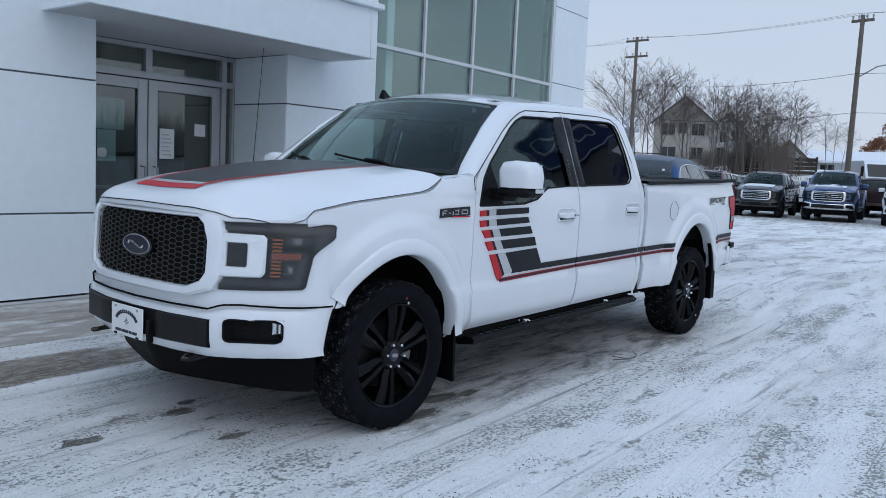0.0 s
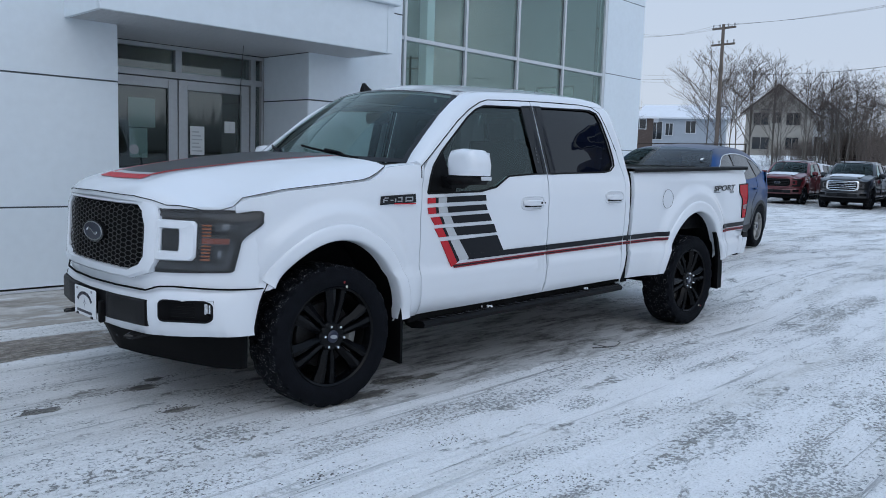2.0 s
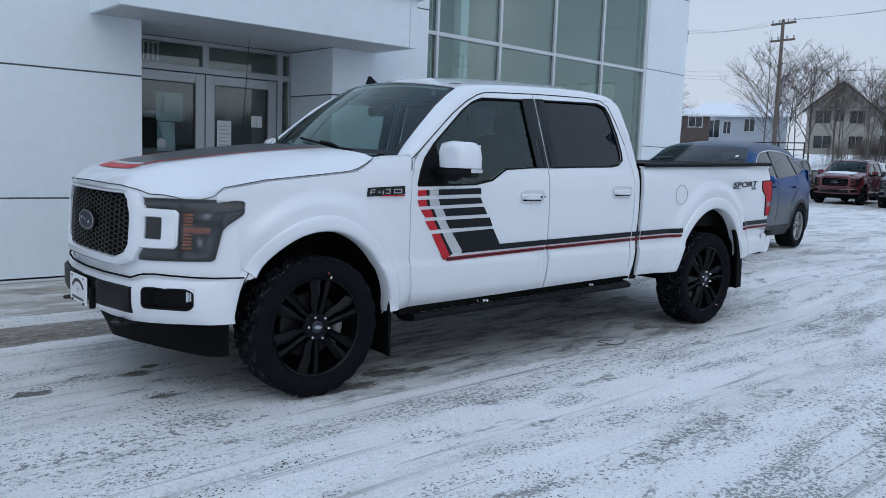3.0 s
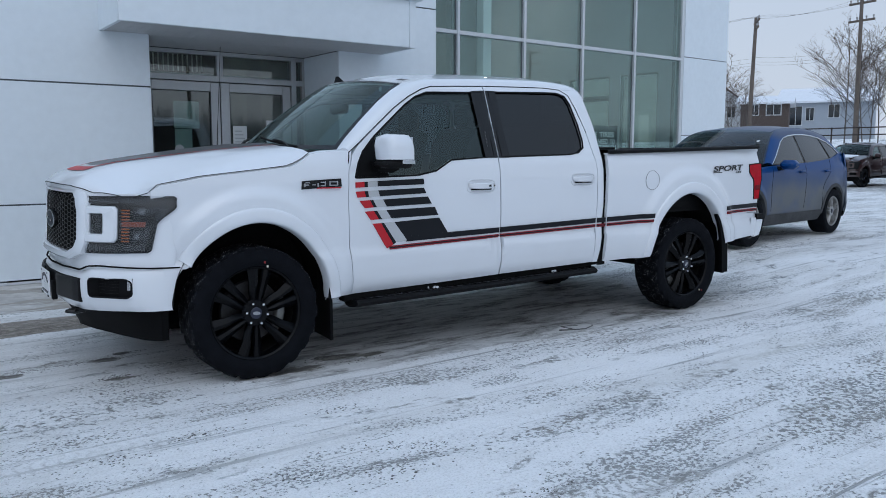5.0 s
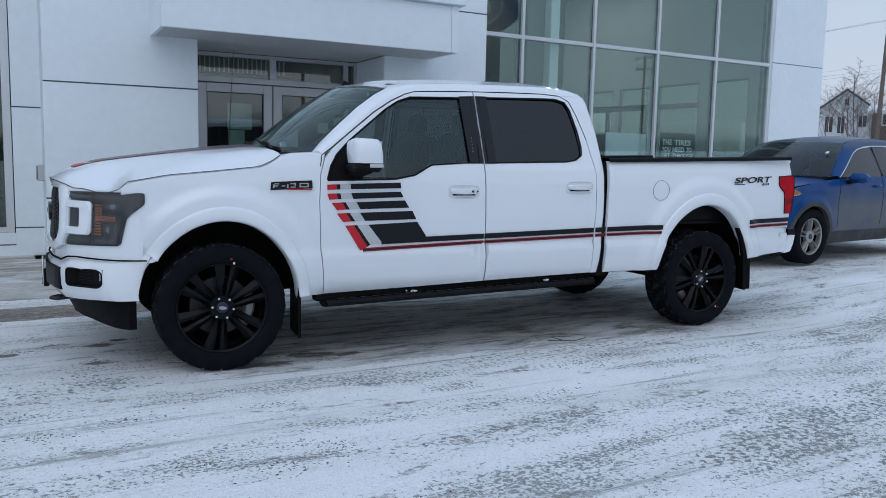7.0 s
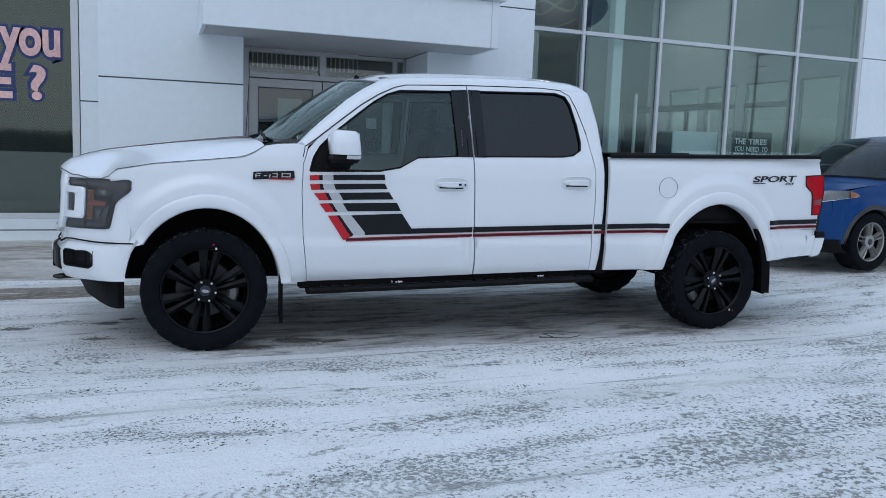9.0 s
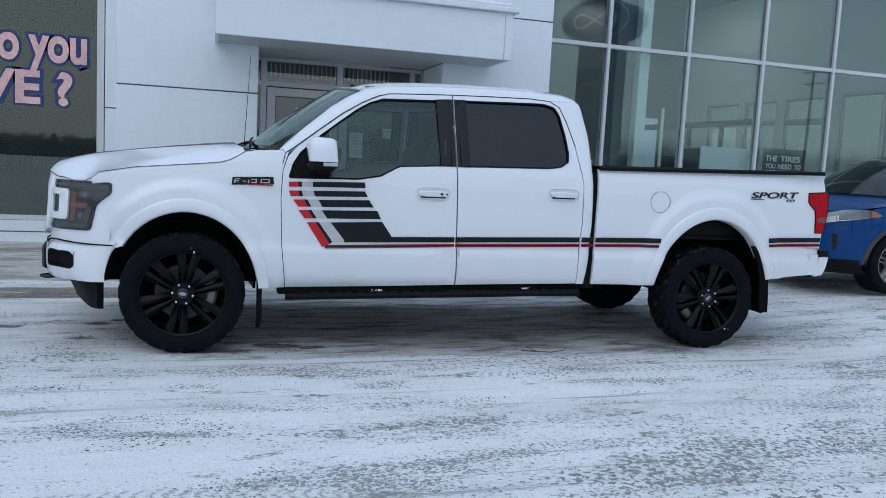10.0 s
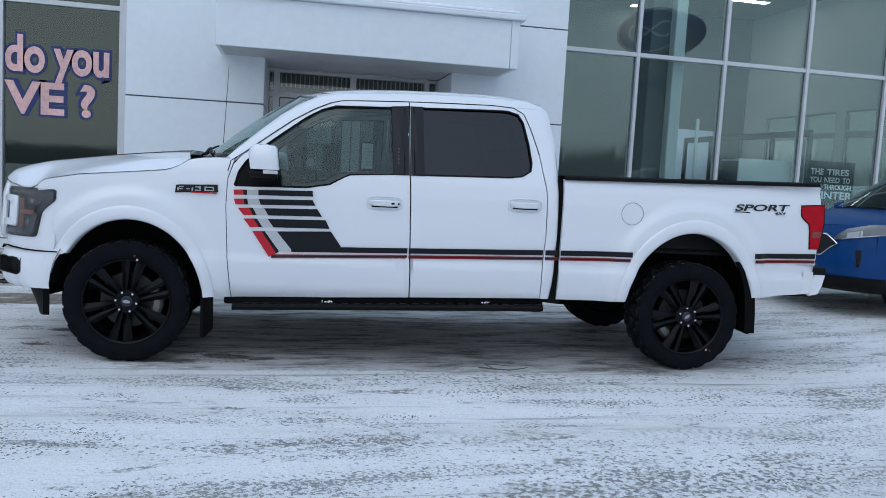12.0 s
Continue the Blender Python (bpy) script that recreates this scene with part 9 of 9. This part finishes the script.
def bare_tree(seed, height, spread, leaves=None):
    """Trunk, limbs that fork several times, and a haze of fine twigs."""
    rnd = random.Random(seed)
    wood, twigs = Geo(), Geo()
    tips = []
    def limb(p, d, length, r, level):
        pts = [p]
        for k in range(3):
            d = (d + Vector((rnd.uniform(-1, 1), rnd.uniform(-1, 1), rnd.uniform(-0.3, 0.55))) * (0.05 if level == 0 else 0.17)).normalized()
            pts.append(pts[-1] + d * length / 3)
        (wood if level < 2 else twigs).tube(pts, r, 5 if level == 0 else 3, r * (0.45 if level == 0 else 0.6))
        if level >= 4:
            tips.append(pts[-1])
            return
        kids = (11, 4, 3, 3)[level]
        for k in range(kids):
            u = (0.32 + 0.68 * (k + rnd.random()) / kids) if level == 0 else rnd.uniform(0.35, 1.0)
            f = min(2.999, u * 3)
            q = pts[int(f)].lerp(pts[int(f) + 1], f - int(f))
            ang = rnd.uniform(0, 2 * math.pi)
            side = Vector((math.cos(ang), math.sin(ang), rnd.uniform(-0.1, 0.5)))
            nd = (d * rnd.uniform(0.55, 1.0) + side * spread * rnd.uniform(0.9, 1.9)).normalized()
            size = (0.42 * (1.15 - u) + 0.10) if level == 0 else rnd.uniform(0.42, 0.66)
            limb(q, nd, length * size, max(0.0055, r * (0.42 if level == 0 else 0.55)), level + 1)
    limb(Vector((0, 0, -0.4)), Vector((rnd.uniform(-0.08, 0.08), rnd.uniform(-0.08, 0.08), 1)), height * 0.93, 0.0065 * height, 0)
    t = thing("bare_tree", "tall bare winter tree with fine grey-brown twigs" if not leaves else "tree with rust-brown leaves still on it", "tree", group="street trees")
    part("trunk", wood, BARK, t)
    part("crown", twigs, TWIG, t)
    if leaves:
        g = Geo()
        for p in tips:
            for k in range(4):
                c = p + Vector((rnd.gauss(0, 0.3), rnd.gauss(0, 0.3), rnd.gauss(0, 0.25)))
                a, b = Vector((rnd.uniform(-1, 1), rnd.uniform(-1, 1), rnd.uniform(-1, 1))) * 0.15, Vector((rnd.uniform(-1, 1), rnd.uniform(-1, 1), rnd.uniform(-1, 1))) * 0.15
                g.add([c - a, c + b, c + a, c - b], [(0, 1, 2, 3)])
        tagged(part("leaves", g, LEAF_RUST, t, smooth=False), kind="stuff")
    return t


MODELS = [bare_tree(11, 9.0, 0.55), bare_tree(23, 9.0, 0.65), bare_tree(37, 9.0, 0.50), bare_tree(51, 8.0, 0.95)]
rnd = random.Random(5)
spots = []
for k in range(24):
    f = k / 23
    spots.append((58.5 + 4.5 * f + rnd.uniform(-1.5, 2.5), 25.8 - 10.0 * f + rnd.uniform(-0.5, 0.5), rnd.uniform(0.86, 1.08) * (1.0 - 0.33 * f), rnd.randrange(3)))
for k in range(14):
    spots.append((66 + rnd.uniform(-2, 4), 18.8 - 4.2 * k / 13 + rnd.uniform(-0.4, 0.4), rnd.uniform(0.6, 0.85), 3))
for k in range(5):
    spots.append((80 + rnd.uniform(-3, 3), 17.5 - 4 * k / 4, rnd.uniform(0.5, 0.7), 3))
spots += [(53.8, 31.4, 1.0, 3), (55.5, 33.0, 0.9, 3), (54.6, 30.6, 0.85, 3), (52.8, 30.3, 0.62, 3), (60.0, 38.5, 0.8, 3), (53.4, 31.0, 0.75, 1)]
def thicket(seed):
    """Many thin stems that rise from the ground and fork into a haze of brown twigs."""
    r = random.Random(seed)
    g = Geo()
    for k in range(70):
        p = Vector((r.gauss(0, 0.9), r.gauss(0, 0.9), -0.2))
        d = Vector((r.uniform(-0.25, 0.25), r.uniform(-0.25, 0.25), 1)).normalized()
        h = r.uniform(1.8, 4.2)
        q = p + d * h * 0.5 + Vector((r.uniform(-0.1, 0.1), r.uniform(-0.1, 0.1), 0))
        e = p + d * h
        g.tube([p, q, e], 0.022, 3, 0.006)
        for j in range(9):
            a = p.lerp(e, r.uniform(0.3, 1.0))
            b = a + Vector((r.uniform(-0.6, 0.6), r.uniform(-0.6, 0.6), r.uniform(0.2, 0.9)))
            g.tube([a, b], 0.009, 3, 0.004)
            for i in range(2):
                m = a.lerp(b, r.uniform(0.3, 0.9))
                g.tube([m, m + Vector((r.uniform(-0.35, 0.35), r.uniform(-0.35, 0.35), r.uniform(0.0, 0.4)))], 0.006, 3, 0.003)
    t = thing("thicket", "dense brown leafless thicket at the edge of the yard", "shrub", group="roadside thickets")
    tagged(part("brush", g, BRUSH, t), kind="stuff")
    return t


bush = thicket(3)
for k in range(15):
    f = k / 14
    x, y, sc = 64.5 + rnd.uniform(-1.5, 5), 22.5 - 7.2 * f + rnd.uniform(-0.5, 0.5), rnd.uniform(0.55, 0.95) * (0.55 if f < 0.5 else 1.0)
    mt = Matrix.Translation((x, y, ground_z(x, y))) @ pose(0, 0, 0, 0, 0, rnd.uniform(0, 360))
    ob = bush if k == 0 else copy_thing(bush, mt)
    ob.matrix_basis = mt @ Matrix.Diagonal((sc, sc, sc, 1))
used = set()
for x, y, sc, kind in spots:
    mt = Matrix.Translation((x, y, ground_z(x, y))) @ pose(0, 0, 0, 0, 0, rnd.uniform(0, 360))
    src = MODELS[kind]
    if kind in used:
        src = copy_thing(src, mt)
    src.matrix_basis = mt @ Matrix.Diagonal((sc, sc, sc, 1))
    used.add(kind)
bare_tree(77, 6.5, 0.55, True).matrix_basis = Matrix.Translation((94, 11.6, 3.4)) @ Matrix.Diagonal((0.68, 0.68, 0.68, 1))
bare_tree(78, 5.5, 0.55, True).matrix_basis = Matrix.Translation((97, 13.6, 3.4)) @ Matrix.Diagonal((0.6, 0.6, 0.6, 1))


def tree_line():
    """The wood on the far side of the street, which shows as a dark ragged band in the glass."""
    g = Geo()
    r2 = random.Random(8)
    for k in range(42000):
        x, y, w = r2.uniform(-60, 150), -78 - r2.uniform(0, 22), r2.uniform(0.02, 0.075)
        rise = max(0.0, min(1.0, (x - 2.0) / 24.0))
        h = r2.triangular(0.6, 3.0 + 5.0 * rise, 1.6 + 2.2 * rise) + 0.5 * rise * math.sin(x * 0.23 + 1.0)
        t = r2.uniform(-0.3, 0.3)
        g.add([(x - w, y, -0.2), (x + w, y, -0.2), (x + w * 0.3 + t, y, h), (x - w * 0.3 + t, y, h)], [(0, 1, 2, 3)])
    tagged(part("far_wood", g, TREE_DARK, smooth=False), "dark ragged wood across the street", "trees", kind="stuff")


TREE_DARK = simple("spruce_dark", (0.30, 0.31, 0.31), 0.9, vary=0.4, scale=2)
tree_line()
